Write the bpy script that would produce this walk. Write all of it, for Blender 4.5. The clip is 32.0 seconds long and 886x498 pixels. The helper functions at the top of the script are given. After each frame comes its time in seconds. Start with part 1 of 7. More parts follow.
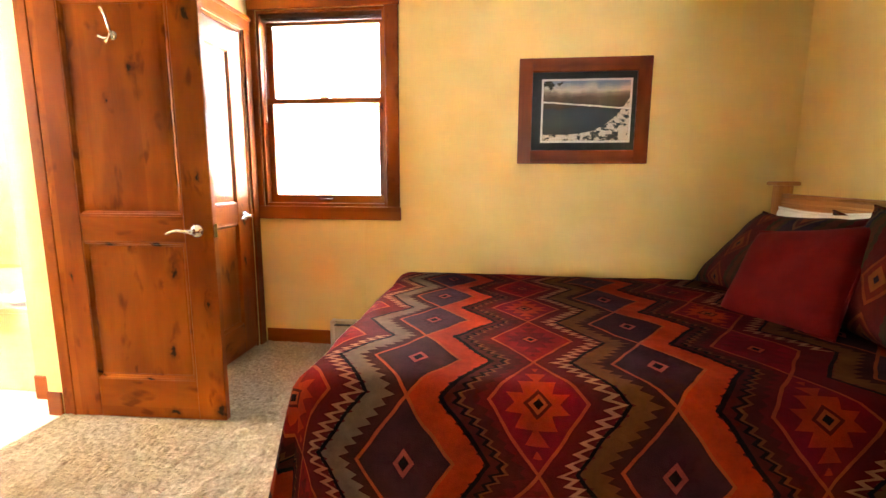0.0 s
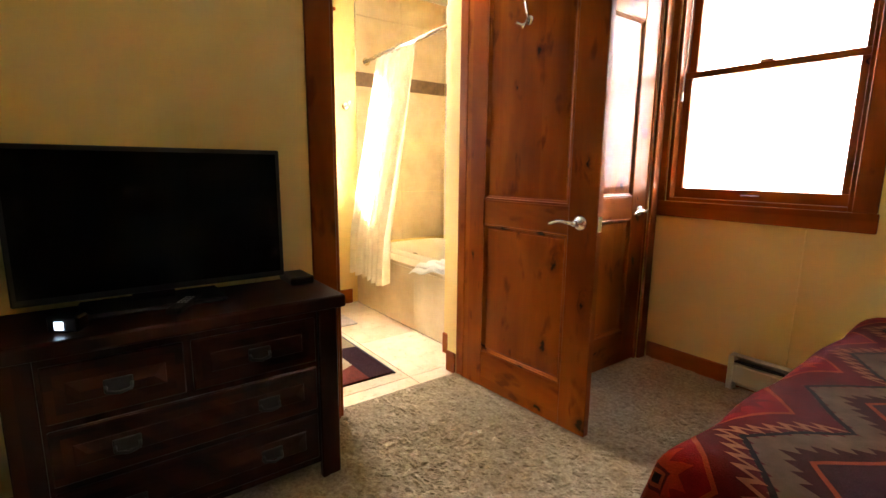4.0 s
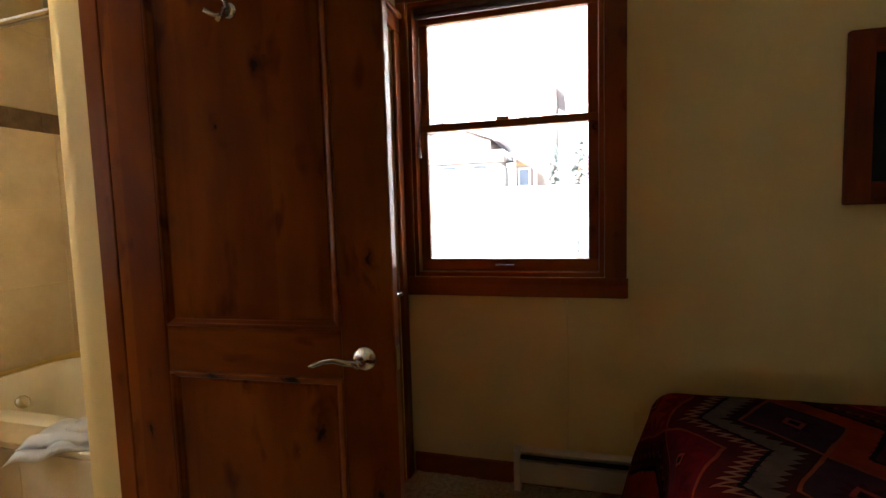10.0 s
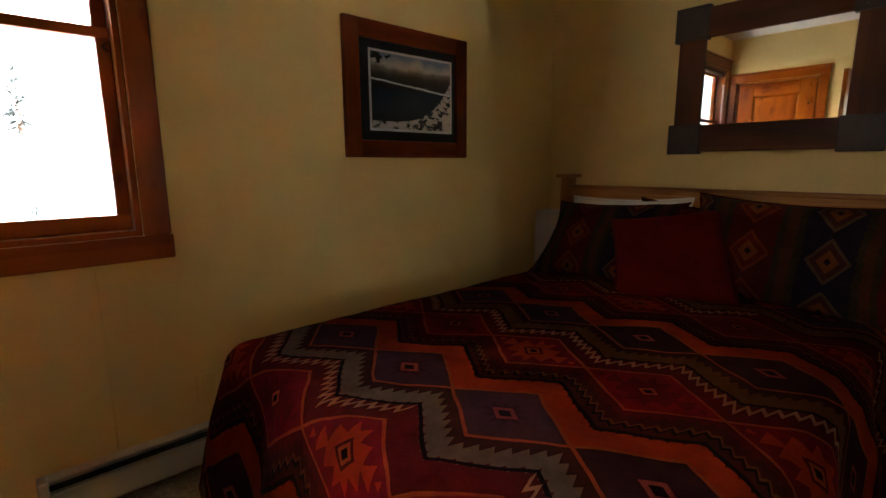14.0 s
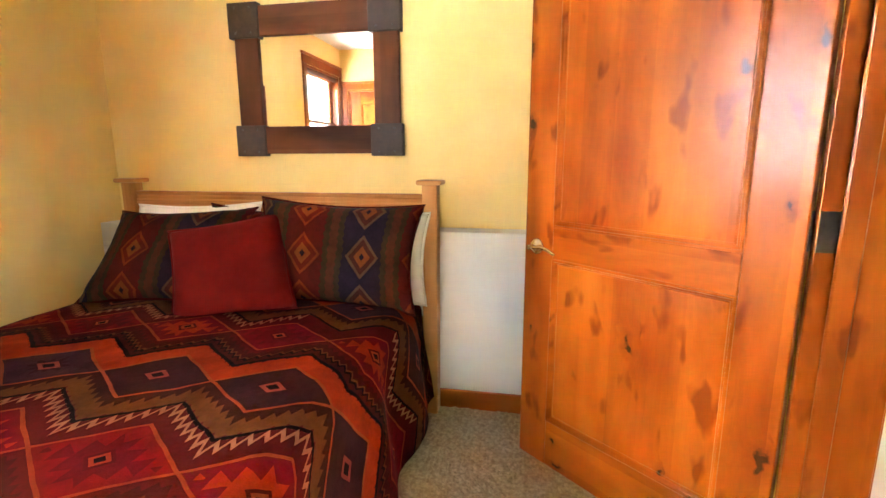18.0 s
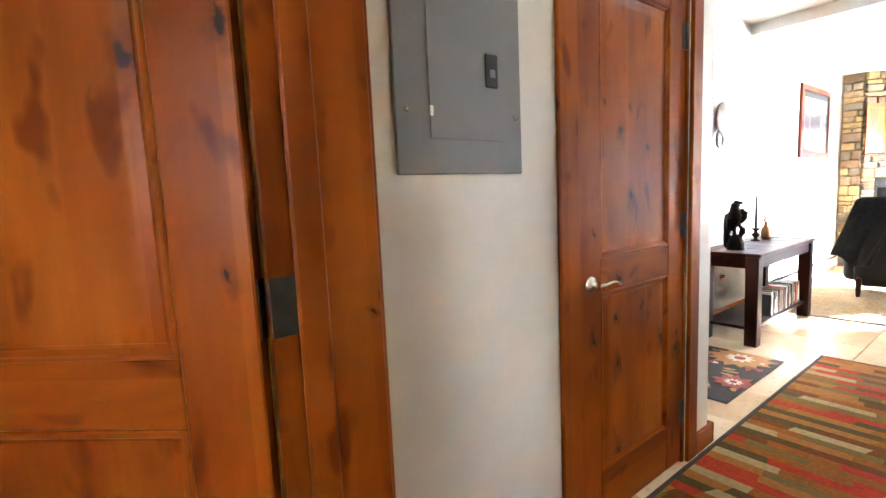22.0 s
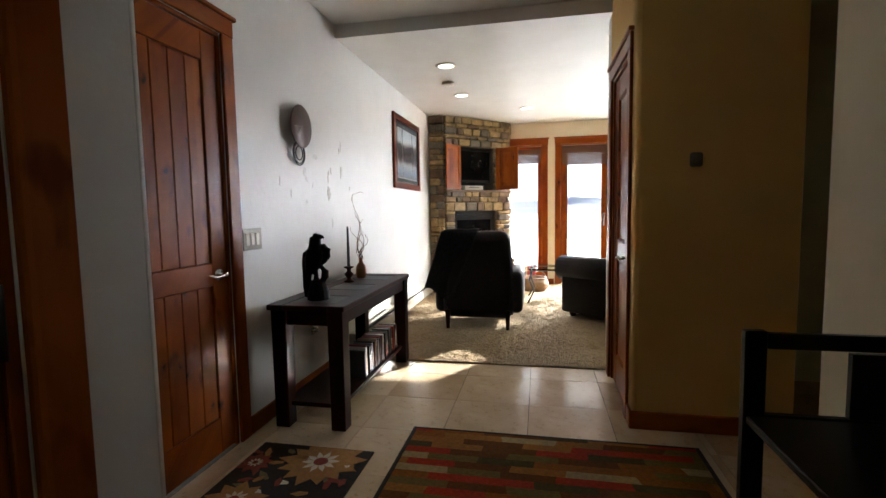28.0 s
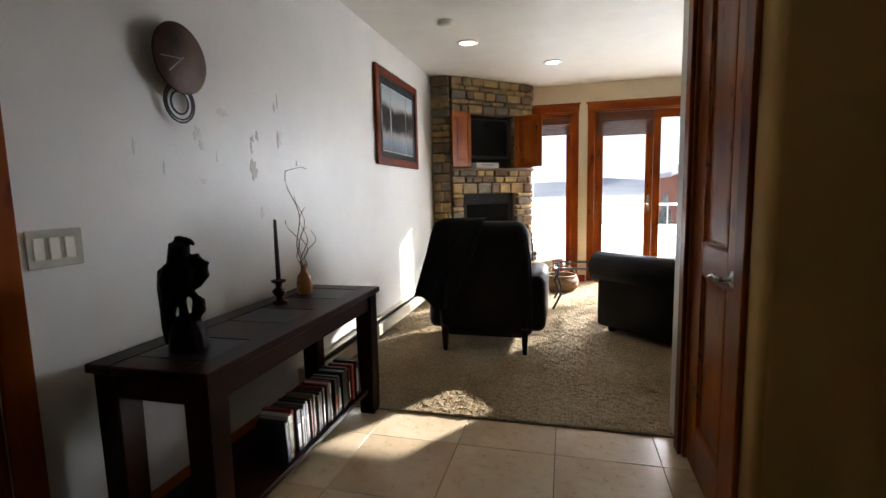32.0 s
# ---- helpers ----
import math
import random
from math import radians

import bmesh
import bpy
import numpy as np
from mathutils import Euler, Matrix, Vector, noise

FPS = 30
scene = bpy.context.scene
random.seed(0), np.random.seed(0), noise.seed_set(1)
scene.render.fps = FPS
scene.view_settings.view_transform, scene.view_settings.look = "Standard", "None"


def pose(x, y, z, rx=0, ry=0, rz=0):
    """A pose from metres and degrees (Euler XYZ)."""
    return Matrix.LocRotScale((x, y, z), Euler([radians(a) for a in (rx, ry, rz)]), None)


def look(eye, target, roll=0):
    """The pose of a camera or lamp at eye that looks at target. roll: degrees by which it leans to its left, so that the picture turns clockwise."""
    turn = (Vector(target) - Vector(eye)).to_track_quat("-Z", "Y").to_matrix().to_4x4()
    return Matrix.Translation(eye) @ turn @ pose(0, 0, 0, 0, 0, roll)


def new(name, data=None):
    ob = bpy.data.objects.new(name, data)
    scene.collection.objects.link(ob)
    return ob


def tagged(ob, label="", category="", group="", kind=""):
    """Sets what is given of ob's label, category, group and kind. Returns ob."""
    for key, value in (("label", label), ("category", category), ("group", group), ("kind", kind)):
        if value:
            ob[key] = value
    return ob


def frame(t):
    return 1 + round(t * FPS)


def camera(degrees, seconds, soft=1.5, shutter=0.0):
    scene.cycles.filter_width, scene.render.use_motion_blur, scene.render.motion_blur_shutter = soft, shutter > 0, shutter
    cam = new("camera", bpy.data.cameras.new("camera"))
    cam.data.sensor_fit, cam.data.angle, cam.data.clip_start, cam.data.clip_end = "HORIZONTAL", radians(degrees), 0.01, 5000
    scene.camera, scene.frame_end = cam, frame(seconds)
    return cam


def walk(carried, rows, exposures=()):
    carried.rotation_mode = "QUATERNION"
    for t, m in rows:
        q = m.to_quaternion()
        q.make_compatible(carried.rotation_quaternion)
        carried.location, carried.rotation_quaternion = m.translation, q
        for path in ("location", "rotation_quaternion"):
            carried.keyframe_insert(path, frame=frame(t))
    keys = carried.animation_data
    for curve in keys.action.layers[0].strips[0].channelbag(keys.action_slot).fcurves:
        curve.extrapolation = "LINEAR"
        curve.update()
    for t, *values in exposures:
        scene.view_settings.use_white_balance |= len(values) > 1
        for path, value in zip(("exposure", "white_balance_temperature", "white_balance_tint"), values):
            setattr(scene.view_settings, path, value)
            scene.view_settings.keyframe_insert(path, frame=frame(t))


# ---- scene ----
cam = camera(86.2, 32.0)
PATH = [
    (0, (0.921, -0.597, 1.174), (0.679, 1.363, 0.862), 0.2),
    (0.5, (0.873, -0.552, 1.164), (0.477, 1.382, 0.843), 1.1),
    (1, (0.844, -0.515, 1.149), (0.292, 1.379, 0.82), 2.0),
    (1.5, (0.838, -0.489, 1.142), (0.122, 1.345, 0.792), 2.5),
    (2, (0.843, -0.444, 1.146), (-0.057, 1.302, 0.773), 2.6),
    (2.5, (0.835, -0.386, 1.154), (-0.253, 1.246, 0.765), 2.5),
    (3, (0.809, -0.336, 1.143), (-0.461, 1.163, 0.767), 1.9),
    (3.5, (0.784, -0.267, 1.136), (-0.664, 1.065, 0.778), 1.2),
    (4, (0.758, -0.226, 1.139), (-0.818, 0.957, 0.796), 0.6),
    (4.5, (0.727, -0.181, 1.135), (-0.945, 0.866, 0.805), 0.2),
    (6.5, (0.322, 0.064, 1.192), (-1.307, 1.175, 0.861), 0.4),
    (7, (0.229, 0.128, 1.182), (-1.292, 1.391, 0.882), 0.3),
    (7.5, (0.137, 0.206, 1.184), (-1.246, 1.624, 0.898), 0.2),
    (8, (0.062, 0.256, 1.191), (-1.147, 1.829, 0.919), 0.1),
    (8.5, (0.015, 0.291, 1.201), (-1.006, 1.993, 0.955), -0.4),
    (9, (0.002, 0.324, 1.214), (-0.84, 2.126, 0.999), -0.6),
    (9.5, (0.01, 0.342, 1.233), (-0.664, 2.217, 1.059), -1.2),
    (10, (0.053, 0.347, 1.263), (-0.482, 2.267, 1.102), -1.7),
    (10.5, (0.067, 0.408, 1.268), (-0.272, 2.374, 1.121), -1.9),
    (11, (0.038, 0.5, 1.252), (-0.037, 2.494, 1.116), -1.7),
    (11.5, (-0.029, 0.573, 1.247), (0.201, 2.555, 1.113), -1.5),
    (12, (-0.105, 0.621, 1.23), (0.423, 2.545, 1.102), -1.0),
    (12.5, (-0.145, 0.614, 1.221), (0.633, 2.45, 1.07), -0.9),
    (13, (-0.151, 0.573, 1.212), (0.826, 2.306, 1.006), -1.0),
    (13.5, (-0.157, 0.501, 1.212), (0.993, 2.111, 0.922), -0.8),
    (14, (-0.151, 0.483, 1.21), (1.166, 1.946, 0.854), -0.3),
    (14.5, (-0.093, 0.495, 1.219), (1.378, 1.792, 0.83), 0.5),
    (16.5, (0.108, 0.306, 1.225), (1.888, 1.134, 0.845), 0.1),
    (17, (0.158, 0.239, 1.225), (1.987, 0.954, 0.843), -0.2),
    (17.5, (0.199, 0.187, 1.233), (2.086, 0.729, 0.853), -0.1),
    (18, (0.286, 0.107, 1.232), (2.215, 0.48, 0.862), -0.1),
    (18.5, (0.36, 0.08, 1.229), (2.324, 0.217, 0.882), 0.4),
    (19, (0.415, 0.066, 1.24), (2.383, -0.055, 0.904), 0.2),
    (19.5, (0.467, 0.037, 1.26), (2.405, -0.321, 0.921), -0.4),
    (20, (0.529, 0.026, 1.263), (2.408, -0.58, 0.942), -1.1),
    (20.5, (0.629, -0.032, 1.246), (2.435, -0.84, 0.958), -1.6),
    (21, (0.693, -0.124, 1.249), (2.425, -1.085, 0.968), -1.8),
    (21.5, (0.729, -0.222, 1.241), (2.391, -1.307, 0.991), -2.3),
    (22, (0.795, -0.326, 1.232), (2.364, -1.545, 1.002), -2.6),
    (22.5, (0.856, -0.423, 1.229), (2.32, -1.767, 1.003), -2.5),
    (23, (0.922, -0.536, 1.23), (2.266, -1.999, 0.997), -2.5),
    (23.5, (0.986, -0.656, 1.241), (2.177, -2.244, 0.998), -2.2),
    (24, (1.045, -0.775, 1.234), (2.056, -2.483, 0.992), -1.8),
    (24.5, (1.068, -0.899, 1.228), (1.893, -2.705, 0.987), -1.5),
    (25, (1.04, -1.041, 1.232), (1.71, -2.911, 0.999), -1.4),
    (25.5, (1.017, -1.186, 1.23), (1.566, -3.098, 1.023), -1.3),
    (26, (1.004, -1.324, 1.221), (1.476, -3.26, 1.048), -1.3),
    (26.5, (1.028, -1.438, 1.215), (1.427, -3.392, 1.06), -0.9),
    (28.5, (1.016, -1.991, 1.196), (1.417, -3.944, 1.031), -1.0),
    (29, (0.986, -2.14, 1.191), (1.448, -4.079, 1.025), -1.2),
    (29.5, (1.014, -2.305, 1.19), (1.489, -4.24, 1.016), -1.0),
    (30, (1.035, -2.469, 1.194), (1.506, -4.404, 1.009), -1.0),
    (30.5, (1.056, -2.618, 1.194), (1.522, -4.553, 0.997), -1.0),
    (31, (1.052, -2.775, 1.198), (1.528, -4.706, 0.989), -1.1),
    (31.5, (1.043, -2.931, 1.203), (1.533, -4.857, 0.981), -1.2),
    (32, (1.045, -3.074, 1.204), (1.547, -4.996, 0.971), -1.3),
]
walk(cam, [(t, look(eye, target, roll)) for t, eye, target, roll in PATH],
     exposures=[(0.0, 6.60, 6500, 10), (1.0, 6.08, 6500, 10), (2.0, 5.55, 6500, 10), (4.5, 5.24, 6400, 10), (7.0, 5.39, 6400, 10), (8.0, 4.92, 6400, 10), (9.0, 4.08, 6350, 10),
                (10.0, 3.24, 6300, 10), (11.0, 2.22, 6250, 10), (13.0, 1.82, 6250, 10), (14.0, 4.0, 6400, 10), (14.7, 6.1, 6500, 10), (16.5, 7.38, 6500, 10), (19.0, 7.05, 6050, 10),
                (20.5, 6.55, 5800, 10), (21.0, 6.1, 5750, 10), (22.0, 5.58, 5850, 10), (23.0, 4.85, 6000, 10), (24.0, 4.12, 6150, 10), (25.0, 3.32, 6200, 10), (26.0, 2.74, 6200, 10), (28.5, 2.19, 6200, 10), (32.0, 1.64, 6200, 10)])

# ---- world and light ----
world = bpy.data.worlds.new("world")
scene.world = world
world.use_nodes = True
wn = world.node_tree
sky = wn.nodes.new("ShaderNodeTexSky")
sky.sky_type = "NISHITA"
sky.sun_disc = False
sky.sun_elevation = radians(21)
sky.dust_density, sky.altitude = 4.0, 0.0
sky.sun_rotation = radians(213.4)
wn.links.new(sky.outputs["Color"], wn.nodes["Background"].inputs["Color"])
wn.nodes["Background"].inputs["Strength"].default_value = 0.09

SUN_DIR = Vector((0.66, 1.0, -0.455)).normalized()
sun = new("sun", bpy.data.lights.new("sun", "SUN"))
sun.data.energy, sun.data.angle, sun.data.color = 5.0, radians(0.6), (1.0, 0.97, 0.92)
sun.matrix_world = look((0, 0, 8), Vector((0, 0, 8)) + SUN_DIR)


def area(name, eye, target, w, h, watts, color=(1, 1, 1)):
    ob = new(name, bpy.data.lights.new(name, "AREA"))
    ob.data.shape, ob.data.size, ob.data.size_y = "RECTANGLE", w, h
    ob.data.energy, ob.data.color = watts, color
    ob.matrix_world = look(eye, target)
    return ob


# lamps standing in for daylight from sky above and bright snow below the openings
area("daylight_bedroom", (-0.25, 3.75, 3.25), (-0.25, 1.6, 0.9), 1.8, 1.3, 0.72, (0.97, 0.98, 1.0))
area("snowlight_bedroom", (-0.25, 3.9, -0.1), (-0.1, 1.2, 2.0), 2.4, 1.4, 3.3, (1.0, 0.99, 0.97))
area("daylight_bathroom", (-4.0, 0.92, 3.1), (-2.2, 0.92, 0.9), 1.6, 1.3, 9.5, (1.0, 0.98, 0.95))
area("snowlight_bathroom", (-4.3, 0.92, 0.0), (-1.4, 0.92, 1.9), 2.0, 1.3, 33, (1.0, 0.985, 0.965))
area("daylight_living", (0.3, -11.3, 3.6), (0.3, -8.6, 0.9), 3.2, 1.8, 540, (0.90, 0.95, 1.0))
area("snowlight_living", (0.3, -13.2, -0.9), (0.6, -7.0, 2.0), 7.0, 3.0, 130, (0.94, 0.97, 1.0))
# unseen lamps added beyond the french doors to brighten foyer and east wall
area("fill_low_hall", (-2.9, -12.9, 0.13), (2.57, -4.6, 0.95), 0.9, 0.65, 10, (0.97, 0.98, 1.0))
area("fill_high_hall", (-2.9, -12.9, 2.45), (2.57, -4.6, 0.5), 0.9, 0.42, 54, (0.97, 0.98, 1.0))
area("fill_west_living", (-3.6, -12.0, 0.9), (2.57, -6.2, 1.0), 2.4, 2.6, 150, (0.92, 0.96, 1.0))
# the hall's and living room's recessed downlights
for lx, ly, lz in ((0.95, -1.75, 2.62), (0.95, -3.45, 2.62), (1.87, -6.27, 2.52), (1.91, -7.42, 2.52), (1.19, -8.33, 2.52)):
    spot = new("downlight", bpy.data.lights.new("downlight", "SPOT"))
    spot.data.energy, spot.data.spot_size, spot.data.spot_blend = (0.02 if ly > -5 else 0.18), radians(120), 0.9
    spot.data.shadow_soft_size, spot.data.color = 0.05, (1.0, 0.92, 0.80)
    spot.matrix_world = look((lx, ly, lz), (lx, ly - 0.001, 0))

# ---- materials ----


def material(name):
    m = bpy.data.materials.new(name)
    m.use_nodes = True
    return m, m.node_tree, m.node_tree.nodes["Principled BSDF"]


def link(tree, a, b):
    tree.links.new(a, b)


def noise_node(tree, scale, detail=4.0, rough=0.55, stretch=(1, 1, 1), coords="Object", w=None):
    tc = tree.nodes.new("ShaderNodeTexCoord")
    mp = tree.nodes.new("ShaderNodeMapping")
    mp.inputs["Scale"].default_value = stretch
    tree.links.new(tc.outputs[coords], mp.inputs["Vector"])
    nz = tree.nodes.new("ShaderNodeTexNoise")
    nz.inputs["Scale"].default_value, nz.inputs["Detail"].default_value, nz.inputs["Roughness"].default_value = scale, detail, rough
    tree.links.new(mp.outputs["Vector"], nz.inputs["Vector"])
    return nz


def ramp(tree, fac, stops):
    r = tree.nodes.new("ShaderNodeValToRGB")
    els = r.color_ramp.elements
    while len(els) < len(stops):
        els.new(0.5)
    for e, (p, c) in zip(els, stops):
        e.position, e.color = p, (*c, 1)
    tree.links.new(fac, r.inputs["Fac"])
    return r


def mix(tree, fac, a, b, mode="MIX"):
    n = tree.nodes.new("ShaderNodeMix")
    n.data_type, n.blend_type = "RGBA", mode
    for sock, v in ((n.inputs[0], fac), (n.inputs[6], a), (n.inputs[7], b)):
        if hasattr(v, "links"):
            tree.links.new(v, sock)
        else:
            sock.default_value = v if isinstance(v, float) else (*v, 1)
    return n.outputs[2]


def bump(tree, bsdf, height, strength, distance=0.01):
    b = tree.nodes.new("ShaderNodeBump")
    b.inputs["Strength"].default_value, b.inputs["Distance"].default_value = strength, distance
    tree.links.new(height, b.inputs["Height"])
    tree.links.new(b.outputs["Normal"], bsdf.inputs["Normal"])


def mottled(name, dark, light, scale=6.0, rough=0.6, metal=0.0, bump_scale=60.0, bump_strength=0.15, stretch=(1, 1, 1), bump_distance=0.004, spec=0.5):
    m, t, b = material(name)
    n = noise_node(t, scale, 5, 0.6, stretch)
    r = ramp(t, n.outputs["Fac"], [(0.3, dark), (0.7, light)])
    link(t, r.outputs["Color"], b.inputs["Base Color"])
    b.inputs["Roughness"].default_value, b.inputs["Metallic"].default_value = rough, metal
    b.inputs["Specular IOR Level"].default_value = spec
    if bump_strength:
        n2 = noise_node(t, bump_scale, 4, 0.6, stretch)
        bump(t, b, n2.outputs["Fac"], bump_strength, bump_distance)
    return m


def wood(name, dark, mid, light, axis="z", rough=0.34, knots=True, coat=0.06, clear=0.56):
    """Stained timber with its grain along one axis: boards of uneven tone, soft figure, fine pores and, if wanted, knots."""
    m, t, b = material(name)
    k = "xyz".index(axis)
    info = t.nodes.new("ShaderNodeObjectInfo")
    tc = t.nodes.new("ShaderNodeTexCoord")
    sep = t.nodes.new("ShaderNodeSeparateXYZ")
    link(t, tc.outputs["Object"], sep.inputs[0])

    def calc(op, p, q=None, r=None):
        n = t.nodes.new("ShaderNodeMath")
        n.operation = op
        for i, v in enumerate((p, q, r)):
            if isinstance(v, (int, float)):
                n.inputs[i].default_value = v
            elif v is not None:
                link(t, v, n.inputs[i])
        return n.outputs[0]

    others = [i for i in range(3) if i != k]
    shift = calc("MULTIPLY", info.outputs["Random"], 37.0)
    u = calc("ADD", calc("ADD", sep.outputs[others[0]], sep.outputs[others[1]]), shift)
    v = calc("ADD", sep.outputs[k], shift)
    plane = t.nodes.new("ShaderNodeCombineXYZ")
    link(t, u, plane.inputs[0])
    link(t, v, plane.inputs[1])
    # knots on the board's face
    wob = t.nodes.new("ShaderNodeTexNoise")
    wob.inputs["Scale"].default_value, wob.inputs["Detail"].default_value = 22.0, 3.0
    link(t, plane.outputs[0], wob.inputs["Vector"])
    wv = t.nodes.new("ShaderNodeVectorMath")
    wv.operation = "MULTIPLY_ADD"
    wv.inputs[1].default_value = (0.06, 0.10, 0.0)
    link(t, wob.outputs["Color"], wv.inputs[0])
    link(t, plane.outputs[0], wv.inputs[2])
    squash = t.nodes.new("ShaderNodeMapping")
    squash.inputs["Scale"].default_value = (1.0, 0.55, 1.0)
    link(t, wv.outputs[0], squash.inputs["Vector"])
    vo = t.nodes.new("ShaderNodeTexVoronoi")
    vo.voronoi_dimensions = "2D"
    vo.inputs["Scale"].default_value = 6.2
    link(t, squash.outputs[0], vo.inputs["Vector"])
    pick = t.nodes.new("ShaderNodeSeparateXYZ")
    link(t, vo.outputs["Color"], pick.inputs[0])
    kept = calc("GREATER_THAN", pick.outputs[0], clear)
    size = calc("MULTIPLY_ADD", calc("POWER", pick.outputs[1], 1.5), 0.85, 0.42)
    dist = calc("DIVIDE", vo.outputs["Distance"], size)
    # figure: the grain bends round the knots
    bend = calc("MULTIPLY", calc("MULTIPLY", kept, calc("EXPONENT", calc("MULTIPLY", dist, -7.0))), 0.10 if knots else 0.0)
    grain = t.nodes.new("ShaderNodeCombineXYZ")
    link(t, calc("ADD", u, bend), grain.inputs[0])
    link(t, calc("MULTIPLY", v, 0.24), grain.inputs[1])
    big = t.nodes.new("ShaderNodeTexNoise")
    big.inputs["Scale"].default_value, big.inputs["Detail"].default_value, big.inputs["Distortion"].default_value = 6.5, 3.0, 0.35
    link(t, grain.outputs[0], big.inputs["Vector"])
    thin = t.nodes.new("ShaderNodeCombineXYZ")
    link(t, calc("ADD", u, bend), thin.inputs[0])
    link(t, calc("MULTIPLY", v, 0.03), thin.inputs[1])
    fine = t.nodes.new("ShaderNodeTexNoise")
    fine.inputs["Scale"].default_value, fine.inputs["Detail"].default_value = 140.0, 3.0
    link(t, thin.outputs[0], fine.inputs["Vector"])
    board = t.nodes.new("ShaderNodeTexWhiteNoise")
    board.noise_dimensions = "1D"
    link(t, calc("FLOOR", calc("DIVIDE", calc("MULTIPLY_ADD", wob.outputs["Fac"], 0.004, u), 0.122)), board.inputs["W"])
    level = calc("MULTIPLY_ADD", fine.outputs["Fac"], 0.08, big.outputs["Fac"])
    level = calc("MULTIPLY_ADD", board.outputs["Value"], 0.20, level)
    r = ramp(t, level, [(0.40, dark), (0.64, mid), (0.92, light)])
    color = r.outputs["Color"]
    if knots:
        halo = calc("MULTIPLY", kept, ramp(t, dist, [(0.08, (0.5, 0.5, 0.5)), (0.22, (0, 0, 0))]).outputs["Color"])
        color = mix(t, halo, color, tuple(c * 0.55 for c in dark))
        core = calc("MULTIPLY", kept, ramp(t, dist, [(0.042, (1, 1, 1)), (0.085, (0, 0, 0))]).outputs["Color"])
        color = mix(t, core, color, (0.028, 0.007, 0.0025))
        # dark flame-shaped smears along the grain
        lick = t.nodes.new("ShaderNodeCombineXYZ")
        link(t, calc("ADD", u, bend), lick.inputs[0])
        link(t, calc("MULTIPLY", v, 0.42), lick.inputs[1])
        smear = t.nodes.new("ShaderNodeTexNoise")
        smear.inputs["Scale"].default_value, smear.inputs["Detail"].default_value, smear.inputs["Distortion"].default_value = 13.0, 2.0, 0.2
        link(t, lick.outputs[0], smear.inputs["Vector"])
        stain = ramp(t, smear.outputs["Fac"], [(0.60, (1, 1, 1)), (0.70, (0.56, 0.42, 0.30))])
        color = mix(t, 1.0, color, stain.outputs["Color"], "MULTIPLY")
        wide = noise_node(t, 2.2, 2, 0.5)
        tint = ramp(t, wide.outputs["Fac"], [(0.3, (0.74, 0.66, 0.6)), (0.7, (1, 1, 1))])
        color = mix(t, 1.0, color, tint.outputs["Color"], "MULTIPLY")
    link(t, color, b.inputs["Base Color"])
    b.inputs["Roughness"].default_value = rough
    b.inputs["Specular IOR Level"].default_value = 0.10
    b.inputs["Coat Weight"].default_value, b.inputs["Coat Roughness"].default_value = coat, 0.22
    bump(t, b, fine.outputs["Fac"], 0.06, 0.002)
    return m


ALDER = ((0.182, 0.034, 0.0014), (0.268, 0.061, 0.0026), (0.365, 0.099, 0.0058))
alder_z = wood("alder_upright", *ALDER, axis="z")
alder_x = wood("alder_across_x", *ALDER, axis="x")
alder_y = wood("alder_across_y", *ALDER, axis="y")
TRIM = ((0.15, 0.028, 0.0012), (0.235, 0.051, 0.0026), (0.32, 0.082, 0.0050))
trim_z = wood("trim_upright", *TRIM, axis="z", clear=0.9)
trim_x = wood("trim_across_x", *TRIM, axis="x", knots=False)
trim_y = wood("trim_across_y", *TRIM, axis="y", knots=False)
DARK = ((0.006, 0.0013, 0.0007), (0.020, 0.0042, 0.0018), (0.042, 0.0095, 0.0038))
dark_wood = wood("dark_stained_wood", *DARK, axis="y", knots=False, rough=0.42, coat=0.03)
dark_wood_z = wood("dark_stained_wood_upright", *DARK, axis="z", knots=False, rough=0.4, coat=0.05)
PINE = ((0.30, 0.12, 0.035), (0.45, 0.21, 0.07), (0.55, 0.29, 0.11))
pine_y = wood("honey_pine_across", *PINE, axis="y", knots=False)
pine_z = wood("honey_pine_upright", *PINE, axis="z", knots=False)
RUST = ((0.035, 0.010, 0.005), (0.085, 0.028, 0.012), (0.14, 0.05, 0.02))
rustic_y = wood("rustic_dark_plank_y", *RUST, axis="y", knots=False, rough=0.5, coat=0.0)
rustic_z = wood("rustic_dark_plank_z", *RUST, axis="z", knots=False, rough=0.5, coat=0.0)
DRESSER = ((0.008, 0.0012, 0.0005), (0.030, 0.0052, 0.0014), (0.060, 0.0125, 0.0032))
dresser_y = wood("dark_red_plank_y", *DRESSER, axis="y", knots=False, rough=0.4, coat=0.1)
dresser_z = wood("dark_red_plank_z", *DRESSER, axis="z", knots=False, rough=0.4, coat=0.1)
CHERRY = ((0.07, 0.010, 0.0022), (0.155, 0.028, 0.0045), (0.24, 0.054, 0.009))
DEEP = ((0.045, 0.006, 0.002), (0.10, 0.016, 0.005), (0.16, 0.032, 0.009))
deep_cherry_x = wood("deep_cherry_x", *DEEP, axis="x", knots=False)
deep_cherry_z = wood("deep_cherry_z", *DEEP, axis="z", knots=False)
cherry_x = wood("cherry_frame_x", *CHERRY, axis="x", knots=False)
cherry_z = wood("cherry_frame_z", *CHERRY, axis="z", knots=False)

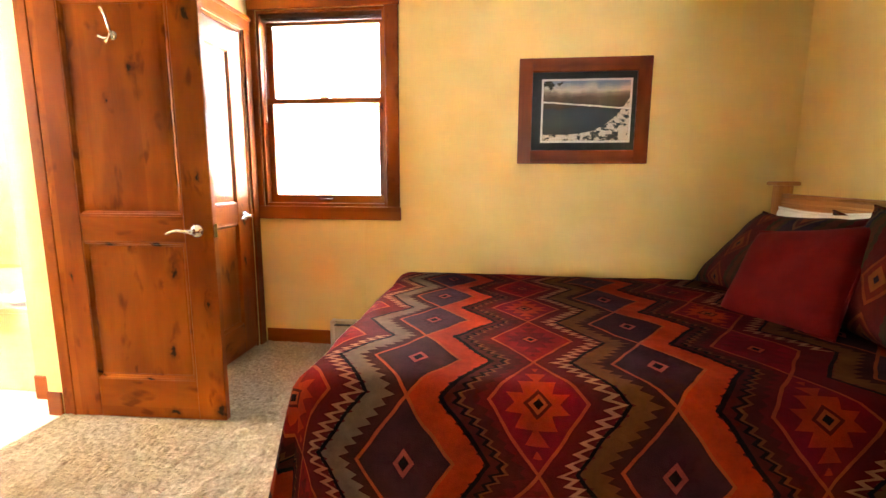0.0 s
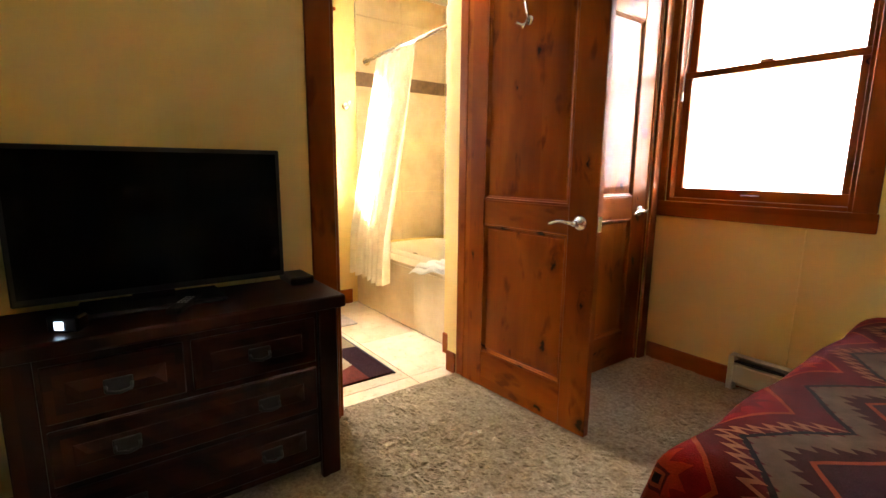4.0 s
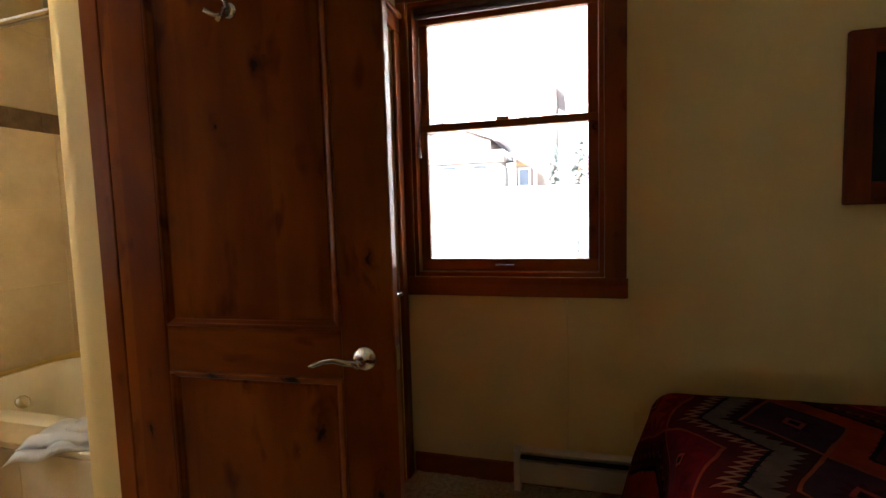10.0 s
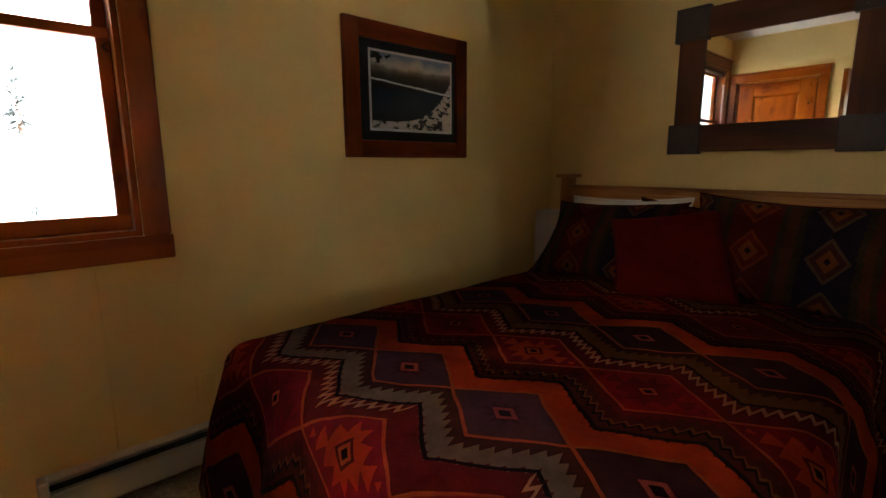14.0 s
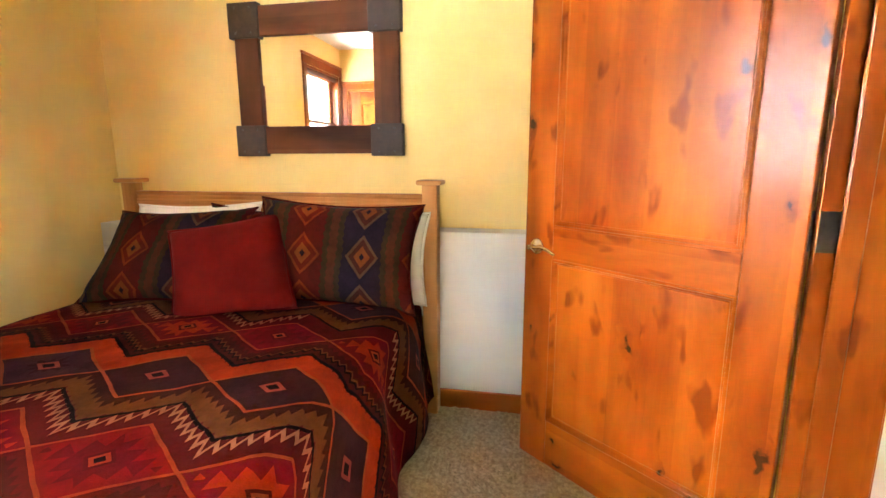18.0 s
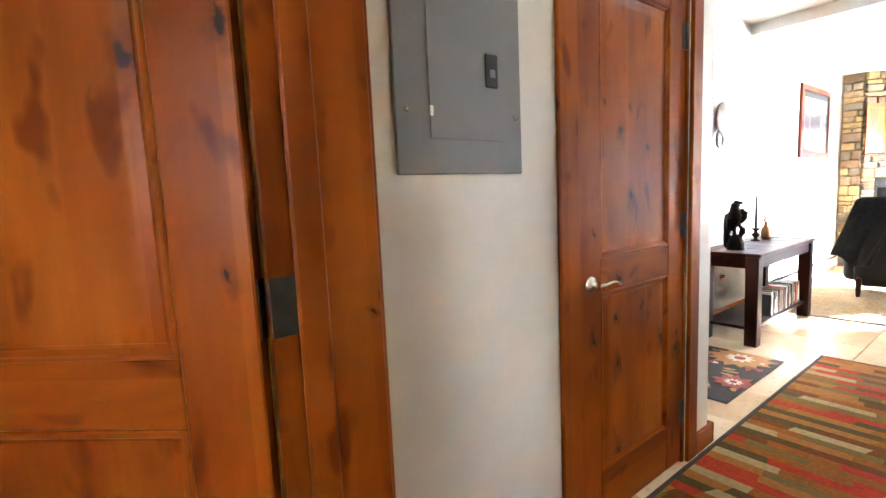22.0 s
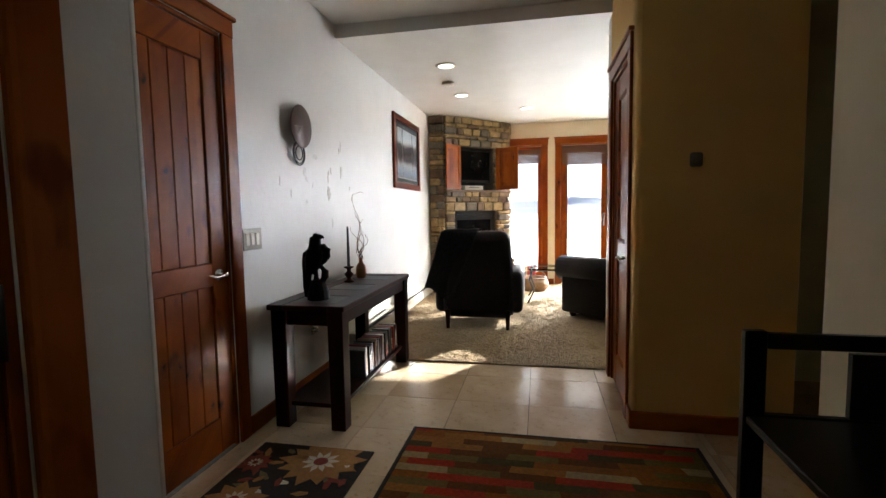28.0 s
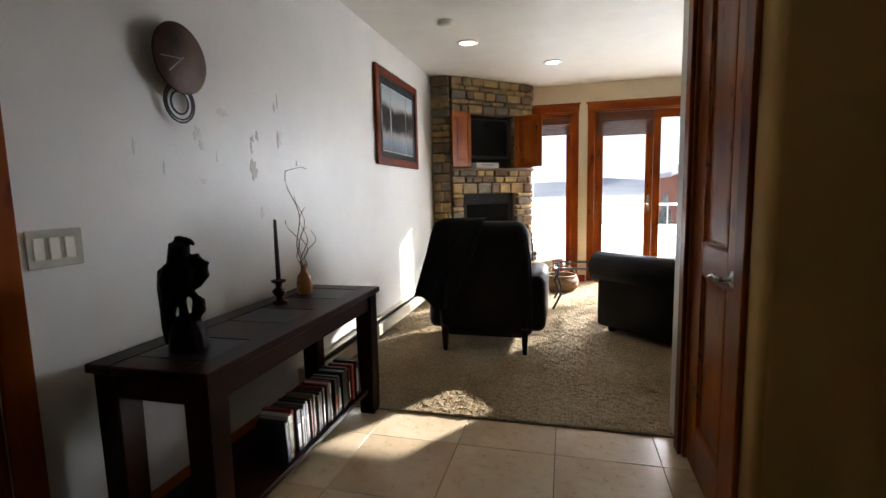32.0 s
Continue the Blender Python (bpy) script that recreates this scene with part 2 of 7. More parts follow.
wall_cream = mottled("cream_plaster", (0.71, 0.525, 0.190), (0.77, 0.590, 0.235), 2.2, 0.7, 0, 26.0, 0.45, bump_distance=0.004)
wall_white = mottled("white_plaster", (0.60, 0.588, 0.555), (0.66, 0.647, 0.612), 2.4, 0.42, 0, 11.0, 0.30, bump_distance=0.008)
wall_pale = mottled("pale_cream_plaster", (0.64, 0.56, 0.39), (0.70, 0.62, 0.44), 2.2, 0.6, 0, 20.0, 0.3, bump_distance=0.005)
# the pillar's cream paint, with warm dim light put into its colour
wall_cream_warmlit = mottled("cream_plaster_warmlit", (0.56, 0.34, 0.09), (0.62, 0.39, 0.115), 2.2, 0.7, 0, 26.0, 0.45, bump_distance=0.004)
ceiling_white = mottled("ceiling_paint", (0.64, 0.625, 0.58), (0.69, 0.675, 0.63), 4.0, 0.45, 0, 30.0, 0.25)
plain_white = mottled("white_paint", (0.72, 0.70, 0.64), (0.76, 0.74, 0.68), 4.0, 0.5, 0, 60, 0.1)
steel_grey = mottled("grey_enamel", (0.155, 0.163, 0.172), (0.18, 0.188, 0.197), 5.0, 0.4, 0.0, 80, 0.05)
nickel = mottled("brushed_nickel", (0.55, 0.52, 0.48), (0.65, 0.62, 0.58), 40.0, 0.25, 1.0, 200, 0.05)
bronze = mottled("dark_bronze", (0.05, 0.05, 0.055), (0.08, 0.08, 0.085), 30.0, 0.4, 0.8, 150, 0.1)
black_plastic = mottled("black_plastic", (0.004, 0.004, 0.0045), (0.008, 0.008, 0.0085), 20.0, 0.5, 0, 200, 0.05)
glass, _t, _b = material("window_glass")
_b.inputs["Transmission Weight"].default_value, _b.inputs["Roughness"].default_value, _b.inputs["IOR"].default_value = 1.0, 0.0, 1.01
mirror_glass, _t, _b = material("mirror_silver")
_b.inputs["Metallic"].default_value, _b.inputs["Roughness"].default_value, _b.inputs["Base Color"].default_value = 1.0, 0.02, (0.9, 0.9, 0.88, 1)


# ---- mesh helpers ----


def part(name, bm, mat, parent=None, label="", smooth=False):
    """One mesh object from a bmesh, under a thing or a part."""
    me = bpy.data.meshes.new(name)
    bm.to_mesh(me)
    bm.free()
    if smooth:
        for p in me.polygons:
            p.use_smooth = True
    for m in mat if isinstance(mat, (list, tuple)) else [mat]:
        me.materials.append(m)
    ob = new(name, me)
    if parent:
        ob.parent = parent
    if label:
        ob["label"] = label
    return ob


def thing(name, label, category, m=None, group="", kind=""):
    ob = new(name)
    ob.empty_display_size = 0.05
    if m:
        ob.matrix_basis = m
    return tagged(ob, label, category, group, kind)


def box(x0, x1, y0, y1, z0, z1, bevel=0.0, bm=None, seg=1):
    """A box in a bmesh, its edges rounded."""
    own = bmesh.new()
    vs = [own.verts.new((x, y, z)) for x in (x0, x1) for y in (y0, y1) for z in (z0, z1)]
    for f in ((0, 1, 3, 2), (4, 6, 7, 5), (0, 4, 5, 1), (2, 3, 7, 6), (0, 2, 6, 4), (1, 5, 7, 3)):
        own.faces.new([vs[i] for i in f])
    bmesh.ops.recalc_face_normals(own, faces=own.faces)
    if bevel:
        bmesh.ops.bevel(own, geom=list(own.edges), offset=bevel, segments=seg, affect="EDGES", profile=0.5)
    if bm is None:
        return own
    join(bm, own)
    return bm


def join(bm, other, m=None):
    """Adds another bmesh to bm and frees it."""
    seen = {}
    for v in other.verts:
        seen[v] = bm.verts.new(m @ v.co if m else v.co)
    for f in other.faces:
        try:
            nf = bm.faces.new([seen[v] for v in f.verts])
            nf.material_index, nf.smooth = f.material_index, f.smooth
        except ValueError:
            pass
    other.free()
    return bm


def lathe(profile, n=20, cap=True):
    """A turned shape from (radius, height) pairs."""
    bm = bmesh.new()
    rings = []
    for r, z in profile:
        rings.append([bm.verts.new((r * math.cos(2 * math.pi * k / n), r * math.sin(2 * math.pi * k / n), z)) for k in range(n)])
    for a, b in zip(rings, rings[1:]):
        for k in range(n):
            f = bm.faces.new((a[k], a[(k + 1) % n], b[(k + 1) % n], b[k]))
            f.smooth = True
    if cap:
        bm.faces.new(list(reversed(rings[0])))
        bm.faces.new(rings[-1])
    return bm


def tube(points, radius, n=8):
    """A round bar along points; radius may be a list."""
    bm = bmesh.new()
    pts = [Vector(p) for p in points]
    rings = []
    for i, p in enumerate(pts):
        d = (pts[min(i + 1, len(pts) - 1)] - pts[max(i - 1, 0)]).normalized()
        side = d.cross(Vector((0, 0, 1)) if abs(d.z) < 0.95 else Vector((1, 0, 0))).normalized()
        up = side.cross(d)
        r = radius[i] if isinstance(radius, (list, tuple)) else radius
        rings.append([bm.verts.new(p + r * (math.cos(2 * math.pi * k / n) * side + math.sin(2 * math.pi * k / n) * up)) for k in range(n)])
    for a, b in zip(rings, rings[1:]):
        for k in range(n):
            f = bm.faces.new((a[k], a[(k + 1) % n], b[(k + 1) % n], b[k]))
            f.smooth = True
    bm.faces.new(list(reversed(rings[0])))
    bm.faces.new(rings[-1])
    bmesh.ops.recalc_face_normals(bm, faces=bm.faces)
    return bm


def wall(name, x0, x1, y0, y1, z0, z1, mat, openings=(), label="", along=None):
    """A wall with thickness; openings (a0, a1, z0, z1) go right through it."""
    along = along or ("x" if x1 - x0 > y1 - y0 else "y")
    a0, a1 = (x0, x1) if along == "x" else (y0, y1)
    bm = bmesh.new()

    def block(p, q, r, s):
        if q - p > 1e-4 and s - r > 1e-4:
            if along == "x":
                box(p, q, y0, y1, r, s, bm=bm)
            else:
                box(x0, x1, p, q, r, s, bm=bm)

    edge = a0
    for p, q, r, s in sorted(openings):
        block(edge, p, z0, z1)
        block(p, q, z0, r)
        block(p, q, s, z1)
        edge = q
    block(edge, a1, z0, z1)
    ob = part(name, bm, mat)
    return tagged(ob, label or "painted textured plaster wall", "wall", kind="structure")


CEIL, HALL_CEIL, LIV_CEIL = 2.52, 2.64, 2.54
XE, XL = 2.62, 2.47          # bedroom east wall, upper and lower part
YN = 2.45                    # bedroom north wall
XC = -0.72                   # closet front
XW = -1.12                   # bedroom west wall
YS = -0.56                   # bedroom south wall
XB = -2.80                   # bathroom west wall
XP = 1.73                    # hall wall with the breaker panel
XF = 2.57                    # foyer and living room east wall
XH = 0.21                    # hall west wall
XK = -1.60                   # far wall of the dark side room
YP = -4.50                   # pillar's north face
XQ = 0.53                    # pillar's east face
XV = -0.25                   # pillar's west face, on the dark side room
YL = -9.50                   # living room south wall
YR = -2.61                   # foyer wall beside the hall closet

# ---- floors ----
carpet, _t, _b = material("beige_carpet")
_n1, _n2, _n3 = noise_node(_t, 60.0, 3, 0.6), noise_node(_t, 260.0, 2, 0.6), noise_node(_t, 1.6, 4, 0.6)
_c = ramp(_t, _n1.outputs["Fac"], [(0.32, (0.33, 0.250, 0.155)), (0.68, (0.54, 0.430, 0.285))]).outputs["Color"]
_c = mix(_t, 1.0, _c, ramp(_t, _n2.outputs["Fac"], [(0.3, (0.70, 0.68, 0.65)), (0.7, (1, 1, 1))]).outputs["Color"], "MULTIPLY")
_c = mix(_t, 1.0, _c, ramp(_t, _n3.outputs["Fac"], [(0.3, (0.78, 0.71, 0.60)), (0.7, (1, 1, 1))]).outputs["Color"], "MULTIPLY")
link(_t, _c, _b.inputs["Base Color"])
_b.inputs["Roughness"].default_value, _b.inputs["Specular IOR Level"].default_value = 0.95, 0.15
bump(_t, _b, _n2.outputs["Fac"], 0.8, 0.006)
grout = mottled("grout", (0.075, 0.058, 0.040), (0.12, 0.095, 0.068), 40.0, 0.9, 0, 120, 0.2)
tagged(part("floor_bedroom", box(XW - 0.07, XE + 0.15, YS - 0.07, YN + 0.15, -0.12, 0.0), carpet), "worn beige cut-pile carpet", "floor", kind="structure")
tagged(part("floor_bathroom", box(XB - 0.15, XW - 0.07, -0.9, YN + 0.15, -0.12, -0.006), grout), "grout bed under travertine floor tiles", "floor", kind="structure")
tagged(part("floor_hall", box(XK - 0.15, XF + 0.15, -5.45, YS - 0.07, -0.12, -0.006), grout), "grout bed under travertine floor tiles", "floor", kind="structure")
tagged(part("floor_living", box(-3.65, XF + 0.15, YL - 0.15, -5.45, -0.12, 0.008), carpet), "beige cut-pile carpet", "floor", kind="structure")


def pile(x0, x1, y0, y1, z, parent, step=0.0095, deep=0.011, seed=1):
    """The carpet's tufted surface: a finely broken sheet of short twisted tufts."""
    rng = np.random.default_rng(seed)
    nx, ny = int((x1 - x0) / step) + 1, int((y1 - y0) / step) + 1
    h = rng.random((nx, ny))
    soft = rng.random((nx, ny))
    for ax in (0, 1):
        h = (h * 2 + np.roll(h, 1, ax) + np.roll(h, -1, ax)) / 4
        for k in range(2):
            soft = (soft * 2 + np.roll(soft, 2, ax) + np.roll(soft, -2, ax)) / 4
    h = (h - h.mean()) / h.std() * 0.22 + (soft - soft.mean()) / soft.std() * 0.16
    gx, gy = np.meshgrid(np.linspace(x0, x1, nx), np.linspace(y0, y1, ny), indexing="ij")
    gx, gy = gx + (rng.random((nx, ny)) - 0.5) * step * 0.7, gy + (rng.random((nx, ny)) - 0.5) * step * 0.7
    co = np.stack([gx, gy, z + deep * np.clip(h, -0.5, 0.6)], -1).reshape(-1, 3)
    i = np.arange(nx * ny).reshape(nx, ny)
    quads = np.stack([i[:-1, :-1], i[1:, :-1], i[1:, 1:], i[:-1, 1:]], -1).reshape(-1, 4)
    me = bpy.data.meshes.new("pile")
    me.from_pydata(co.tolist(), [], quads.tolist())
    me.materials.append(carpet)
    ob = new("pile", me)
    ob.parent = parent
    ob["kind"] = "stuff"
    return ob


pile(XW - 0.06, XL, YS - 0.06, YN, 0.006, bpy.data.objects["floor_bedroom"])
pile(-0.2, XF, -9.45, -5.452, 0.014, bpy.data.objects["floor_living"], step=0.0095, deep=0.009, seed=2)

# ---- ceilings ----
tagged(part("ceiling_bedroom", box(XB - 0.15, XE + 0.15, -0.92, YN + 0.15, CEIL, CEIL + 0.3), ceiling_white), "white painted ceiling", "ceiling", kind="structure")
tagged(part("ceiling_hall", box(XK - 0.15, XF + 0.15, -5.38, -0.981, HALL_CEIL, HALL_CEIL + 0.2), ceiling_white), "white painted ceiling", "ceiling", kind="structure")
tagged(part("ceiling_living", box(-3.65, XF + 0.15, YL - 0.15, -5.38, LIV_CEIL, LIV_CEIL + 0.3), ceiling_white), "white painted ceiling a step lower than the hall's", "ceiling", kind="structure")

# ---- walls ----
WIN = (-0.67, 0.175, 0.96, 2.2)
wall("wall_north", XC - 0.6, XE + 0.15, YN, YN + 0.15, 0, CEIL, wall_cream, [WIN])
wall("wall_east", XE, XE + 0.15, YS - 0.21, YN, 0, CEIL, wall_cream)
wall("wall_east_lower", XL, XE, YS, YN, 0, 0.895, wall_white, label="thicker lower part of the wall, ending in a ledge")
wall("wall_south", XW - 0.14, XE, YS - 0.21, YS, 0, CEIL, wall_cream, [(0.62, 1.58, 0, 2.06)])
wall("wall_west", XW - 0.14, XW, YS, 1.47, 0, CEIL, wall_cream, [(0.605, 1.345, 0, 2.06)])
wall("wall_closet_south", XW, XC, 1.40, 1.47, 0, CEIL, wall_cream)
wall("wall_closet_front", XC - 0.07, XC, 1.47, YN, 0, CEIL, wall_cream, [(1.62, 2.36, 0, 2.06)])
wall("wall_bathroom_west", XB - 0.15, XB, -0.9, YN + 0.15, 0, CEIL, wall_cream, [(0.55, 1.29, 0.96, 2.2)])
wall("wall_bathroom_south", XB, XW - 0.14, -0.9, -0.76, 0, CEIL, wall_cream)
wall("wall_bathroom_east", XW - 0.14, XW - 0.001, -0.76, YS - 0.211, 0, CEIL, wall_cream)
wall("wall_bathroom_return", XW - 0.14, XW - 0.0605, 1.328, 1.345, 0, 2.04, wall_cream, along="x")
wall("wall_bathroom_wing", -1.48, XW - 0.14, 1.47, 1.60, 0, CEIL, wall_cream)
wall("wall_alcove_east", -1.48, -1.38, 1.60, YN, 0, CEIL, wall_cream)
wall("wall_alcove_north", XB, XC - 0.6, YN, YN + 0.15, 0, CEIL, wall_cream)
wall("wall_hall_east", XP, XP + 0.14, YR + 0.03, YS - 0.21, 0, HALL_CEIL, wall_white, [(-2.36, -1.595, 0, 2.06)])
wall("wall_hall_closet_back", XF, XF + 0.15, YR + 0.14, YS - 0.21, 0, HALL_CEIL, wall_white)
wall("wall_recess", XP + 0.14, XF + 0.15, YR, YR + 0.14, 0, HALL_CEIL, wall_white)
wall("wall_foyer_east", XF, XF + 0.15, YL - 0.15, YR, 0, HALL_CEIL, wall_white, [(-3.985, -3.03, 0, 2.09)])
wall("wall_hall_west", XH - 0.15, XH, -3.40, YS - 0.21, 0, HALL_CEIL, wall_pale)
wall("wall_side_room_north", XK, XH - 0.15, -3.40, -3.25, 0, HALL_CEIL, wall_cream)
wall("wall_side_room_west", XK - 0.15, XK, -5.42, -3.25, 0, HALL_CEIL, wall_cream)
wall("wall_pillar_north", XV, XQ - 0.03, YP - 0.14, YP, 0, HALL_CEIL, wall_cream_warmlit)
wall("wall_pillar_west", XV, XV + 0.14, -5.42, YP - 0.14, 0, HALL_CEIL, wall_cream_warmlit)
wall("wall_pillar_east", XQ - 0.14, XQ, -5.42, YP - 0.14, 0, HALL_CEIL, wall_cream_warmlit, [(-5.30, -4.68, 0, 2.06)])
wall("wall_pillar_south", -3.65, XQ, -5.56, -5.42, 0, LIV_CEIL, wall_white)
wall("wall_living_west", -3.65, -3.5, YL, -5.56, 0, LIV_CEIL, wall_white)
WIN1 = (0.98, 1.62, 0.12, 2.20)
FRENCH = (-1.34, 0.70, 0.02, 2.20)
wall("wall_living_south", -3.65, XF, YL - 0.15, YL, 0, LIV_CEIL, wall_pale, [WIN1, FRENCH])


def corner(name, outline, mat, z1):
    """A plaster corner with a rounded nose, its outline drawn out to the wall's height."""
    bm = bmesh.new()
    low = [bm.verts.new((x, y, 0)) for x, y in outline]
    top = [bm.verts.new((x, y, z1)) for x, y in outline]
    n = len(outline)
    for k in range(n):
        f = bm.faces.new((low[k], low[(k + 1) % n], top[(k + 1) % n], top[k]))
        f.smooth = 0 < k < n - 2
    bm.faces.new(list(reversed(low)))
    bm.faces.new(top)
    bmesh.ops.recalc_face_normals(bm, faces=bm.faces)
    tagged(part(name, bm, mat), "rounded plaster wall corner", "wall", kind="structure")


NOSE = [math.pi / 2 * k / 6 for k in range(7)]
corner("wall_corner_hall", [(XP + 0.14, YR + 0.03)] + [(XP + 0.03 - 0.03 * math.cos(a), YR + 0.03 - 0.03 * math.sin(a)) for a in NOSE] + [(XP + 0.14, YR)], wall_white, HALL_CEIL)
corner("wall_corner_pillar", [(XQ - 0.03, YP - 0.14), (XQ, YP - 0.14)] + [(XQ - 0.03 + 0.03 * math.cos(a), YP - 0.03 + 0.03 * math.sin(a)) for a in NOSE], wall_cream_warmlit, HALL_CEIL)
wall("wall_over_bedroom_door", XK - 0.15, XF + 0.15, -0.98, -0.921, CEIL, HALL_CEIL + 0.2, wall_white)

# ---- trims ----


def trim(name, x0, x1, y0, y1, z0, z1, mat, label="stained alder trim board", bevel=0.004):
    return tagged(part(name, box(x0, x1, y0, y1, z0, z1, bevel), mat), label, "trim", kind="structure")


def casing(axis, face, out, a0, a1, z0, z1, w=0.085, t=0.018, sill=False, cap=True):
    """Boards round an opening on a wall face; out is the side on which they stand proud. w may be a pair for the two uprights."""
    w0, w1 = w if isinstance(w, tuple) else (w, w)
    lo, hi = sorted((face + out * 0.0005, face + out * t))
    hi2 = sorted((face + out * 0.0005, face + out * (t + 0.012)))
    wt = max(w0, w1)

    def bar(name, p, q, r, s, mat, deep=(lo, hi)):
        if axis == "x":
            trim(name, p, q, deep[0], deep[1], r, s, mat)
        else:
            trim(name, deep[0], deep[1], p, q, r, s, mat)

    across = trim_x if axis == "x" else trim_y
    base = z0 if not sill else z0 - 0.0
    bar("trim_upright", a0 - w0, a0, base, z1, trim_z)
    bar("trim_upright", a1, a1 + w1, base, z1, trim_z)
    bar("trim_head", a0 - w0 - 0.006, a1 + w1 + 0.006, z1, z1 + wt, across)
    if cap:
        bar("trim_cap", a0 - w0 - 0.022, a1 + w1 + 0.022, z1 + wt, z1 + wt + 0.022, across, tuple(hi2))
    if sill:
        bar("trim_sill", a0 - w0 - 0.006, a1 + w1 + 0.006, z0 - wt, z0, across)


def jamb(axis, n0, n1, a0, a1, z0, z1, t=0.02, floor=False):
    """Boards that line an opening through a wall from n0 to n1."""
    def bar(name, p, q, r, s, mat):
        if axis == "x":
            trim(name, p, q, n0, n1, r, s, mat, bevel=0.002)
        else:
            trim(name, n0, n1, p, q, r, s, mat, bevel=0.002)
    across = trim_x if axis == "x" else trim_y
    bar("jamb_side", a0, a0 + t, z0, z1 - t, trim_z)
    bar("jamb_side", a1 - t, a1, z0, z1 - t, trim_z)
    bar("jamb_head", a0, a1, z1 - t, z1, across)
    if floor:
        bar("jamb_foot", a0 + t, a1 - t, z0, z0 + t, across)


def baseboard(axis, face, out, a0, a1, h=0.10, t=0.016, z=0.0):
    lo, hi = sorted((face + out * 0.0005, face + out * t))
    if axis == "x":
        trim("baseboard", a0, a1, lo, hi, z, z + h, trim_x, "stained alder baseboard")
    else:
        trim("baseboard", lo, hi, a0, a1, z, z + h, trim_y, "stained alder baseboard")


# bedroom
casing("x", YN, -1, WIN[0], WIN[1], WIN[2], WIN[3], w=(0.05, 0.087), sill=True)
jamb("x", YN + 0.001, YN + 0.149, *WIN, floor=True)
casing("y", XW, 1, 0.605, 1.345, 0, 2.06, w=(0.105, 0.05))
trim("trim_upright", XW - 0.158, XW - 0.1405, 0.52, 0.605, 0, 2.06, trim_z)
trim("trim_head", XW - 0.158, XW - 0.1405, 0.514, 1.345, 2.06, 2.145, trim_y)
trim("jamb_side", XW - 0.139, XW - 0.001, 0.605, 0.625, 0, 2.04, trim_z, bevel=0.002)
trim("jamb_side", XW - 0.060, XW - 0.001, 1.325, 1.345, 0, 2.04, trim_z, bevel=0.002)
trim("jamb_head", XW - 0.139, XW - 0.001, 0.605, 1.345, 2.04, 2.06, trim_y, bevel=0.002)
trim("baseboard", XW - 0.139, XW - 0.0605, 1.314, 1.3275, 0, 0.12, trim_x, "stained alder baseboard")
casing("y", XC, 1, 1.62, 2.36, 0, 2.06, w=(0.07, 0.07))
jamb("y", XC - 0.069, XC - 0.001, 1.62, 2.36, 0, 2.06)
casing("x", YS, 1, 0.62, 1.58, 0, 2.06)
casing("x", YS - 0.21, -1, 0.62, 1.58, 0, 2.06)
jamb("x", YS - 0.209, YS - 0.001, 0.62, 1.58, 0, 2.06)
for hz in (0.24, 1.06, 1.82):
    tagged(part("jamb_hinge_leaf", box(1.5565, 1.5595, YS - 0.05, YS - 0.002, hz - 0.05, hz + 0.05, 0.001), bronze), "dark bronze hinge leaf on the door jamb", "hinge", kind="structure")
trim("door_stop", 1.547, 1.559, YS - 0.10, YS - 0.045, 0, 2.03, trim_z)
trim("door_stop", 0.641, 0.653, YS - 0.10, YS - 0.045, 0, 2.03, trim_z)
baseboard("x", YN, -1, XC + 0.02, 2.45)
baseboard("y", XL, -1, YS, YN - 0.02)
baseboard("y", XW, 1, YS, 0.495)
baseboard("x", YS, 1, XW + 0.02, 0.53)
baseboard("x", YS, 1, 1.67, XL - 0.02)
baseboard("x", 1.40, -1, XW + 0.03, XC)
baseboard("y", XC, 1, 1.40, 1.54)
# bathroom
casing("y", XB, 1, 0.55, 1.29, 0.96, 2.2, sill=True)
jamb("y", XB - 0.149, XB - 0.001, 0.55, 1.29, 0.96, 2.2, floor=True)
baseboard("y", XB, 1, -0.7, 1.49, h=0.12)
baseboard("x", 1.47, -1, -1.48, XW - 0.141, h=0.13)
# hall
casing("y", XP, -1, -2.36, -1.595, 0, 2.06, w=(0.082, 0.095))
jamb("y", XP + 0.001, XP + 0.139, -2.36, -1.595, 0, 2.06)
baseboard("y", XP, -1, -1.50, YS - 0.23)
baseboard("y", XP, -1, YR, -2.442)
baseboard("x", YR, -1, XP - 0.016, XF - 0.02)
casing("y", XF, -1, -3.985, -3.03, 0, 2.09)
jamb("y", XF + 0.001, XF + 0.149, -3.985, -3.03, 0, 2.09)
baseboard("y", XF, -1, -5.44, -4.08)
baseboard("y", XH, 1, -3.40, YS - 0.23)
baseboard("x", YP, 1, XV, XQ + 0.016)
casing("y", XQ, 1, -5.30, -4.68, 0, 2.06, w=0.08)
jamb("y", XQ - 0.139, XQ - 0.001, -5.30, -4.68, 0, 2.06)
baseboard("y", XQ, 1, -4.59, YP)
# living room
casing("x", YL, 1, WIN1[0], WIN1[1], WIN1[2], WIN1[3], sill=True)
jamb("x", YL - 0.149, YL - 0.001, *WIN1, floor=True)
casing("x", YL, 1, FRENCH[0], FRENCH[1], FRENCH[2], FRENCH[3])
jamb("x", YL - 0.149, YL - 0.001, *FRENCH)
baseboard("x", YL, 1, 0.80, 0.885)
baseboard("x", YL, 1, -3.5, -1.44)

# ---- doors ----


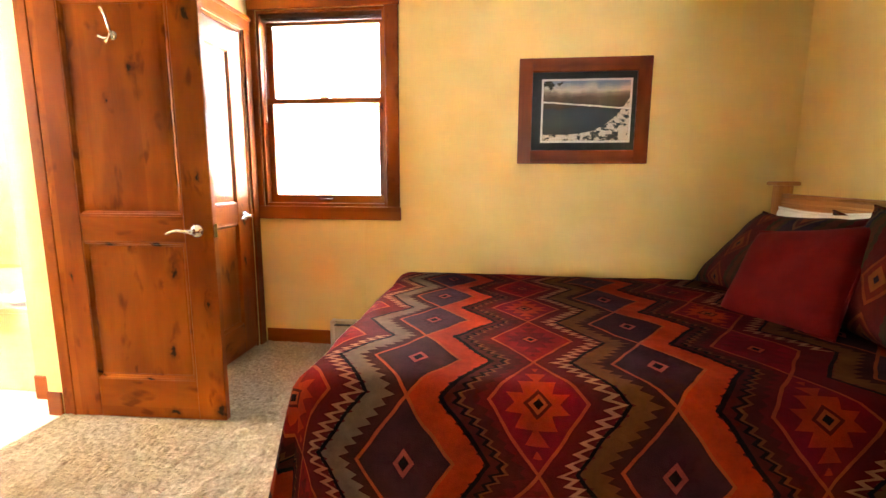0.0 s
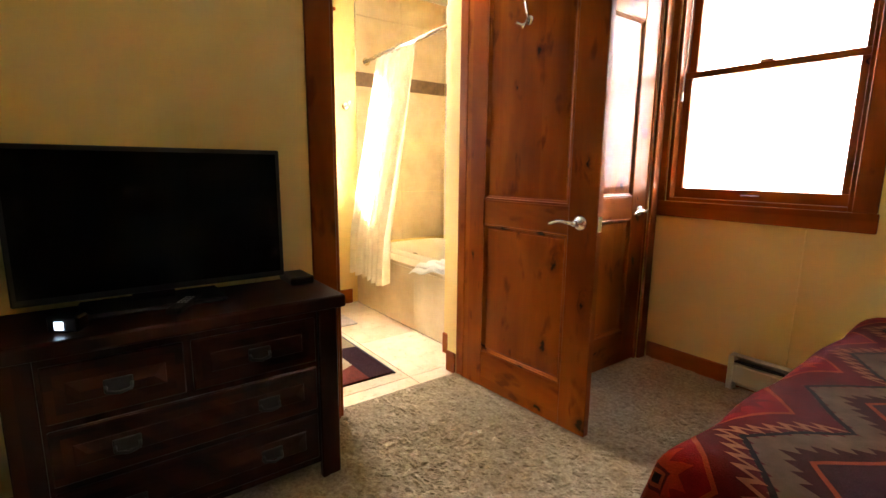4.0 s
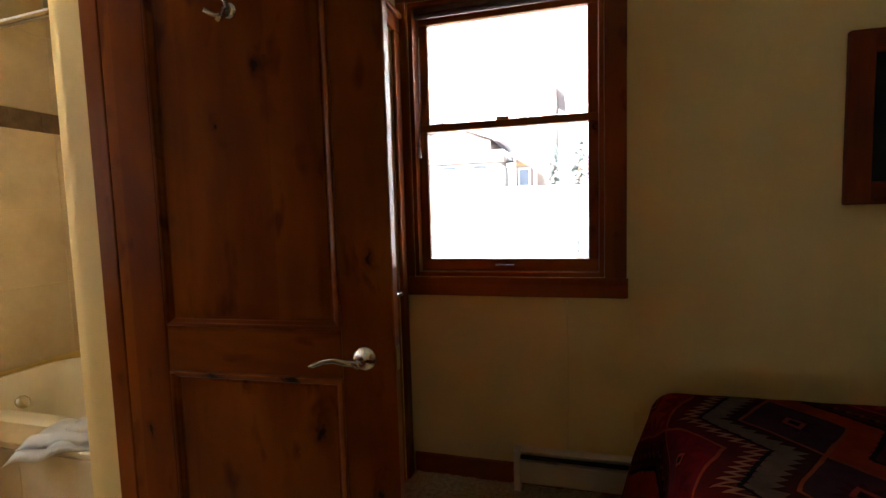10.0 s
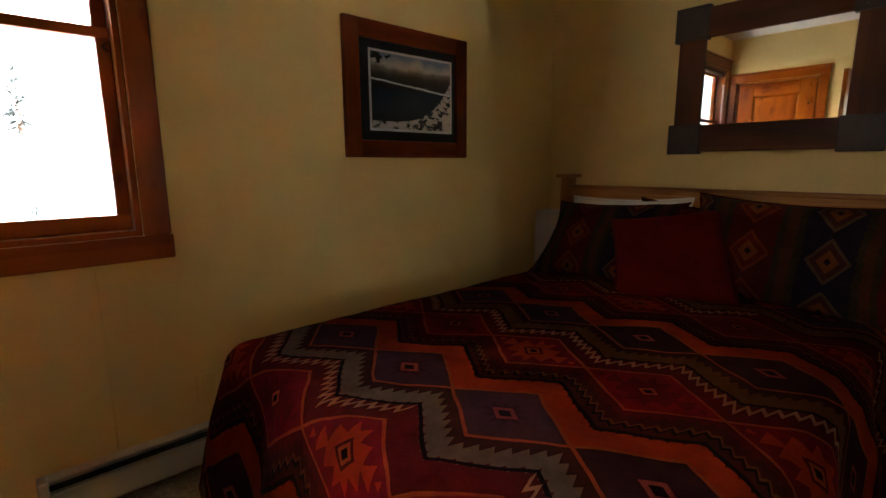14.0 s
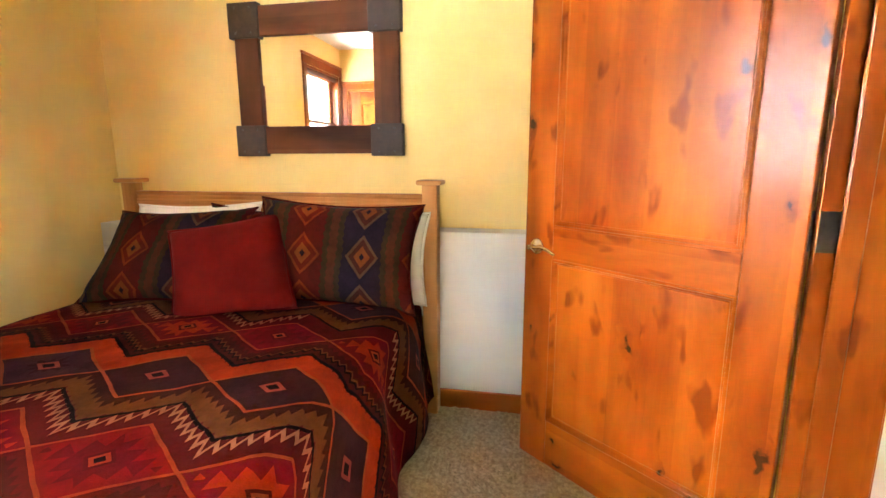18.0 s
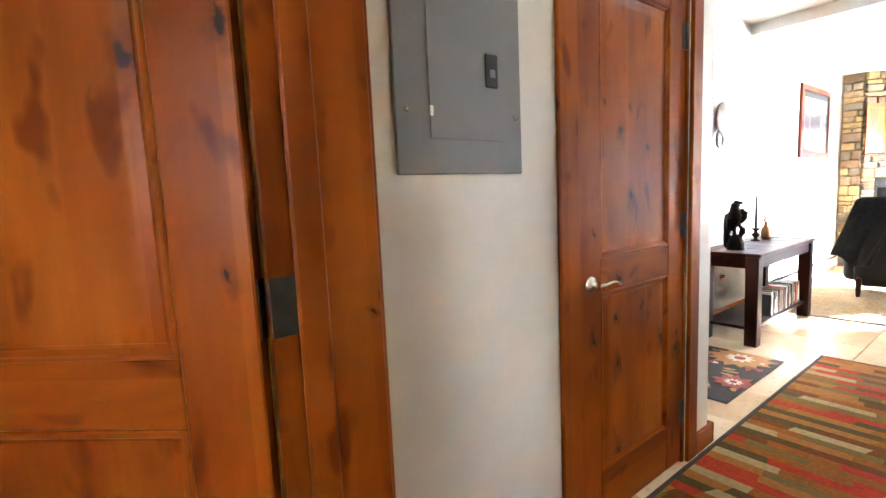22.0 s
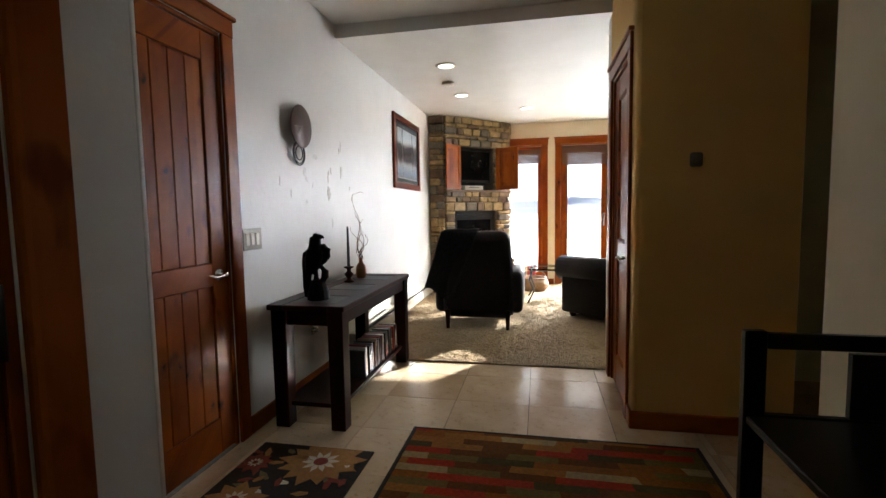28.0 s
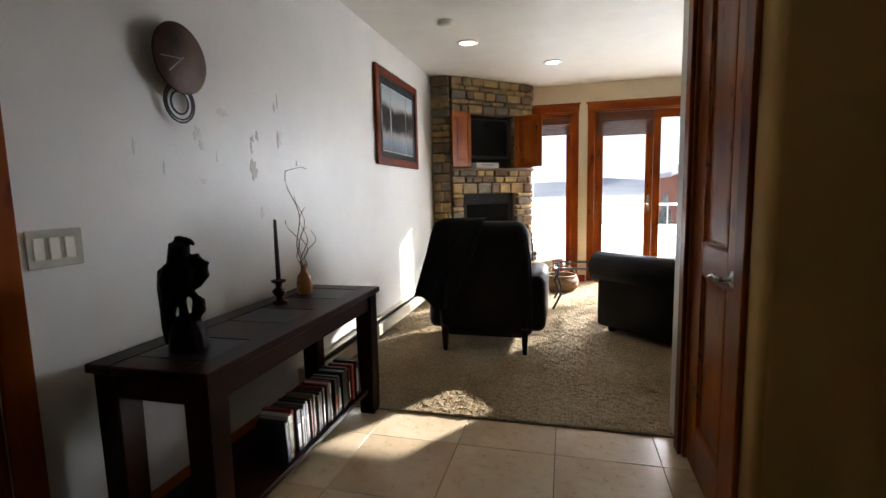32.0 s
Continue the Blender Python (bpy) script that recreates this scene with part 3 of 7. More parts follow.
def lever(parent, m, side=1, z=0.0):
    """A lever handle: rose, neck and curved lever; m places its spindle, the lever points along local -x on the local -y face."""
    h = part("door_handle", lathe([(0.031, 0), (0.031, 0.004), (0.024, 0.012), (0.010, 0.016), (0.010, 0.045), (0.011, 0.05)], 18), nickel, parent, "brushed nickel lever handle", True)
    h.matrix_basis = m
    pts = [(0, 0, 0.044), (-0.03, 0.002, 0.047), (-0.06, 0.006, 0.045), (-0.085, 0.002, 0.044), (-0.11, -0.008, 0.046), (-0.122, -0.010, 0.046)]
    part("lever", tube(pts, [0.009, 0.009, 0.0075, 0.0065, 0.006, 0.004], 8), nickel, h, "", True)
    return h


def raised_panel(w, h, t):
    """A fielded door panel about its centre, in the x-z plane, t thick along y, both faces raised."""
    bm = bmesh.new()
    rings = []
    for inset, y in ((0, 0.005), (0.024, 0.005), (0.026, 0.007), (0.056, t / 2), (0.0561, t / 2)):
        rings.append((w / 2 - inset, h / 2 - inset, y))
    for sgn in (-1, 1):
        loops = [[bm.verts.new((sx * a, sgn * y, sz * b)) for sx, sz in ((-1, -1), (1, -1), (1, 1), (-1, 1))] for a, b, y in rings]
        for p, q in zip(loops, loops[1:]):
            for k in range(4):
                bm.faces.new((p[k], p[(k + 1) % 4], q[(k + 1) % 4], q[k]))
        bm.faces.new(loops[-1])
    bmesh.ops.remove_doubles(bm, verts=bm.verts, dist=1e-5)
    bmesh.ops.recalc_face_normals(bm, faces=bm.faces)
    return bm


def moulding(w, h, y0, y1):
    """The sticking: a beaded frame that steps down from the stiles (y0) into the panel's opening (y1)."""
    bm = bmesh.new()
    out = 1 if y0 > 0 else -1
    loops = []
    for inset, y in ((0.0, y0), (0.003, y0 + out * 0.0022), (0.008, y0 + out * 0.001), (0.010, y0 - out * 0.004), (0.017, y1 + out * 0.003), (0.019, y1)):
        loops.append([bm.verts.new((sx * (w / 2 - inset), y, sz * (h / 2 - inset))) for sx, sz in ((-1, -1), (1, -1), (1, 1), (-1, 1))])
    for p, q in zip(loops, loops[1:]):
        for k in range(4):
            bm.faces.new((p[k], p[(k + 1) % 4], q[(k + 1) % 4], q[k]))
    bmesh.ops.recalc_face_normals(bm, faces=bm.faces)
    return bm


def panel_door(name, label, m, w, h=2.035, t=0.036, handle_z=0.905, hinges=True, hook=False, stile=0.135, across=None, inset=0.062):
    """A two-panel alder door: hinge at the origin, leaf along +x, centred on y = 0."""
    d = thing(name, label, "door", m, kind="structure")
    rail = across or alder_x
    y = t / 2
    part("stile", box(0, stile, -y, y, 0.012, h, 0.003), alder_z, d)
    part("stile", box(w - stile, w, -y, y, 0.012, h, 0.003), alder_z, d)
    for z0, z1 in ((0.012, 0.205), (0.865, 0.985), (h - 0.13, h)):
        part("rail", box(stile, w - stile, -y + 0.0006, y - 0.0006, z0, z1, 0.003), rail, d)
    for z0, z1 in ((0.205, 0.865), (0.985, h - 0.13)):
        p = part("panel", raised_panel(w - 2 * stile, z1 - z0, t * 0.52), alder_z, d)
        p.matrix_basis = pose(w / 2, 0, (z0 + z1) / 2)
        for sgn in (-1, 1):
            q = part("moulding", moulding(w - 2 * stile, z1 - z0, sgn * (y - 0.0004), sgn * 0.007), rail, d)
            q.matrix_basis = pose(w / 2, 0, (z0 + z1) / 2)
    lever(d, pose(w - inset, -y, handle_z, 90, 0, 0))
    lever(d, pose(w - inset, y, handle_z, 90, 0, 0) @ Matrix.Diagonal((1, 1, -1, 1)))
    part("latch_plate", box(w - 0.0005, w + 0.0015, -0.012, 0.012, handle_z - 0.03, handle_z + 0.03), nickel, d)
    if hinges:
        for z in (0.24, 1.06, h - 0.22):
            k = part("hinge", box(-0.036, 0.0, -y - 0.0025, -y + 0.0, z - 0.05, z + 0.05, 0.001), bronze, d, "dark bronze butt hinge")
            part("hinge_leaf", box(0.0, 0.03, -y - 0.002, -y - 0.0002, z - 0.05, z + 0.05), bronze, k)
            part("knuckle", tube([(0, -y - 0.004, z - 0.052), (0, -y - 0.004, z + 0.052)], 0.007, 8), bronze, k)
            part("edge_leaf", box(-0.0022, 0.0004, -y + 0.001, y - 0.010, z - 0.05, z + 0.05, 0.0006), bronze, k)
            for zz in (-0.034, 0.0, 0.034):
                sc = part("screw", lathe([(0.0045, 0), (0.004, 0.0012), (0.001, 0.0016)], 8), steel_grey, k)
                sc.matrix_basis = pose(-0.018, -y - 0.0025, z + zz, 90)
    if hook:
        k = part("robe_hook", lathe([(0.02, 0), (0.02, 0.004), (0.012, 0.009)], 14), nickel, d, "nickel double robe hook")
        k.matrix_basis = pose(w / 2 + 0.0, -y, 1.75, 90)
        part("prong", tube([(0, 0, 0.006), (0, -0.005, 0.02), (0, -0.03, 0.035), (0, -0.035, 0.045)], 0.006, 8), nickel, k)
        part("prong", tube([(0, 0, 0.006), (0, 0.03, 0.022), (0, 0.075, 0.038), (0, 0.095, 0.06)], [0.007, 0.006, 0.005, 0.005], 8), nickel, k)
        part("prong", tube([(0, -0.01, 0.006), (-0.02, -0.02, 0.03), (-0.035, -0.01, 0.045)], 0.006, 8), nickel, k)
    return d


panel_door("door_bathroom", "knotty alder two-panel bathroom door standing wide open", pose(-1.112, 1.336, 0, 0, 0, 3), 0.76, hook=True, hinges=False, inset=0.075, handle_z=0.92)
panel_door("door_bedroom", "knotty alder two-panel bedroom door standing half open", pose(1.572, -0.552, 0, 0, 0, 48.5), 0.905)
panel_door("door_closet", "knotty alder two-panel closet door, closed", pose(XC - 0.022, 1.645, 0, 0, 0, 90), 0.69, hinges=False)
panel_door("door_hall_closet", "knotty alder two-panel hall closet door, closed", pose(XP + 0.024, -2.337, 0, 0, 0, 90) @ Matrix.Diagonal((1, -1, 1, 1)), 0.72, stile=0.125)
panel_door("door_pantry", "knotty alder two-panel pantry door, closed", pose(XQ - 0.03, -5.278, 0, 0, 0, 90) , 0.575, hinges=False)

# entry door of grooved planks
ent = thing("door_entry", "knotty alder plank entry door with lever handle, closed", "door", pose(XF + 0.03, -3.963, 0, 0, 0, 90), kind="structure")
EW, EH, ES = 0.914, 2.065, 0.105
part("stile", box(0, ES, -0.022, 0.022, 0.012, EH, 0.003), alder_z, ent)
part("stile", box(EW - ES, EW, -0.022, 0.022, 0.012, EH, 0.003), alder_z, ent)
for z0, z1 in ((0.012, 0.19), (0.855, 0.965), (EH - 0.14, EH)):
    part("rail", box(ES, EW - ES, -0.0215, 0.0215, z0, z1, 0.003), alder_y, ent)
for z0, z1 in ((0.19, 0.855), (0.965, EH - 0.14)):
    n = 7
    for k in range(n):
        a = ES + (EW - 2 * ES) * k / n
        b = ES + (EW - 2 * ES) * (k + 1) / n
        part("plank", box(a + 0.0005, b - 0.0005, -0.013, 0.013, z0, z1, 0.004), alder_z, ent)
lever(ent, pose(0.065, 0.022, 0.905, -90, 0, 0) @ Matrix.Diagonal((-1, 1, 1, 1)))

# ---- windows ----
blind_mat = mottled("woven_wood_blind", (0.055, 0.018, 0.006), (0.125, 0.045, 0.014), 30.0, 0.7, 0, 90.0, 0.5, stretch=(0.15, 1, 6))


def sash(parent, name, a0, a1, z0, z1, n0, n1, stile=0.042, bottom=0.055, top=0.035, axis="x"):
    def bx(p, q, r, s, d0, d1, bev=0.003):
        return box(p, q, d0, d1, r, s, bev) if axis == "x" else box(d0, d1, p, q, r, s, bev)
    across = trim_x if axis == "x" else trim_y
    fr = part(name, bx(a0, a1, z0, z0 + bottom, n0, n1), across, parent)
    part("stile", bx(a0, a0 + stile, z0 + bottom, z1 - top, n0, n1), trim_z, fr)
    part("stile", bx(a1 - stile, a1, z0 + bottom, z1 - top, n0, n1), trim_z, fr)
    part("top_rail", bx(a0, a1, z1 - top, z1, n0, n1), across, fr)
    mid = (n0 + n1) / 2
    g = part("pane", bx(a0 + stile - 0.004, a1 - stile + 0.004, z0 + bottom - 0.004, z1 - top + 0.004, mid - 0.002, mid + 0.002, 0), glass, fr)
    g.visible_shadow = False
    return fr


def blind(parent, a0, a1, z0, z1, n, axis="x", slats=6, val=0.09):
    """A raised blind: a valance and a stack of folds."""
    def bx(p, q, r, s, d0, d1, bev=0.002):
        return box(p, q, d0, d1, r, s, bev) if axis == "x" else box(d0, d1, p, q, r, s, bev)
    b = part("blind", bx(a0, a1, z1 - val, z1, n - 0.012, n + 0.012), blind_mat, parent, "raised woven wood blind")
    for k in range(slats):
        z = z0 + (z1 - val - z0) * k / slats
        part("fold", bx(a0, a1, z, z + (z1 - val - z0) / slats - 0.003, n - 0.008 - 0.006 * (k % 2), n + 0.01), blind_mat, b)
    return b


w1 = thing("window_bedroom", "alder double-hung window with bright daylight", "window", kind="structure")
J = 0.02
sash(w1, "lower_sash", WIN[0] + J, WIN[1] - J, WIN[2] + J, 1.665, YN + 0.055, YN + 0.090)
sash(w1, "upper_sash", WIN[0] + J, WIN[1] - J, 1.635, WIN[3] - J, YN + 0.095, YN + 0.130, bottom=0.035, top=0.05)
part("sash_pull", tube([(-0.30, YN + 0.056, 1.008), (-0.295, YN + 0.045, 1.006), (-0.215, YN + 0.045, 1.006), (-0.21, YN + 0.056, 1.008)], 0.005, 6), nickel, w1)
part("sash_lock", box(-0.285, -0.225, YN + 0.06, YN + 0.085, 1.665, 1.68, 0.004), nickel, w1)
blind(w1, WIN[0] + J + 0.004, WIN[1] - J - 0.004, 2.135, WIN[3] - J, YN + 0.03, slats=3, val=0.025)
cord = part("cord", tube([(WIN[0] + 0.045, YN + 0.02, 2.05), (WIN[0] + 0.043, YN + 0.018, 1.8), (WIN[0] + 0.036, YN + 0.014, 1.56)], 0.003, 5), plain_white, w1, "hanging blind cord")
part("tassel", tube([(WIN[0] + 0.036, YN + 0.014, 1.56), (WIN[0] + 0.036, YN + 0.014, 1.51)], [0.004, 0.008], 7), plain_white, cord)

w2 = thing("window_bathroom", "alder double-hung bathroom window", "window", kind="structure")
sash(w2, "lower_sash", 0.57, 1.27, 0.98, 1.60, XB - 0.09, XB - 0.055, axis="y")
sash(w2, "upper_sash", 0.57, 1.27, 1.57, 2.18, XB - 0.13, XB - 0.095, bottom=0.035, axis="y")
blind(w2, 0.575, 1.265, 2.03, 2.18, XB - 0.03, axis="y")

w3 = thing("window_living", "tall alder window beside the stone fireplace", "window", kind="structure")
sash(w3, "sash", WIN1[0] + J, WIN1[1] - J, WIN1[2] + J, WIN1[3] - J, YL - 0.10, YL - 0.06, stile=0.05)
blind(w3, WIN1[0] + J + 0.004, WIN1[1] - J - 0.004, 1.92, WIN1[3] - J - 0.04, YL - 0.03, slats=7)

fd = thing("french_door", "alder french doors with full glass leaves to the deck", "door", kind="structure")
for k, (p, q) in enumerate(((0.002, 0.678), (-0.698, -0.002), (-1.318, -0.702))):
    sash(fd, "leaf", p, q, 0.03, FRENCH[3] - J - 0.004, YL - 0.085, YL - 0.04, stile=0.085, bottom=0.2, top=0.1)
h = part("door_handle", box(0.03, 0.065, YL - 0.0395, YL - 0.034, 0.93, 1.13, 0.003), nickel, fd, "nickel handle plate")
part("lever", tube([(0.048, YL - 0.034, 1.02), (0.048, YL + 0.01, 1.02), (0.10, YL + 0.015, 1.02), (0.16, YL + 0.012, 1.015)], 0.008, 8), nickel, h)
blind(fd, 0.005, 0.675, 1.88, FRENCH[3] - J - 0.005, YL - 0.022, slats=8, val=0.12)

# ---- breaker panel ----
bp = thing("breaker_panel", "grey steel electrical breaker panel set in the wall", "panel")
part("cover", box(XP - 0.012, XP - 0.0005, -1.34, -0.925, 1.28, 2.02, 0.003), steel_grey, bp)
dr = part("panel_door", box(XP - 0.016, XP - 0.0125, -1.275, -1.02, 1.365, 1.96, 0.0015), steel_grey, bp)
part("latch", box(XP - 0.022, XP - 0.0165, -1.245, -1.20, 1.50, 1.585, 0.003), black_plastic, dr, "black panel latch")
part("latch_slide", box(XP - 0.026, XP - 0.0225, -1.232, -1.213, 1.525, 1.545, 0.002), steel_grey, dr)
for y, z in ((-0.955, 1.43), (-0.955, 1.80), (-1.315, 1.43), (-1.315, 1.80)):
    s = part("screw", lathe([(0.007, 0), (0.006, 0.003), (0.002, 0.004)], 8), nickel, bp)
    s.matrix_basis = pose(XP - 0.0125, y, z, 0, -90)
for z in (1.43, 1.80):
    part("clip", box(XP - 0.020, XP - 0.0165, -1.028, -1.018, z - 0.012, z + 0.012, 0.001), plain_white, dr)

# ---- baseboard heaters ----
heater_mat = mottled("cream_enamel_metal", (0.50, 0.44, 0.32), (0.55, 0.49, 0.37), 5.0, 0.45, 0, 60, 0.05)


def heater(name, label, m, length, h=0.19):
    """A hydronic heater along local +x, its back on y = 0, facing -y."""
    hh = thing(name, label, "heater", m)
    part("back_plate", box(0, length, -0.012, -0.001, 0.02, h), heater_mat, hh)
    bm = bmesh.new()
    prof = [(-0.055, 0.05), (-0.060, 0.055), (-0.060, h - 0.05), (-0.056, h - 0.045), (-0.056, 0.05)]
    vs = [[bm.verts.new((x, y, z)) for y, z in prof] for x in (0.03, length - 0.03)]
    for k in range(len(prof)):
        bm.faces.new((vs[0][k], vs[0][(k + 1) % len(prof)], vs[1][(k + 1) % len(prof)], vs[1][k]))
    part("front_panel", bm, heater_mat, hh)
    part("top_cover", box(0.03, length - 0.03, -0.05, -0.012, h - 0.008, h, 0.002), heater_mat, hh)
    part("damper", box(0.03, length - 0.03, -0.058, -0.03, h - 0.032, h - 0.026), black_plastic, hh)
    part("fins", box(0.05, length - 0.05, -0.05, -0.015, 0.06, 0.11), steel_grey, hh)
    for x0, x1 in ((0, 0.03), (length - 0.03, length)):
        part("end_cap", box(x0, x1, -0.062, -0.001, 0.0, h + 0.003, 0.005), heater_mat, hh)
    return hh


heater("baseboard_heater", "cream metal baseboard heater under the bedroom window wall", pose(-0.215, YN - 0.018, 0.0), 1.75)
heater("baseboard_heater", "cream metal baseboard heater below the bathroom window", pose(XB + 0.018, -0.1, 0, 0, 0, 90), 1.42, 0.22)
heater("baseboard_heater", "long cream metal baseboard heater beside the fireplace", pose(XF - 0.001, -5.46, 0.008, 0, 0, -90), 2.9)
o = thing("outlet", "blank cream outlet plate low on the wall", "outlet", pose(0.33, YN, 0.33))
part("plate", box(-0.036, 0.036, -0.006, -0.0005, -0.058, 0.058, 0.002), wall_cream, o)
part("socket", box(-0.016, 0.016, -0.0085, -0.0062, 0.006, 0.036, 0.002), wall_cream, o)
part("socket", box(-0.016, 0.016, -0.0085, -0.0062, -0.036, -0.006, 0.002), wall_cream, o)
wire = tagged(part("wall_seam_cord", tube([(0.02, YN - 0.003, 0.86), (0.022, YN - 0.003, 0.6), (0.018, YN - 0.003, 0.19)], 0.003, 5), wall_cream), "thin painted cord running down the wall", "cord")

# ---- woven kilim pattern ----


def num(t, op, a, b=None, c=None):
    n = t.nodes.new("ShaderNodeMath")
    n.operation = op
    for k, v in enumerate((a, b, c)):
        if v is None:
            continue
        if isinstance(v, (int, float)):
            n.inputs[k].default_value = v
        else:
            t.links.new(v, n.inputs[k])
    return n.outputs[0]


def between(t, v, lo, hi):
    return num(t, "MULTIPLY", num(t, "GREATER_THAN", v, lo), num(t, "LESS_THAN", v, hi))


def kilim(name, length=0.72, width=0.372):
    """Zigzag bands with teeth between rows of stepped diamonds, laid out on the cloth's own coordinates in metres."""
    m, t, b = material(name)
    uv = t.nodes.new("ShaderNodeTexCoord")
    wob = noise_node(t, 6.0, 2, 0.5, coords="UV")
    sep = t.nodes.new("ShaderNodeSeparateXYZ")
    t.links.new(uv.outputs["UV"], sep.inputs[0])
    u = num(t, "MULTIPLY_ADD", num(t, "SUBTRACT", wob.outputs["Fac"], 0.5), 0.03, sep.outputs[0])
    v = sep.outputs[1]
    ul = num(t, "DIVIDE", u, length)
    uu = num(t, "FRACT", ul)
    row = num(t, "FLOOR", ul)
    vv = num(t, "DIVIDE", v, width)
    tri = num(t, "MULTIPLY", num(t, "ABSOLUTE", num(t, "SUBTRACT", num(t, "FRACT", vv), 0.5)), 2.0)
    amp, band = 0.186, 0.314
    saw = num(t, "MULTIPLY", num(t, "ABSOLUTE", num(t, "SUBTRACT", num(t, "FRACT", num(t, "MULTIPLY", vv, 13.0)), 0.5)), 2.0)
    far = num(t, "PINGPONG", num(t, "SUBTRACT", uu, 0.25), 0.5)
    da = num(t, "SUBTRACT", far, num(t, "MULTIPLY", num(t, "SUBTRACT", 1.0, tri), amp))
    db = num(t, "SUBTRACT", num(t, "SUBTRACT", 0.5, far), num(t, "MULTIPLY", tri, amp))
    q = num(t, "DIVIDE", da, band)
    headward = num(t, "MULTIPLY", num(t, "GREATER_THAN", uu, 0.25), num(t, "LESS_THAN", uu, 0.75))
    red, deep, orange = (0.24, 0.006, 0.010), (0.115, 0.007, 0.007), (0.40, 0.062, 0.008)
    purple, olive, cream = (0.070, 0.040, 0.060), (0.155, 0.090, 0.020), (0.42, 0.32, 0.17)
    teal, navy, brown, tan = (0.19, 0.21, 0.14), (0.016, 0.010, 0.014), (0.075, 0.014, 0.009), (0.36, 0.115, 0.030)
    wn2 = t.nodes.new("ShaderNodeTexWhiteNoise")
    wn2.noise_dimensions = "2D"
    cmb = t.nodes.new("ShaderNodeCombineXYZ")
    t.links.new(num(t, "FLOOR", num(t, "ADD", ul, 0.25)), cmb.inputs[0])
    t.links.new(num(t, "FLOOR", vv), cmb.inputs[1])
    t.links.new(cmb.outputs[0], wn2.inputs["Vector"])
    # headward band: orange, then a dark line, then brown with saw teeth
    ones = ramp(t, num(t, "MULTIPLY_ADD", saw, -0.10, q), [(0.0, orange), (0.36, brown), (0.52, navy), (0.58, olive), (0.63, brown), (0.80, deep)])
    ones.color_ramp.interpolation = "CONSTANT"
    col_a = mix(t, between(t, q, 0.40, 0.47), ones.outputs["Color"], navy)
    # footward band: dark, a toothed green band, pale teeth, maroon
    green = mix(t, num(t, "LESS_THAN", num(t, "FLOOR", num(t, "ADD", ul, 0.25)), 0.5), olive, teal)
    qt = num(t, "MULTIPLY_ADD", saw, 0.12, q)
    col_b = mix(t, num(t, "LESS_THAN", qt, 0.30), deep, (0.060, 0.016, 0.010))
    col_b = mix(t, between(t, qt, 0.26, 0.58), col_b, green)
    col_b = mix(t, between(t, q, 0.50, 0.56), col_b, navy)
    teeth = num(t, "MULTIPLY", between(t, num(t, "MULTIPLY_ADD", saw, 0.16, q), 0.70, 0.80), num(t, "GREATER_THAN", wn2.outputs["Value"], 0.25))
    col_b = mix(t, teeth, col_b, cream)
    col = mix(t, headward, col_b, col_a)
    # dark purple diamonds with a small frame in a dark cross
    dia = mix(t, num(t, "GREATER_THAN", wn2.outputs["Value"], 0.55), purple, (0.052, 0.022, 0.026))
    cu = num(t, "MULTIPLY", num(t, "SUBTRACT", uu, 0.25), length)
    cv = num(t, "MULTIPLY", num(t, "SUBTRACT", num(t, "FRACT", vv), 0.5), width)
    cr = num(t, "ADD", num(t, "ABSOLUTE", cu), num(t, "ABSOLUTE", num(t, "MULTIPLY", cv, 0.75)))
    notch = num(t, "MULTIPLY_ADD", num(t, "PINGPONG", num(t, "MULTIPLY", num(t, "ARCTAN2", cu, cv), 10 / 6.2832), 0.5), 0.07, 0.030)
    dia = mix(t, num(t, "MULTIPLY", num(t, "LESS_THAN", cr, notch), 0.75), dia, (0.05, 0.010, 0.022))
    dia = mix(t, num(t, "LESS_THAN", cr, 0.032), dia, (0.30, 0.10, 0.07))
    dia = mix(t, num(t, "LESS_THAN", cr, 0.017), dia, navy)
    col = mix(t, num(t, "LESS_THAN", da, 0.0), col, dia)
    # red diamonds with an eight-pointed star
    wn3 = t.nodes.new("ShaderNodeTexWhiteNoise")
    wn3.noise_dimensions = "2D"
    cmb3 = t.nodes.new("ShaderNodeCombineXYZ")
    t.links.new(row, cmb3.inputs[0])
    t.links.new(num(t, "FLOOR", num(t, "ADD", vv, 0.5)), cmb3.inputs[1])
    t.links.new(cmb3.outputs[0], wn3.inputs["Vector"])
    rows = mix(t, num(t, "GREATER_THAN", wn3.outputs["Value"], 0.5), red, (0.20, 0.004, 0.020))
    pu = num(t, "MULTIPLY", num(t, "SUBTRACT", uu, 0.75), length)
    pv = num(t, "MULTIPLY", num(t, "SUBTRACT", num(t, "FRACT", num(t, "ADD", vv, 0.5)), 0.5), width)
    reach = ramp(t, num(t, "DIVIDE", num(t, "ABSOLUTE", pv), width / 2), [(0.0, (0.062,) * 3), (0.145, (0.088,) * 3), (0.15, (0.041,) * 3), (0.365, (0.056,) * 3), (0.37, (0.007,) * 3), (0.59, (0.032,) * 3), (0.595, (0.0,) * 3), (0.66, (0.0,) * 3), (0.665, (0.003,) * 3), (0.77, (0.013,) * 3), (0.775, (0.0,) * 3)])
    star = num(t, "LESS_THAN", num(t, "ABSOLUTE", pu), num(t, "SUBTRACT", reach.outputs["Color"], 0.0008))
    alt = num(t, "LESS_THAN", num(t, "FRACT", num(t, "MULTIPLY", num(t, "FLOOR", num(t, "ADD", vv, 0.5)), 0.5)), 0.25)
    star_col = mix(t, alt, (0.15, 0.006, 0.012), orange)
    rows = mix(t, star, rows, star_col)
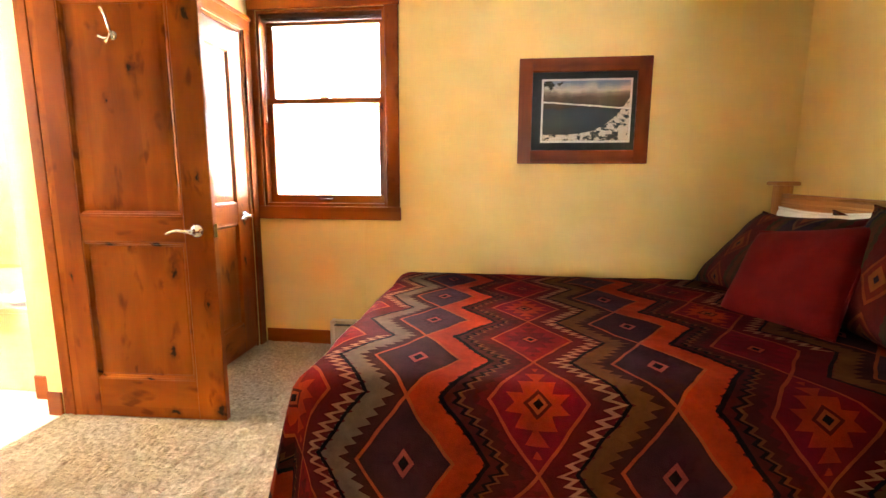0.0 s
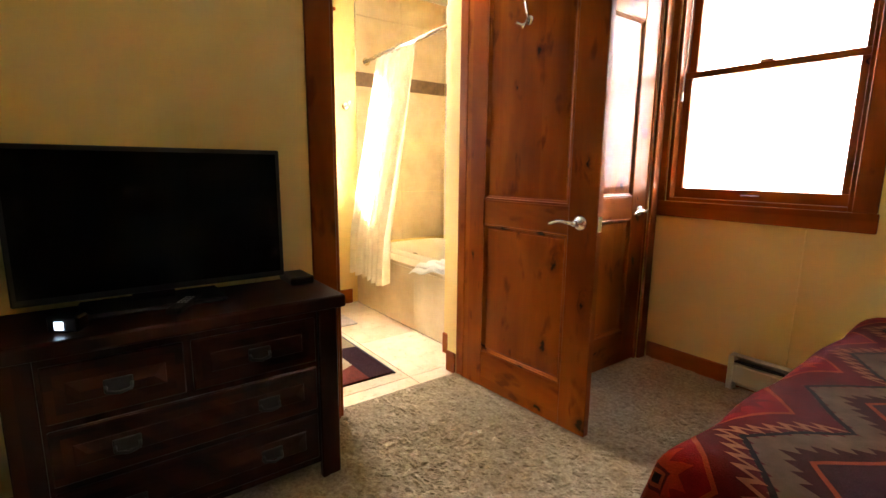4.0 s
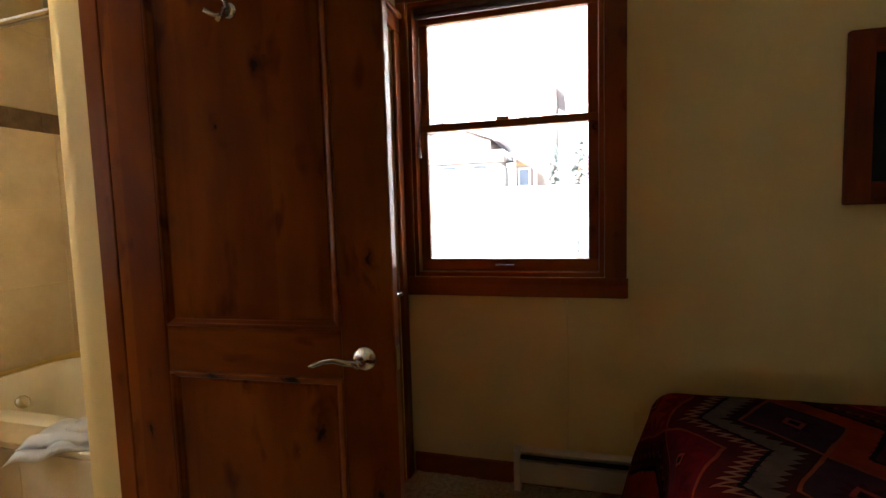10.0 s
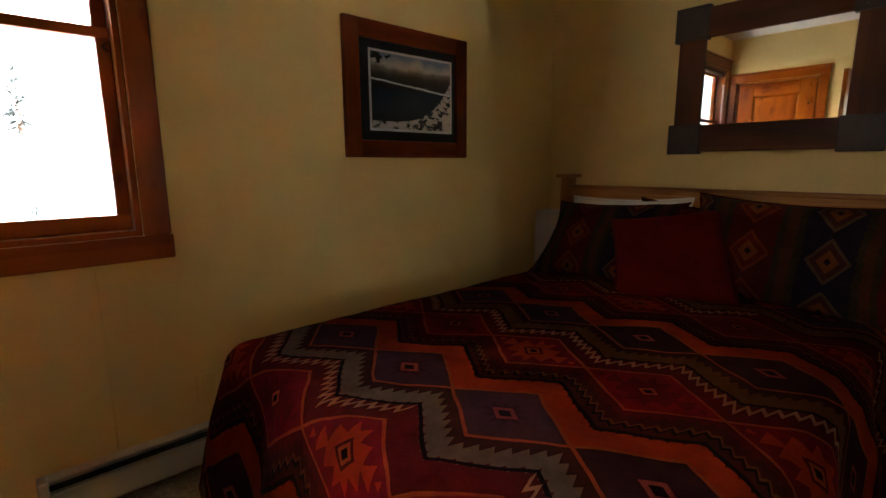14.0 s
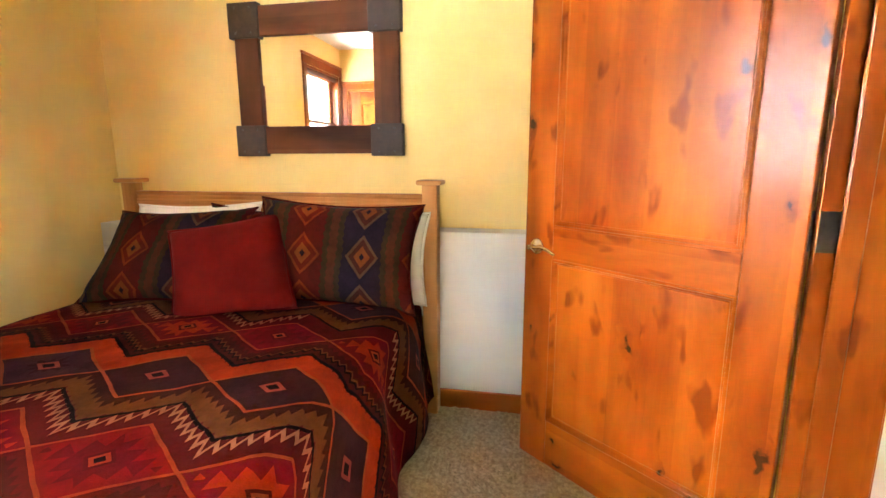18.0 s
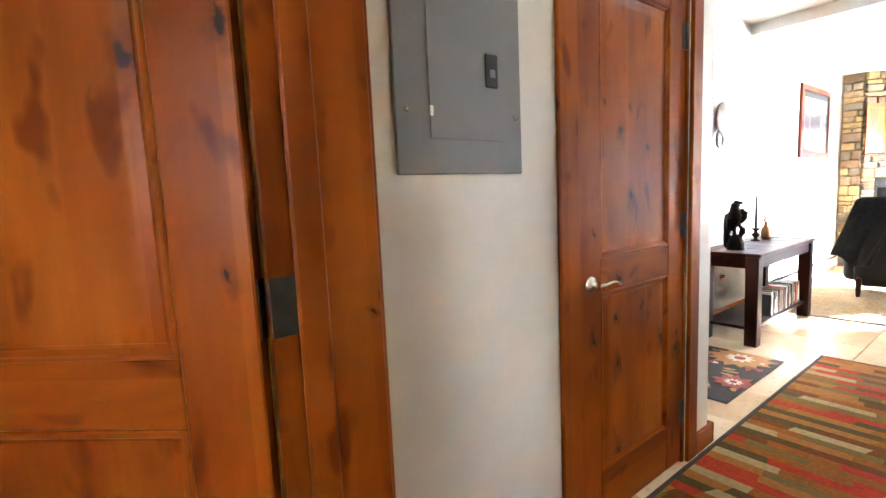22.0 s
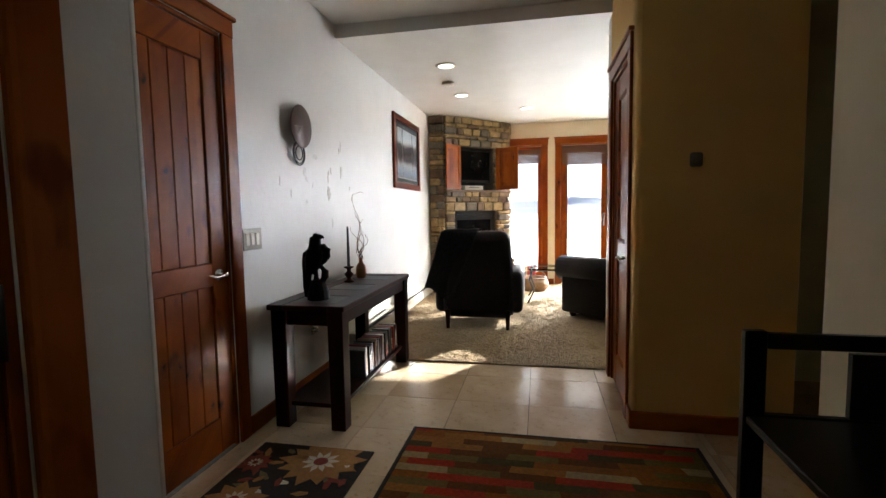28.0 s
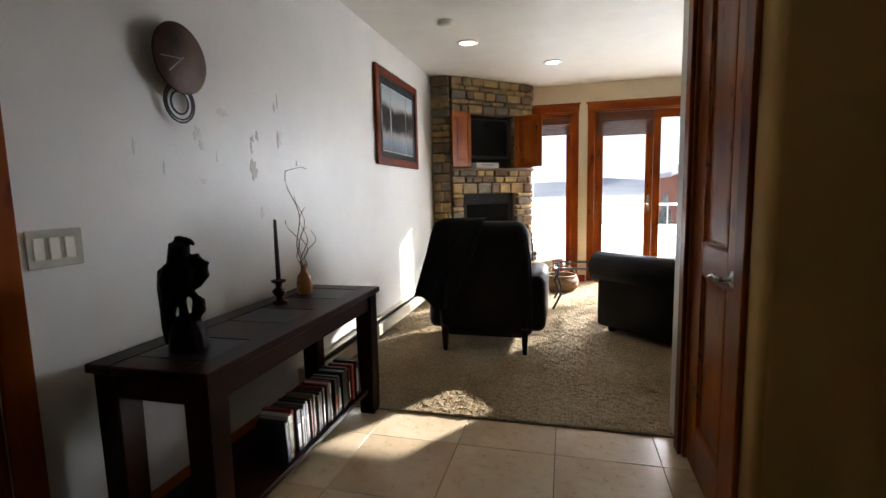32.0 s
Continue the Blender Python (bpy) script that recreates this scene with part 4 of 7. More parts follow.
    rb = num(t, "ADD", num(t, "ABSOLUTE", pu), num(t, "ABSOLUTE", pv))
    rows = mix(t, num(t, "LESS_THAN", rb, 0.040), rows, deep)
    rows = mix(t, num(t, "LESS_THAN", rb, 0.028), rows, tan)
    rows = mix(t, num(t, "LESS_THAN", rb, 0.015), rows, navy)
    col = mix(t, num(t, "LESS_THAN", db, 0.0), col, rows)
    for d in (da, db):
        col = mix(t, between(t, d, -0.008, 0.008), col, tan)
    fade = noise_node(t, 9.0, 5, 0.7, coords="UV")
    shade = ramp(t, fade.outputs["Fac"], [(0.3, (0.31, 0.23, 0.23)), (0.7, (0.62, 0.48, 0.47))])
    col = mix(t, 1.0, col, shade.outputs["Color"], "MULTIPLY")
    t.links.new(mix(t, 1.0, col, (0.80, 0.54, 0.50), "MULTIPLY"), b.inputs["Base Color"])
    b.inputs["Roughness"].default_value = 0.95
    b.inputs["Specular IOR Level"].default_value = 0.03
    weave = noise_node(t, 260.0, 2, 0.5, coords="UV")
    bump(t, b, weave.outputs["Fac"], 0.35, 0.003)
    return m


def striped_sham(name):
    """Columns of medallions: navy with tan diamonds, dark red with orange ones, toothed seams between."""
    m, t, b = material(name)
    uv = t.nodes.new("ShaderNodeTexCoord")
    sep = t.nodes.new("ShaderNodeSeparateXYZ")
    t.links.new(uv.outputs["UV"], sep.inputs[0])
    wob = noise_node(t, 9.0, 2, 0.5, coords="UV")
    v = num(t, "MULTIPLY_ADD", num(t, "SUBTRACT", wob.outputs["Fac"], 0.5), 0.02, sep.outputs[1])
    u = sep.outputs[0]
    pair = num(t, "FRACT", num(t, "DIVIDE", num(t, "ADD", v, 0.45), 0.55))
    first = num(t, "LESS_THAN", pair, 0.5)
    local = num(t, "MULTIPLY", num(t, "SUBTRACT", num(t, "FRACT", num(t, "MULTIPLY", pair, 2.0)), 0.5), 0.275)
    step = num(t, "MULTIPLY", num(t, "SUBTRACT", num(t, "FRACT", num(t, "DIVIDE", u, 0.215)), 0.5), 0.215)
    d = num(t, "ADD", num(t, "MULTIPLY", num(t, "ABSOLUTE", local), 1.2), num(t, "ABSOLUTE", step))
    saw = num(t, "MULTIPLY", num(t, "ABSOLUTE", num(t, "SUBTRACT", num(t, "FRACT", num(t, "MULTIPLY", u, 30.0)), 0.5)), 0.016)
    ground = mix(t, first, (0.140, 0.011, 0.008), (0.034, 0.020, 0.040))
    col = mix(t, num(t, "LESS_THAN", d, 0.096), ground, mix(t, first, (0.30, 0.055, 0.010), (0.19, 0.10, 0.05)))
    col = mix(t, num(t, "LESS_THAN", d, 0.078), col, mix(t, first, (0.20, 0.018, 0.008), (0.12, 0.030, 0.018)))
    col = mix(t, num(t, "LESS_THAN", d, 0.048), col, (0.32, 0.085, 0.018))
    col = mix(t, num(t, "LESS_THAN", d, 0.016), col, (0.03, 0.012, 0.03))
    seam = num(t, "ADD", num(t, "ABSOLUTE", local), saw)
    col = mix(t, num(t, "GREATER_THAN", seam, 0.096), col, (0.070, 0.045, 0.018))
    col = mix(t, num(t, "GREATER_THAN", seam, 0.122), col, (0.14, 0.040, 0.016))
    fade = noise_node(t, 9.0, 5, 0.7, coords="UV")
    shade = ramp(t, fade.outputs["Fac"], [(0.3, (0.4, 0.4, 0.42)), (0.7, (0.85, 0.85, 0.85))])
    col = mix(t, 1.0, col, (0.62, 0.58, 0.56), "MULTIPLY")
    t.links.new(mix(t, 1.0, col, shade.outputs["Color"], "MULTIPLY"), b.inputs["Base Color"])
    b.inputs["Roughness"].default_value = 0.9
    b.inputs["Specular IOR Level"].default_value = 0.08
    weave = noise_node(t, 260.0, 2, 0.5, coords="UV")
    bump(t, b, weave.outputs["Fac"], 0.35, 0.003)
    return m


quilt_mat = kilim("kilim_quilt")
sham_mat = striped_sham("kilim_sham")
red_cloth = mottled("dark_red_velvet", (0.080, 0.0025, 0.0018), (0.112, 0.0045, 0.003), 9.0, 0.95, 0, 260, 0.3, spec=0.08)
white_cloth = mottled("white_cotton", (0.72, 0.70, 0.66), (0.80, 0.78, 0.74), 8.0, 0.9, 0, 180, 0.3)

# ---- bed ----
bed = thing("bed", "made queen bed with a kilim-patterned quilt in red, orange and purple", "bed")
BX0, BX1, BY0, BY1, BZ = 0.40, 2.39, 0.69, 2.10, 0.60
part("box_spring", box(BX0 + 0.05, BX1, BY0 + 0.04, BY1 - 0.04, 0.10, 0.33, 0.02), white_cloth, bed)
part("mattress", box(BX0 + 0.03, BX1, BY0 + 0.03, BY1 - 0.03, 0.335, BZ - 0.035, 0.05, seg=3), white_cloth, bed)
for x in (BX0 + 0.12, BX1 - 0.12):
    for y in (BY0 + 0.12, BY1 - 0.12):
        part("leg", box(x - 0.03, x + 0.03, y - 0.03, y + 0.03, 0, 0.10, 0.004), dark_wood_z, bed)


def drape(u, v, drop=0.56):
    """The place of the quilt's point u along the bed from the foot, v across it; negative or over-long values hang down."""
    a = max(0.0, -u)
    b = -v if v < 0 else max(0.0, v - (BY1 - BY0))
    side = -1 if v < 0 else 1
    d = min(math.hypot(a, b), drop)
    x, y = BX0 + max(0.0, u), BY0 + min(max(v, 0.0), BY1 - BY0)
    z = BZ + 0.025 * (1 - math.exp(-min(u + 0.1, 1.5) * 1.5)) * math.sin(math.pi * min(max((v + 0.05) / (BY1 - BY0 + 0.1), 0), 1)) ** 0.5
    z += 0.008 * noise.noise((x * 3.1, y * 2.7, 0.3)) + 0.004 * noise.noise((x * 9, y * 8, 4))
    if d > 0:
        ox, oy = -a / max(math.hypot(a, b), 1e-6), side * b / max(math.hypot(a, b), 1e-6)
        r = 0.085
        arc = d / r
        if arc < math.pi / 2:
            h, dz = r * math.sin(arc), r * (1 - math.cos(arc))
        else:
            rest = d - r * math.pi / 2
            h, dz = r + rest * (0.24 if a > b else 0.14), r + rest * 0.98
        along = y if a > b else x
        fold = 0.022 * min(1, d / 0.3) * (math.sin(along * 13 + 2 * noise.noise((along * 2, 1, 0))) + 0.6 * noise.noise((along * 5, d * 3, 2)))
        x, y, z = x + ox * (h + fold), y + oy * (h + fold), z - dz
    return x, y, max(z, 0.015)


bm = bmesh.new()
uvl = bm.loops.layers.uv.new("UVMap")
NU, NV = 110, 90
us = [-0.56 + (BX1 - BX0 - 0.02 + 0.56) * i / NU for i in range(NU + 1)]
vs = [-0.56 + (BY1 - BY0 + 1.12) * j / NV for j in range(NV + 1)]
grid = [[bm.verts.new(drape(u, v)) for v in vs] for u in us]
for i in range(NU):
    for j in range(NV):
        f = bm.faces.new((grid[i][j], grid[i][j + 1], grid[i + 1][j + 1], grid[i + 1][j]))
        f.smooth = True
        for lp, (p, q) in zip(f.loops, ((i, j), (i, j + 1), (i + 1, j + 1), (i + 1, j))):
            lp[uvl].uv = (us[p] - 0.09, vs[q] + 0.076)
bmesh.ops.recalc_face_normals(bm, faces=bm.faces)
quilt = part("quilt", bm, quilt_mat, bed, "kilim-patterned quilt hanging to the floor")
sol = quilt.modifiers.new("thickness", "SOLIDIFY")
sol.thickness = 0.012

# headboard
PX = XL - 0.055
for y in (0.575, 2.165):
    p = part("post", box(PX - 0.035, PX + 0.035, y - 0.035, y + 0.035, 0, 1.12, 0.004), pine_z, bed, "square honey pine bed post")
    part("cap", box(PX - 0.058, PX + 0.058, y - 0.058, y + 0.058, 1.12, 1.142, 0.008, seg=2), pine_y, p)
part("top_rail", box(PX - 0.016, PX + 0.016, 0.61, 2.13, 0.985, 1.06, 0.006), pine_y, bed)
part("rail_bead", box(PX - 0.024, PX + 0.02, 0.61, 2.13, 1.06, 1.078, 0.006), pine_y, bed)
for z in (1.005, 1.02, 1.035):
    part("reed", box(PX - 0.0195, PX - 0.0155, 0.61, 2.13, z - 0.005, z + 0.005, 0.0018), pine_y, bed)
part("bottom_rail", box(PX - 0.014, PX + 0.014, 0.61, 2.13, 0.42, 0.49, 0.005), pine_y, bed)
for k in range(13):
    y = 0.70 + 1.34 * k / 12
    part("slat", box(PX - 0.009, PX + 0.009, y - 0.022, y + 0.022, 0.49, 0.985, 0.003), pine_z, bed)


def pillow(name, label, mat, m, w, h, t, pinch=0.10, seed=0, scale=1.0):
    """A stuffed cushion: w wide, h tall, t thick, with pulled-out corners and creases."""
    ob_bm = bmesh.new()
    layer = ob_bm.loops.layers.uv.new("UVMap")
    n = 22
    for sgn in (1, -1):
        g = []
        for i in range(n + 1):
            line = []
            for j in range(n + 1):
                a, b = 2 * i / n - 1, 2 * j / n - 1
                puff = max(0.0, (1 - a ** 4) * (1 - b ** 4)) ** 0.62
                edge = 1 - pinch * (1 - a * a) * b * b * 0.9
                edge2 = 1 - pinch * (1 - b * b) * a * a * 0.9
                cr = 0.012 * noise.noise((a * 2.3 + seed, b * 2.1, sgn * 3 + seed)) * puff
                line.append(ob_bm.verts.new((a * w / 2 * edge2, sgn * (t / 2 * puff) + cr * sgn, b * h / 2 * edge)))
            g.append(line)
        for i in range(n):
            for j in range(n):
                quad = ((i, j), (i + 1, j), (i + 1, j + 1), (i, j + 1))
                quad = quad if sgn < 0 else tuple(reversed(quad))
                f = ob_bm.faces.new([g[p][q] for p, q in quad])
                f.smooth = True
                for lp, (p, q) in zip(f.loops, quad):
                    lp[layer].uv = ((q / n - 0.5) * h * scale + 0.12, (p / n - 0.5) * w * scale + 0.08)
    bmesh.ops.remove_doubles(ob_bm, verts=ob_bm.verts, dist=1e-5)
    bmesh.ops.recalc_face_normals(ob_bm, faces=ob_bm.faces)
    body = part("cover", ob_bm, mat)
    root = thing(name, label, "pillow", m)
    body.parent = root
    ring = []
    for k in range(65):
        q = (k % 64) / 16
        a, b = ((-1 + 2 * q, -1), (1, -1 + 2 * (q - 1)), (1 - 2 * (q - 2), 1), (-1, 1 - 2 * (q - 3)))[int(q)]
        ring.append((a * w / 2 * (1 - pinch * (1 - b * b) * a * a * 0.9), 0, b * h / 2 * (1 - pinch * (1 - a * a) * b * b * 0.9)))
    part("piping", tube(ring, 0.006, 6), mat, root)
    return root


def leaning(center, right, up):
    """A placing whose local x points along right and whose local z leans along up; local -y faces the foot of the bed."""
    c, r, w = Vector(center), Vector(right).normalized(), Vector(up)
    n = w.cross(r).normalized()
    w = r.cross(n)
    return Matrix(((r.x, n.x, w.x, c.x), (r.y, n.y, w.y, c.y), (r.z, n.z, w.z, c.z), (0, 0, 0, 1)))


pillow("bed_pillow", "plain white pillow behind the patterned sham", white_cloth, leaning((2.31, 1.74, 0.81), (0.02, -1, 0.03), (0.30, 0, 1)), 0.68, 0.44, 0.13, seed=1)
pillow("bed_pillow", "plain white pillow behind the patterned sham", white_cloth, leaning((2.335, 0.90, 0.79), (0, -1, 0), (0.22, 0, 1)), 0.66, 0.42, 0.13, seed=2)
pillow("pillow_sham", "dark kilim-patterned pillow sham slumped against the headboard", sham_mat, leaning((2.16, 1.765, 0.80), (0.03, -1, 0.04), (0.80, 0.02, 0.90)), 0.74, 0.52, 0.17, pinch=0.16, seed=3)
pillow("pillow_sham", "kilim-patterned pillow sham with navy columns, propped upright on the headboard", sham_mat, leaning((2.235, 0.975, 0.82), (0.0, -1, -0.035), (0.30, 0, 1)), 0.78, 0.48, 0.17, pinch=0.13, seed=4)
pillow("pillow_sham", "kilim-patterned pillow sham standing behind the others at the middle", sham_mat, leaning((2.33, 1.37, 0.80), (0.0, -1, -0.05), (0.16, 0, 1)), 0.62, 0.42, 0.11, pinch=0.14, seed=7)
pillow("throw_pillow", "square dark red throw pillow leaning on the shams", red_cloth, leaning((2.055, 1.375, 0.775), (0.18, -0.435, 0.075), (0.217, 0.146, 0.356)), 0.50, 0.47, 0.16, pinch=0.09, seed=5)

# ---- mirror over the bed ----
mr = thing("wall_mirror", "rustic dark plank-framed mirror with nailed corner blocks", "mirror")
MX = XE - 0.002
iron_brown = mottled("dark_hammered_leather", (0.022, 0.010, 0.006), (0.045, 0.020, 0.011), 30, 0.55, 0, 90, 0.5)
part("plank", box(MX - 0.032, MX, 0.90, 1.50, 1.265, 1.402, 0.004), rustic_y, mr)
part("plank", box(MX - 0.032, MX, 0.90, 1.50, 1.84, 1.985, 0.004), rustic_y, mr)
part("plank", box(MX - 0.032, MX, 0.765, 0.893, 1.40, 1.842, 0.004), rustic_z, mr)
part("plank", box(MX - 0.032, MX, 1.495, 1.625, 1.40, 1.842, 0.004), rustic_z, mr)
for y0, y1 in ((0.75, 0.912), (1.483, 1.648)):
    for z0, z1 in ((1.252, 1.408), (1.832, 2.0)):
        c = part("corner_block", box(MX - 0.042, MX, y0, y1, z0, z1, 0.003), iron_brown, mr, "dark corner block with nail heads")
        for yy in (0.25, 0.75):
            for zz in (0.15, 0.85):
                s = part("nail", lathe([(0.005, 0), (0.004, 0.003), (0.001, 0.004)], 6), bronze, c)
                s.matrix_basis = pose(MX - 0.0415, y0 + (y1 - y0) * yy, z0 + (z1 - z0) * zz, 0, -90)
part("glass", box(MX - 0.018, MX - 0.006, 0.893, 1.495, 1.402, 1.84), mirror_glass, mr, "clear mirror glass")

# ---- framed photograph ----
photo, pt, pb = material("lake_photograph")
ptc = pt.nodes.new("ShaderNodeTexCoord")
psep = pt.nodes.new("ShaderNodeSeparateXYZ")
pt.links.new(ptc.outputs["Generated"], psep.inputs[0])
pz, px = psep.outputs[2], psep.outputs[0]
pn = noise_node(pt, 3.2, 6, 0.65, coords="Generated")
pn2 = noise_node(pt, 9.0, 6, 0.7, coords="Generated")
hz = num(pt, "MULTIPLY_ADD", pn.outputs["Fac"], 0.35, num(pt, "SUBTRACT", pz, 0.17))
pic = ramp(pt, hz, [(0.0, (0.05, 0.045, 0.04)), (0.30, (0.05, 0.065, 0.07)), (0.5, (0.035, 0.05, 0.065)), (0.56, (0.055, 0.042, 0.030)), (0.74, (0.13, 0.095, 0.065)), (0.82, (0.30, 0.24, 0.18)), (0.88, (0.72, 0.62, 0.48)), (0.97, (0.25, 0.33, 0.42))]).outputs["Color"]
shore = num(pt, "SUBTRACT", num(pt, "MULTIPLY_ADD", px, -0.12, 0.66), pz)
pic = mix(pt, between(pt, num(pt, "MULTIPLY_ADD", pn2.outputs["Fac"], 0.05, shore), 0.02, 0.045), pic, (0.85, 0.82, 0.76))
bush = num(pt, "MULTIPLY", num(pt, "GREATER_THAN", pn2.outputs["Fac"], 0.475), num(pt, "LESS_THAN", pz, num(pt, "MULTIPLY_ADD", num(pt, "POWER", px, 4.0), 0.62, 0.10)))
pic = mix(pt, num(pt, "MULTIPLY", bush, 0.9), pic, (0.78, 0.68, 0.55))
pine_n = num(pt, "MULTIPLY", num(pt, "GREATER_THAN", pn2.outputs["Fac"], 0.5), num(pt, "GREATER_THAN", pz, num(pt, "MULTIPLY_ADD", px, 1.1, 0.72)))
pic = mix(pt, pine_n, pic, (0.03, 0.03, 0.02))
pt.links.new(pic, pb.inputs["Base Color"])
pb.inputs["Roughness"].default_value = 0.6
pb.inputs["Specular IOR Level"].default_value = 0.15
mat_board = mottled("dark_green_mat_board", (0.018, 0.024, 0.024), (0.026, 0.034, 0.033), 30, 0.8, 0, 150, 0.1)


def framed(name, label, m, w, h, fw, content, mats, fx, fz):
    """A framed picture about its centre in the local x-z plane, facing -y, its back on y = 0."""
    f = thing(name, label, "picture", m)
    for z0, z1 in ((-h / 2, -h / 2 + fw), (h / 2 - fw, h / 2)):
        part("frame_rail", box(-w / 2 + 0.001, w / 2 - 0.001, -0.026, -0.001, z0, z1, 0.006, seg=2), fx, f)
    for x0, x1 in ((-w / 2, -w / 2 + fw), (w / 2 - fw, w / 2)):
        part("frame_stile", box(x0, x1, -0.028, -0.001, -h / 2, h / 2, 0.006, seg=2), fz, f)
    mt = part("mat", box(-w / 2 + fw - 0.004, w / 2 - fw + 0.004, -0.012, -0.002, -h / 2 + fw - 0.004, h / 2 - fw + 0.004), mats, f)
    for nm, (x0, x1, z0, z1), mt2, bw in content:
        if bw:
            part("bevel", box(x0 - bw, x1 + bw, -0.0135, -0.0122, z0 - bw, z1 + bw), white_cloth, f)
        part(nm, box(x0, x1, -0.0152, -0.0136, z0, z1), mt2, f)
    g = part("glazing", box(-w / 2 + fw - 0.002, w / 2 - fw + 0.002, -0.0215, -0.0195, -h / 2 + fw - 0.002, h / 2 - fw + 0.002), glass, f)
    g.visible_shadow = False
    return f


framed("framed_photograph", "mountain lake photograph in a cherry wood frame", pose(1.395, YN - 0.0005, 1.551), 0.772, 0.622, 0.082,
       [("photograph", (-0.237, 0.268, -0.172, 0.178), photo, 0.012)], mat_board, cherry_x, cherry_z)

# ---- dresser and television ----
black_iron = mottled("black_iron", (0.010, 0.009, 0.009), (0.020, 0.018, 0.017), 30.0, 0.55, 0.2, 120, 0.2)
drs = thing("dresser", "dark rustic wooden dresser with iron pulls", "dresser")
DX0, DX1, DY0, DY1 = XW + 0.02, -0.745, -0.48, 0.475
part("carcass", box(DX0, DX1 - 0.03, DY0 + 0.03, DY1 - 0.03, 0.06, 0.645, 0.004), dresser_z, drs)
part("top", box(DX0 - 0.01, DX1, DY0, DY1, 0.645, 0.69, 0.008, seg=2), dresser_y, drs, "thick overhanging plank top")
for y in (DY0 + 0.03, DY1 - 0.10):
    part("corner_post", box(DX1 - 0.045, DX1 - 0.015, y, y + 0.07, 0.0, 0.645, 0.004), dresser_z, drs)
    part("back_post", box(DX0, DX0 + 0.05, y, y + 0.07, 0.0, 0.06, 0.004), dresser_z, drs)
for z0, z1 in ((0.46, 0.62), (0.28, 0.44), (0.09, 0.26)):
    for y0, y1 in (((DY0 + 0.11, -0.04), (-0.02, DY1 - 0.11)) if z0 > 0.4 else ((DY0 + 0.11, DY1 - 0.11),)):
        q = part("drawer", box(DX1 - 0.033, DX1 - 0.018, y0, y1, z0, z1, 0.004), dresser_y, drs)
        part("field", raised_panel(y1 - y0 - 0.05, z1 - z0 - 0.05, 0.03), dresser_y, q).matrix_basis = pose(DX1 - 0.022, (y0 + y1) / 2, (z0 + z1) / 2, 0, 0, 90)
        for yy in ((y0 + y1) / 2,) if z0 > 0.4 else (y0 + 0.17, y1 - 0.17):
            plate = part("pull_plate", box(DX1 - 0.0085, DX1 - 0.0045, yy - 0.035, yy + 0.035, (z0 + z1) / 2 - 0.02, (z0 + z1) / 2 + 0.02, 0.003), black_iron, q, "dark iron drawer pull")
            part("ring", tube([(DX1 - 0.006, yy - 0.03, (z0 + z1) / 2), (DX1 + 0.012, yy - 0.028, (z0 + z1) / 2 - 0.01), (DX1 + 0.016, yy, (z0 + z1) / 2 - 0.016), (DX1 + 0.012, yy + 0.028, (z0 + z1) / 2 - 0.01), (DX1 - 0.006, yy + 0.03, (z0 + z1) / 2)], 0.005, 6), black_iron, plate)

tv = thing("television", "black flat-screen television on a low stand, switched off", "television")
screen = mottled("dark_screen", (0.003, 0.003, 0.0035), (0.004, 0.004, 0.0045), 10, 0.16, 0, 10, 0.0, spec=0.10)
part("housing", box(-1.04, -1.0, -0.43, 0.345, 0.728, 1.19, 0.006, seg=2), black_plastic, tv)
part("screen", box(-1.0005, -0.998, -0.415, 0.33, 0.75, 1.175), screen, tv)
part("neck", box(-1.035, -1.01, -0.14, -0.02, 0.70, 0.735, 0.004), black_plastic, tv)
part("foot", box(-1.09, -0.90, -0.28, 0.12, 0.6905, 0.704, 0.005), black_plastic, tv)
rc = thing("remote_control", "black remote control lying on the dresser top", "remote control", pose(-0.90, -0.01, 0.691, 0, 0, 60))
part("body", box(-0.022, 0.022, -0.085, 0.085, 0, 0.018, 0.005, seg=2), black_plastic, rc)
for i in range(4):
    for j in range(3):
        part("button", box(-0.014 + j * 0.011, -0.007 + j * 0.011, -0.02 + i * 0.02, -0.012 + i * 0.02, 0.0181, 0.0205, 0.001), plain_white, rc)
bx = thing("cable_box", "small black cable box with a lit display", "box", pose(-1.03, 0.40, 0.691))
part("case", box(-0.07, 0.07, -0.045, 0.045, 0, 0.03, 0.005), black_plastic, bx)
ph = thing("alarm_clock", "small digital clock with a glowing face", "clock", pose(-0.83, -0.30, 0.691, 0, 0, 60))
part("case", box(-0.04, 0.04, -0.025, 0.025, 0, 0.045, 0.006), black_plastic, ph)
glow, gt, gb = material("lit_display")
gb.inputs["Emission Color"].default_value, gb.inputs["Emission Strength"].default_value = (0.6, 0.8, 1.0, 1), 0.25
part("display", box(-0.018, 0.004, -0.0265, -0.0255, 0.010, 0.032), glow, ph, "pale glowing display")

# ---- bathroom ----
stone_tile = mottled("beige_travertine", (0.50, 0.38, 0.22), (0.66, 0.53, 0.34), 4.0, 0.4, 0, 20, 0.1)
accent_tile = mottled("brown_slate_accent", (0.10, 0.055, 0.025), (0.20, 0.12, 0.06), 12.0, 0.6, 0, 40, 0.3)
tub_white = mottled("almond_acrylic", (0.66, 0.58, 0.42), (0.70, 0.62, 0.46), 3, 0.15, 0, 10, 0.0)
TX0, TX1, TY0, TY1, TZ = XB + 0.012, -1.482, 1.535, YN - 0.012, 0.455
tub = thing("bathtub", "almond jetted bathtub set in a travertine tiled deck", "bathtub")
nx, ny = 40, 24
bm = bmesh.new()
gr = []
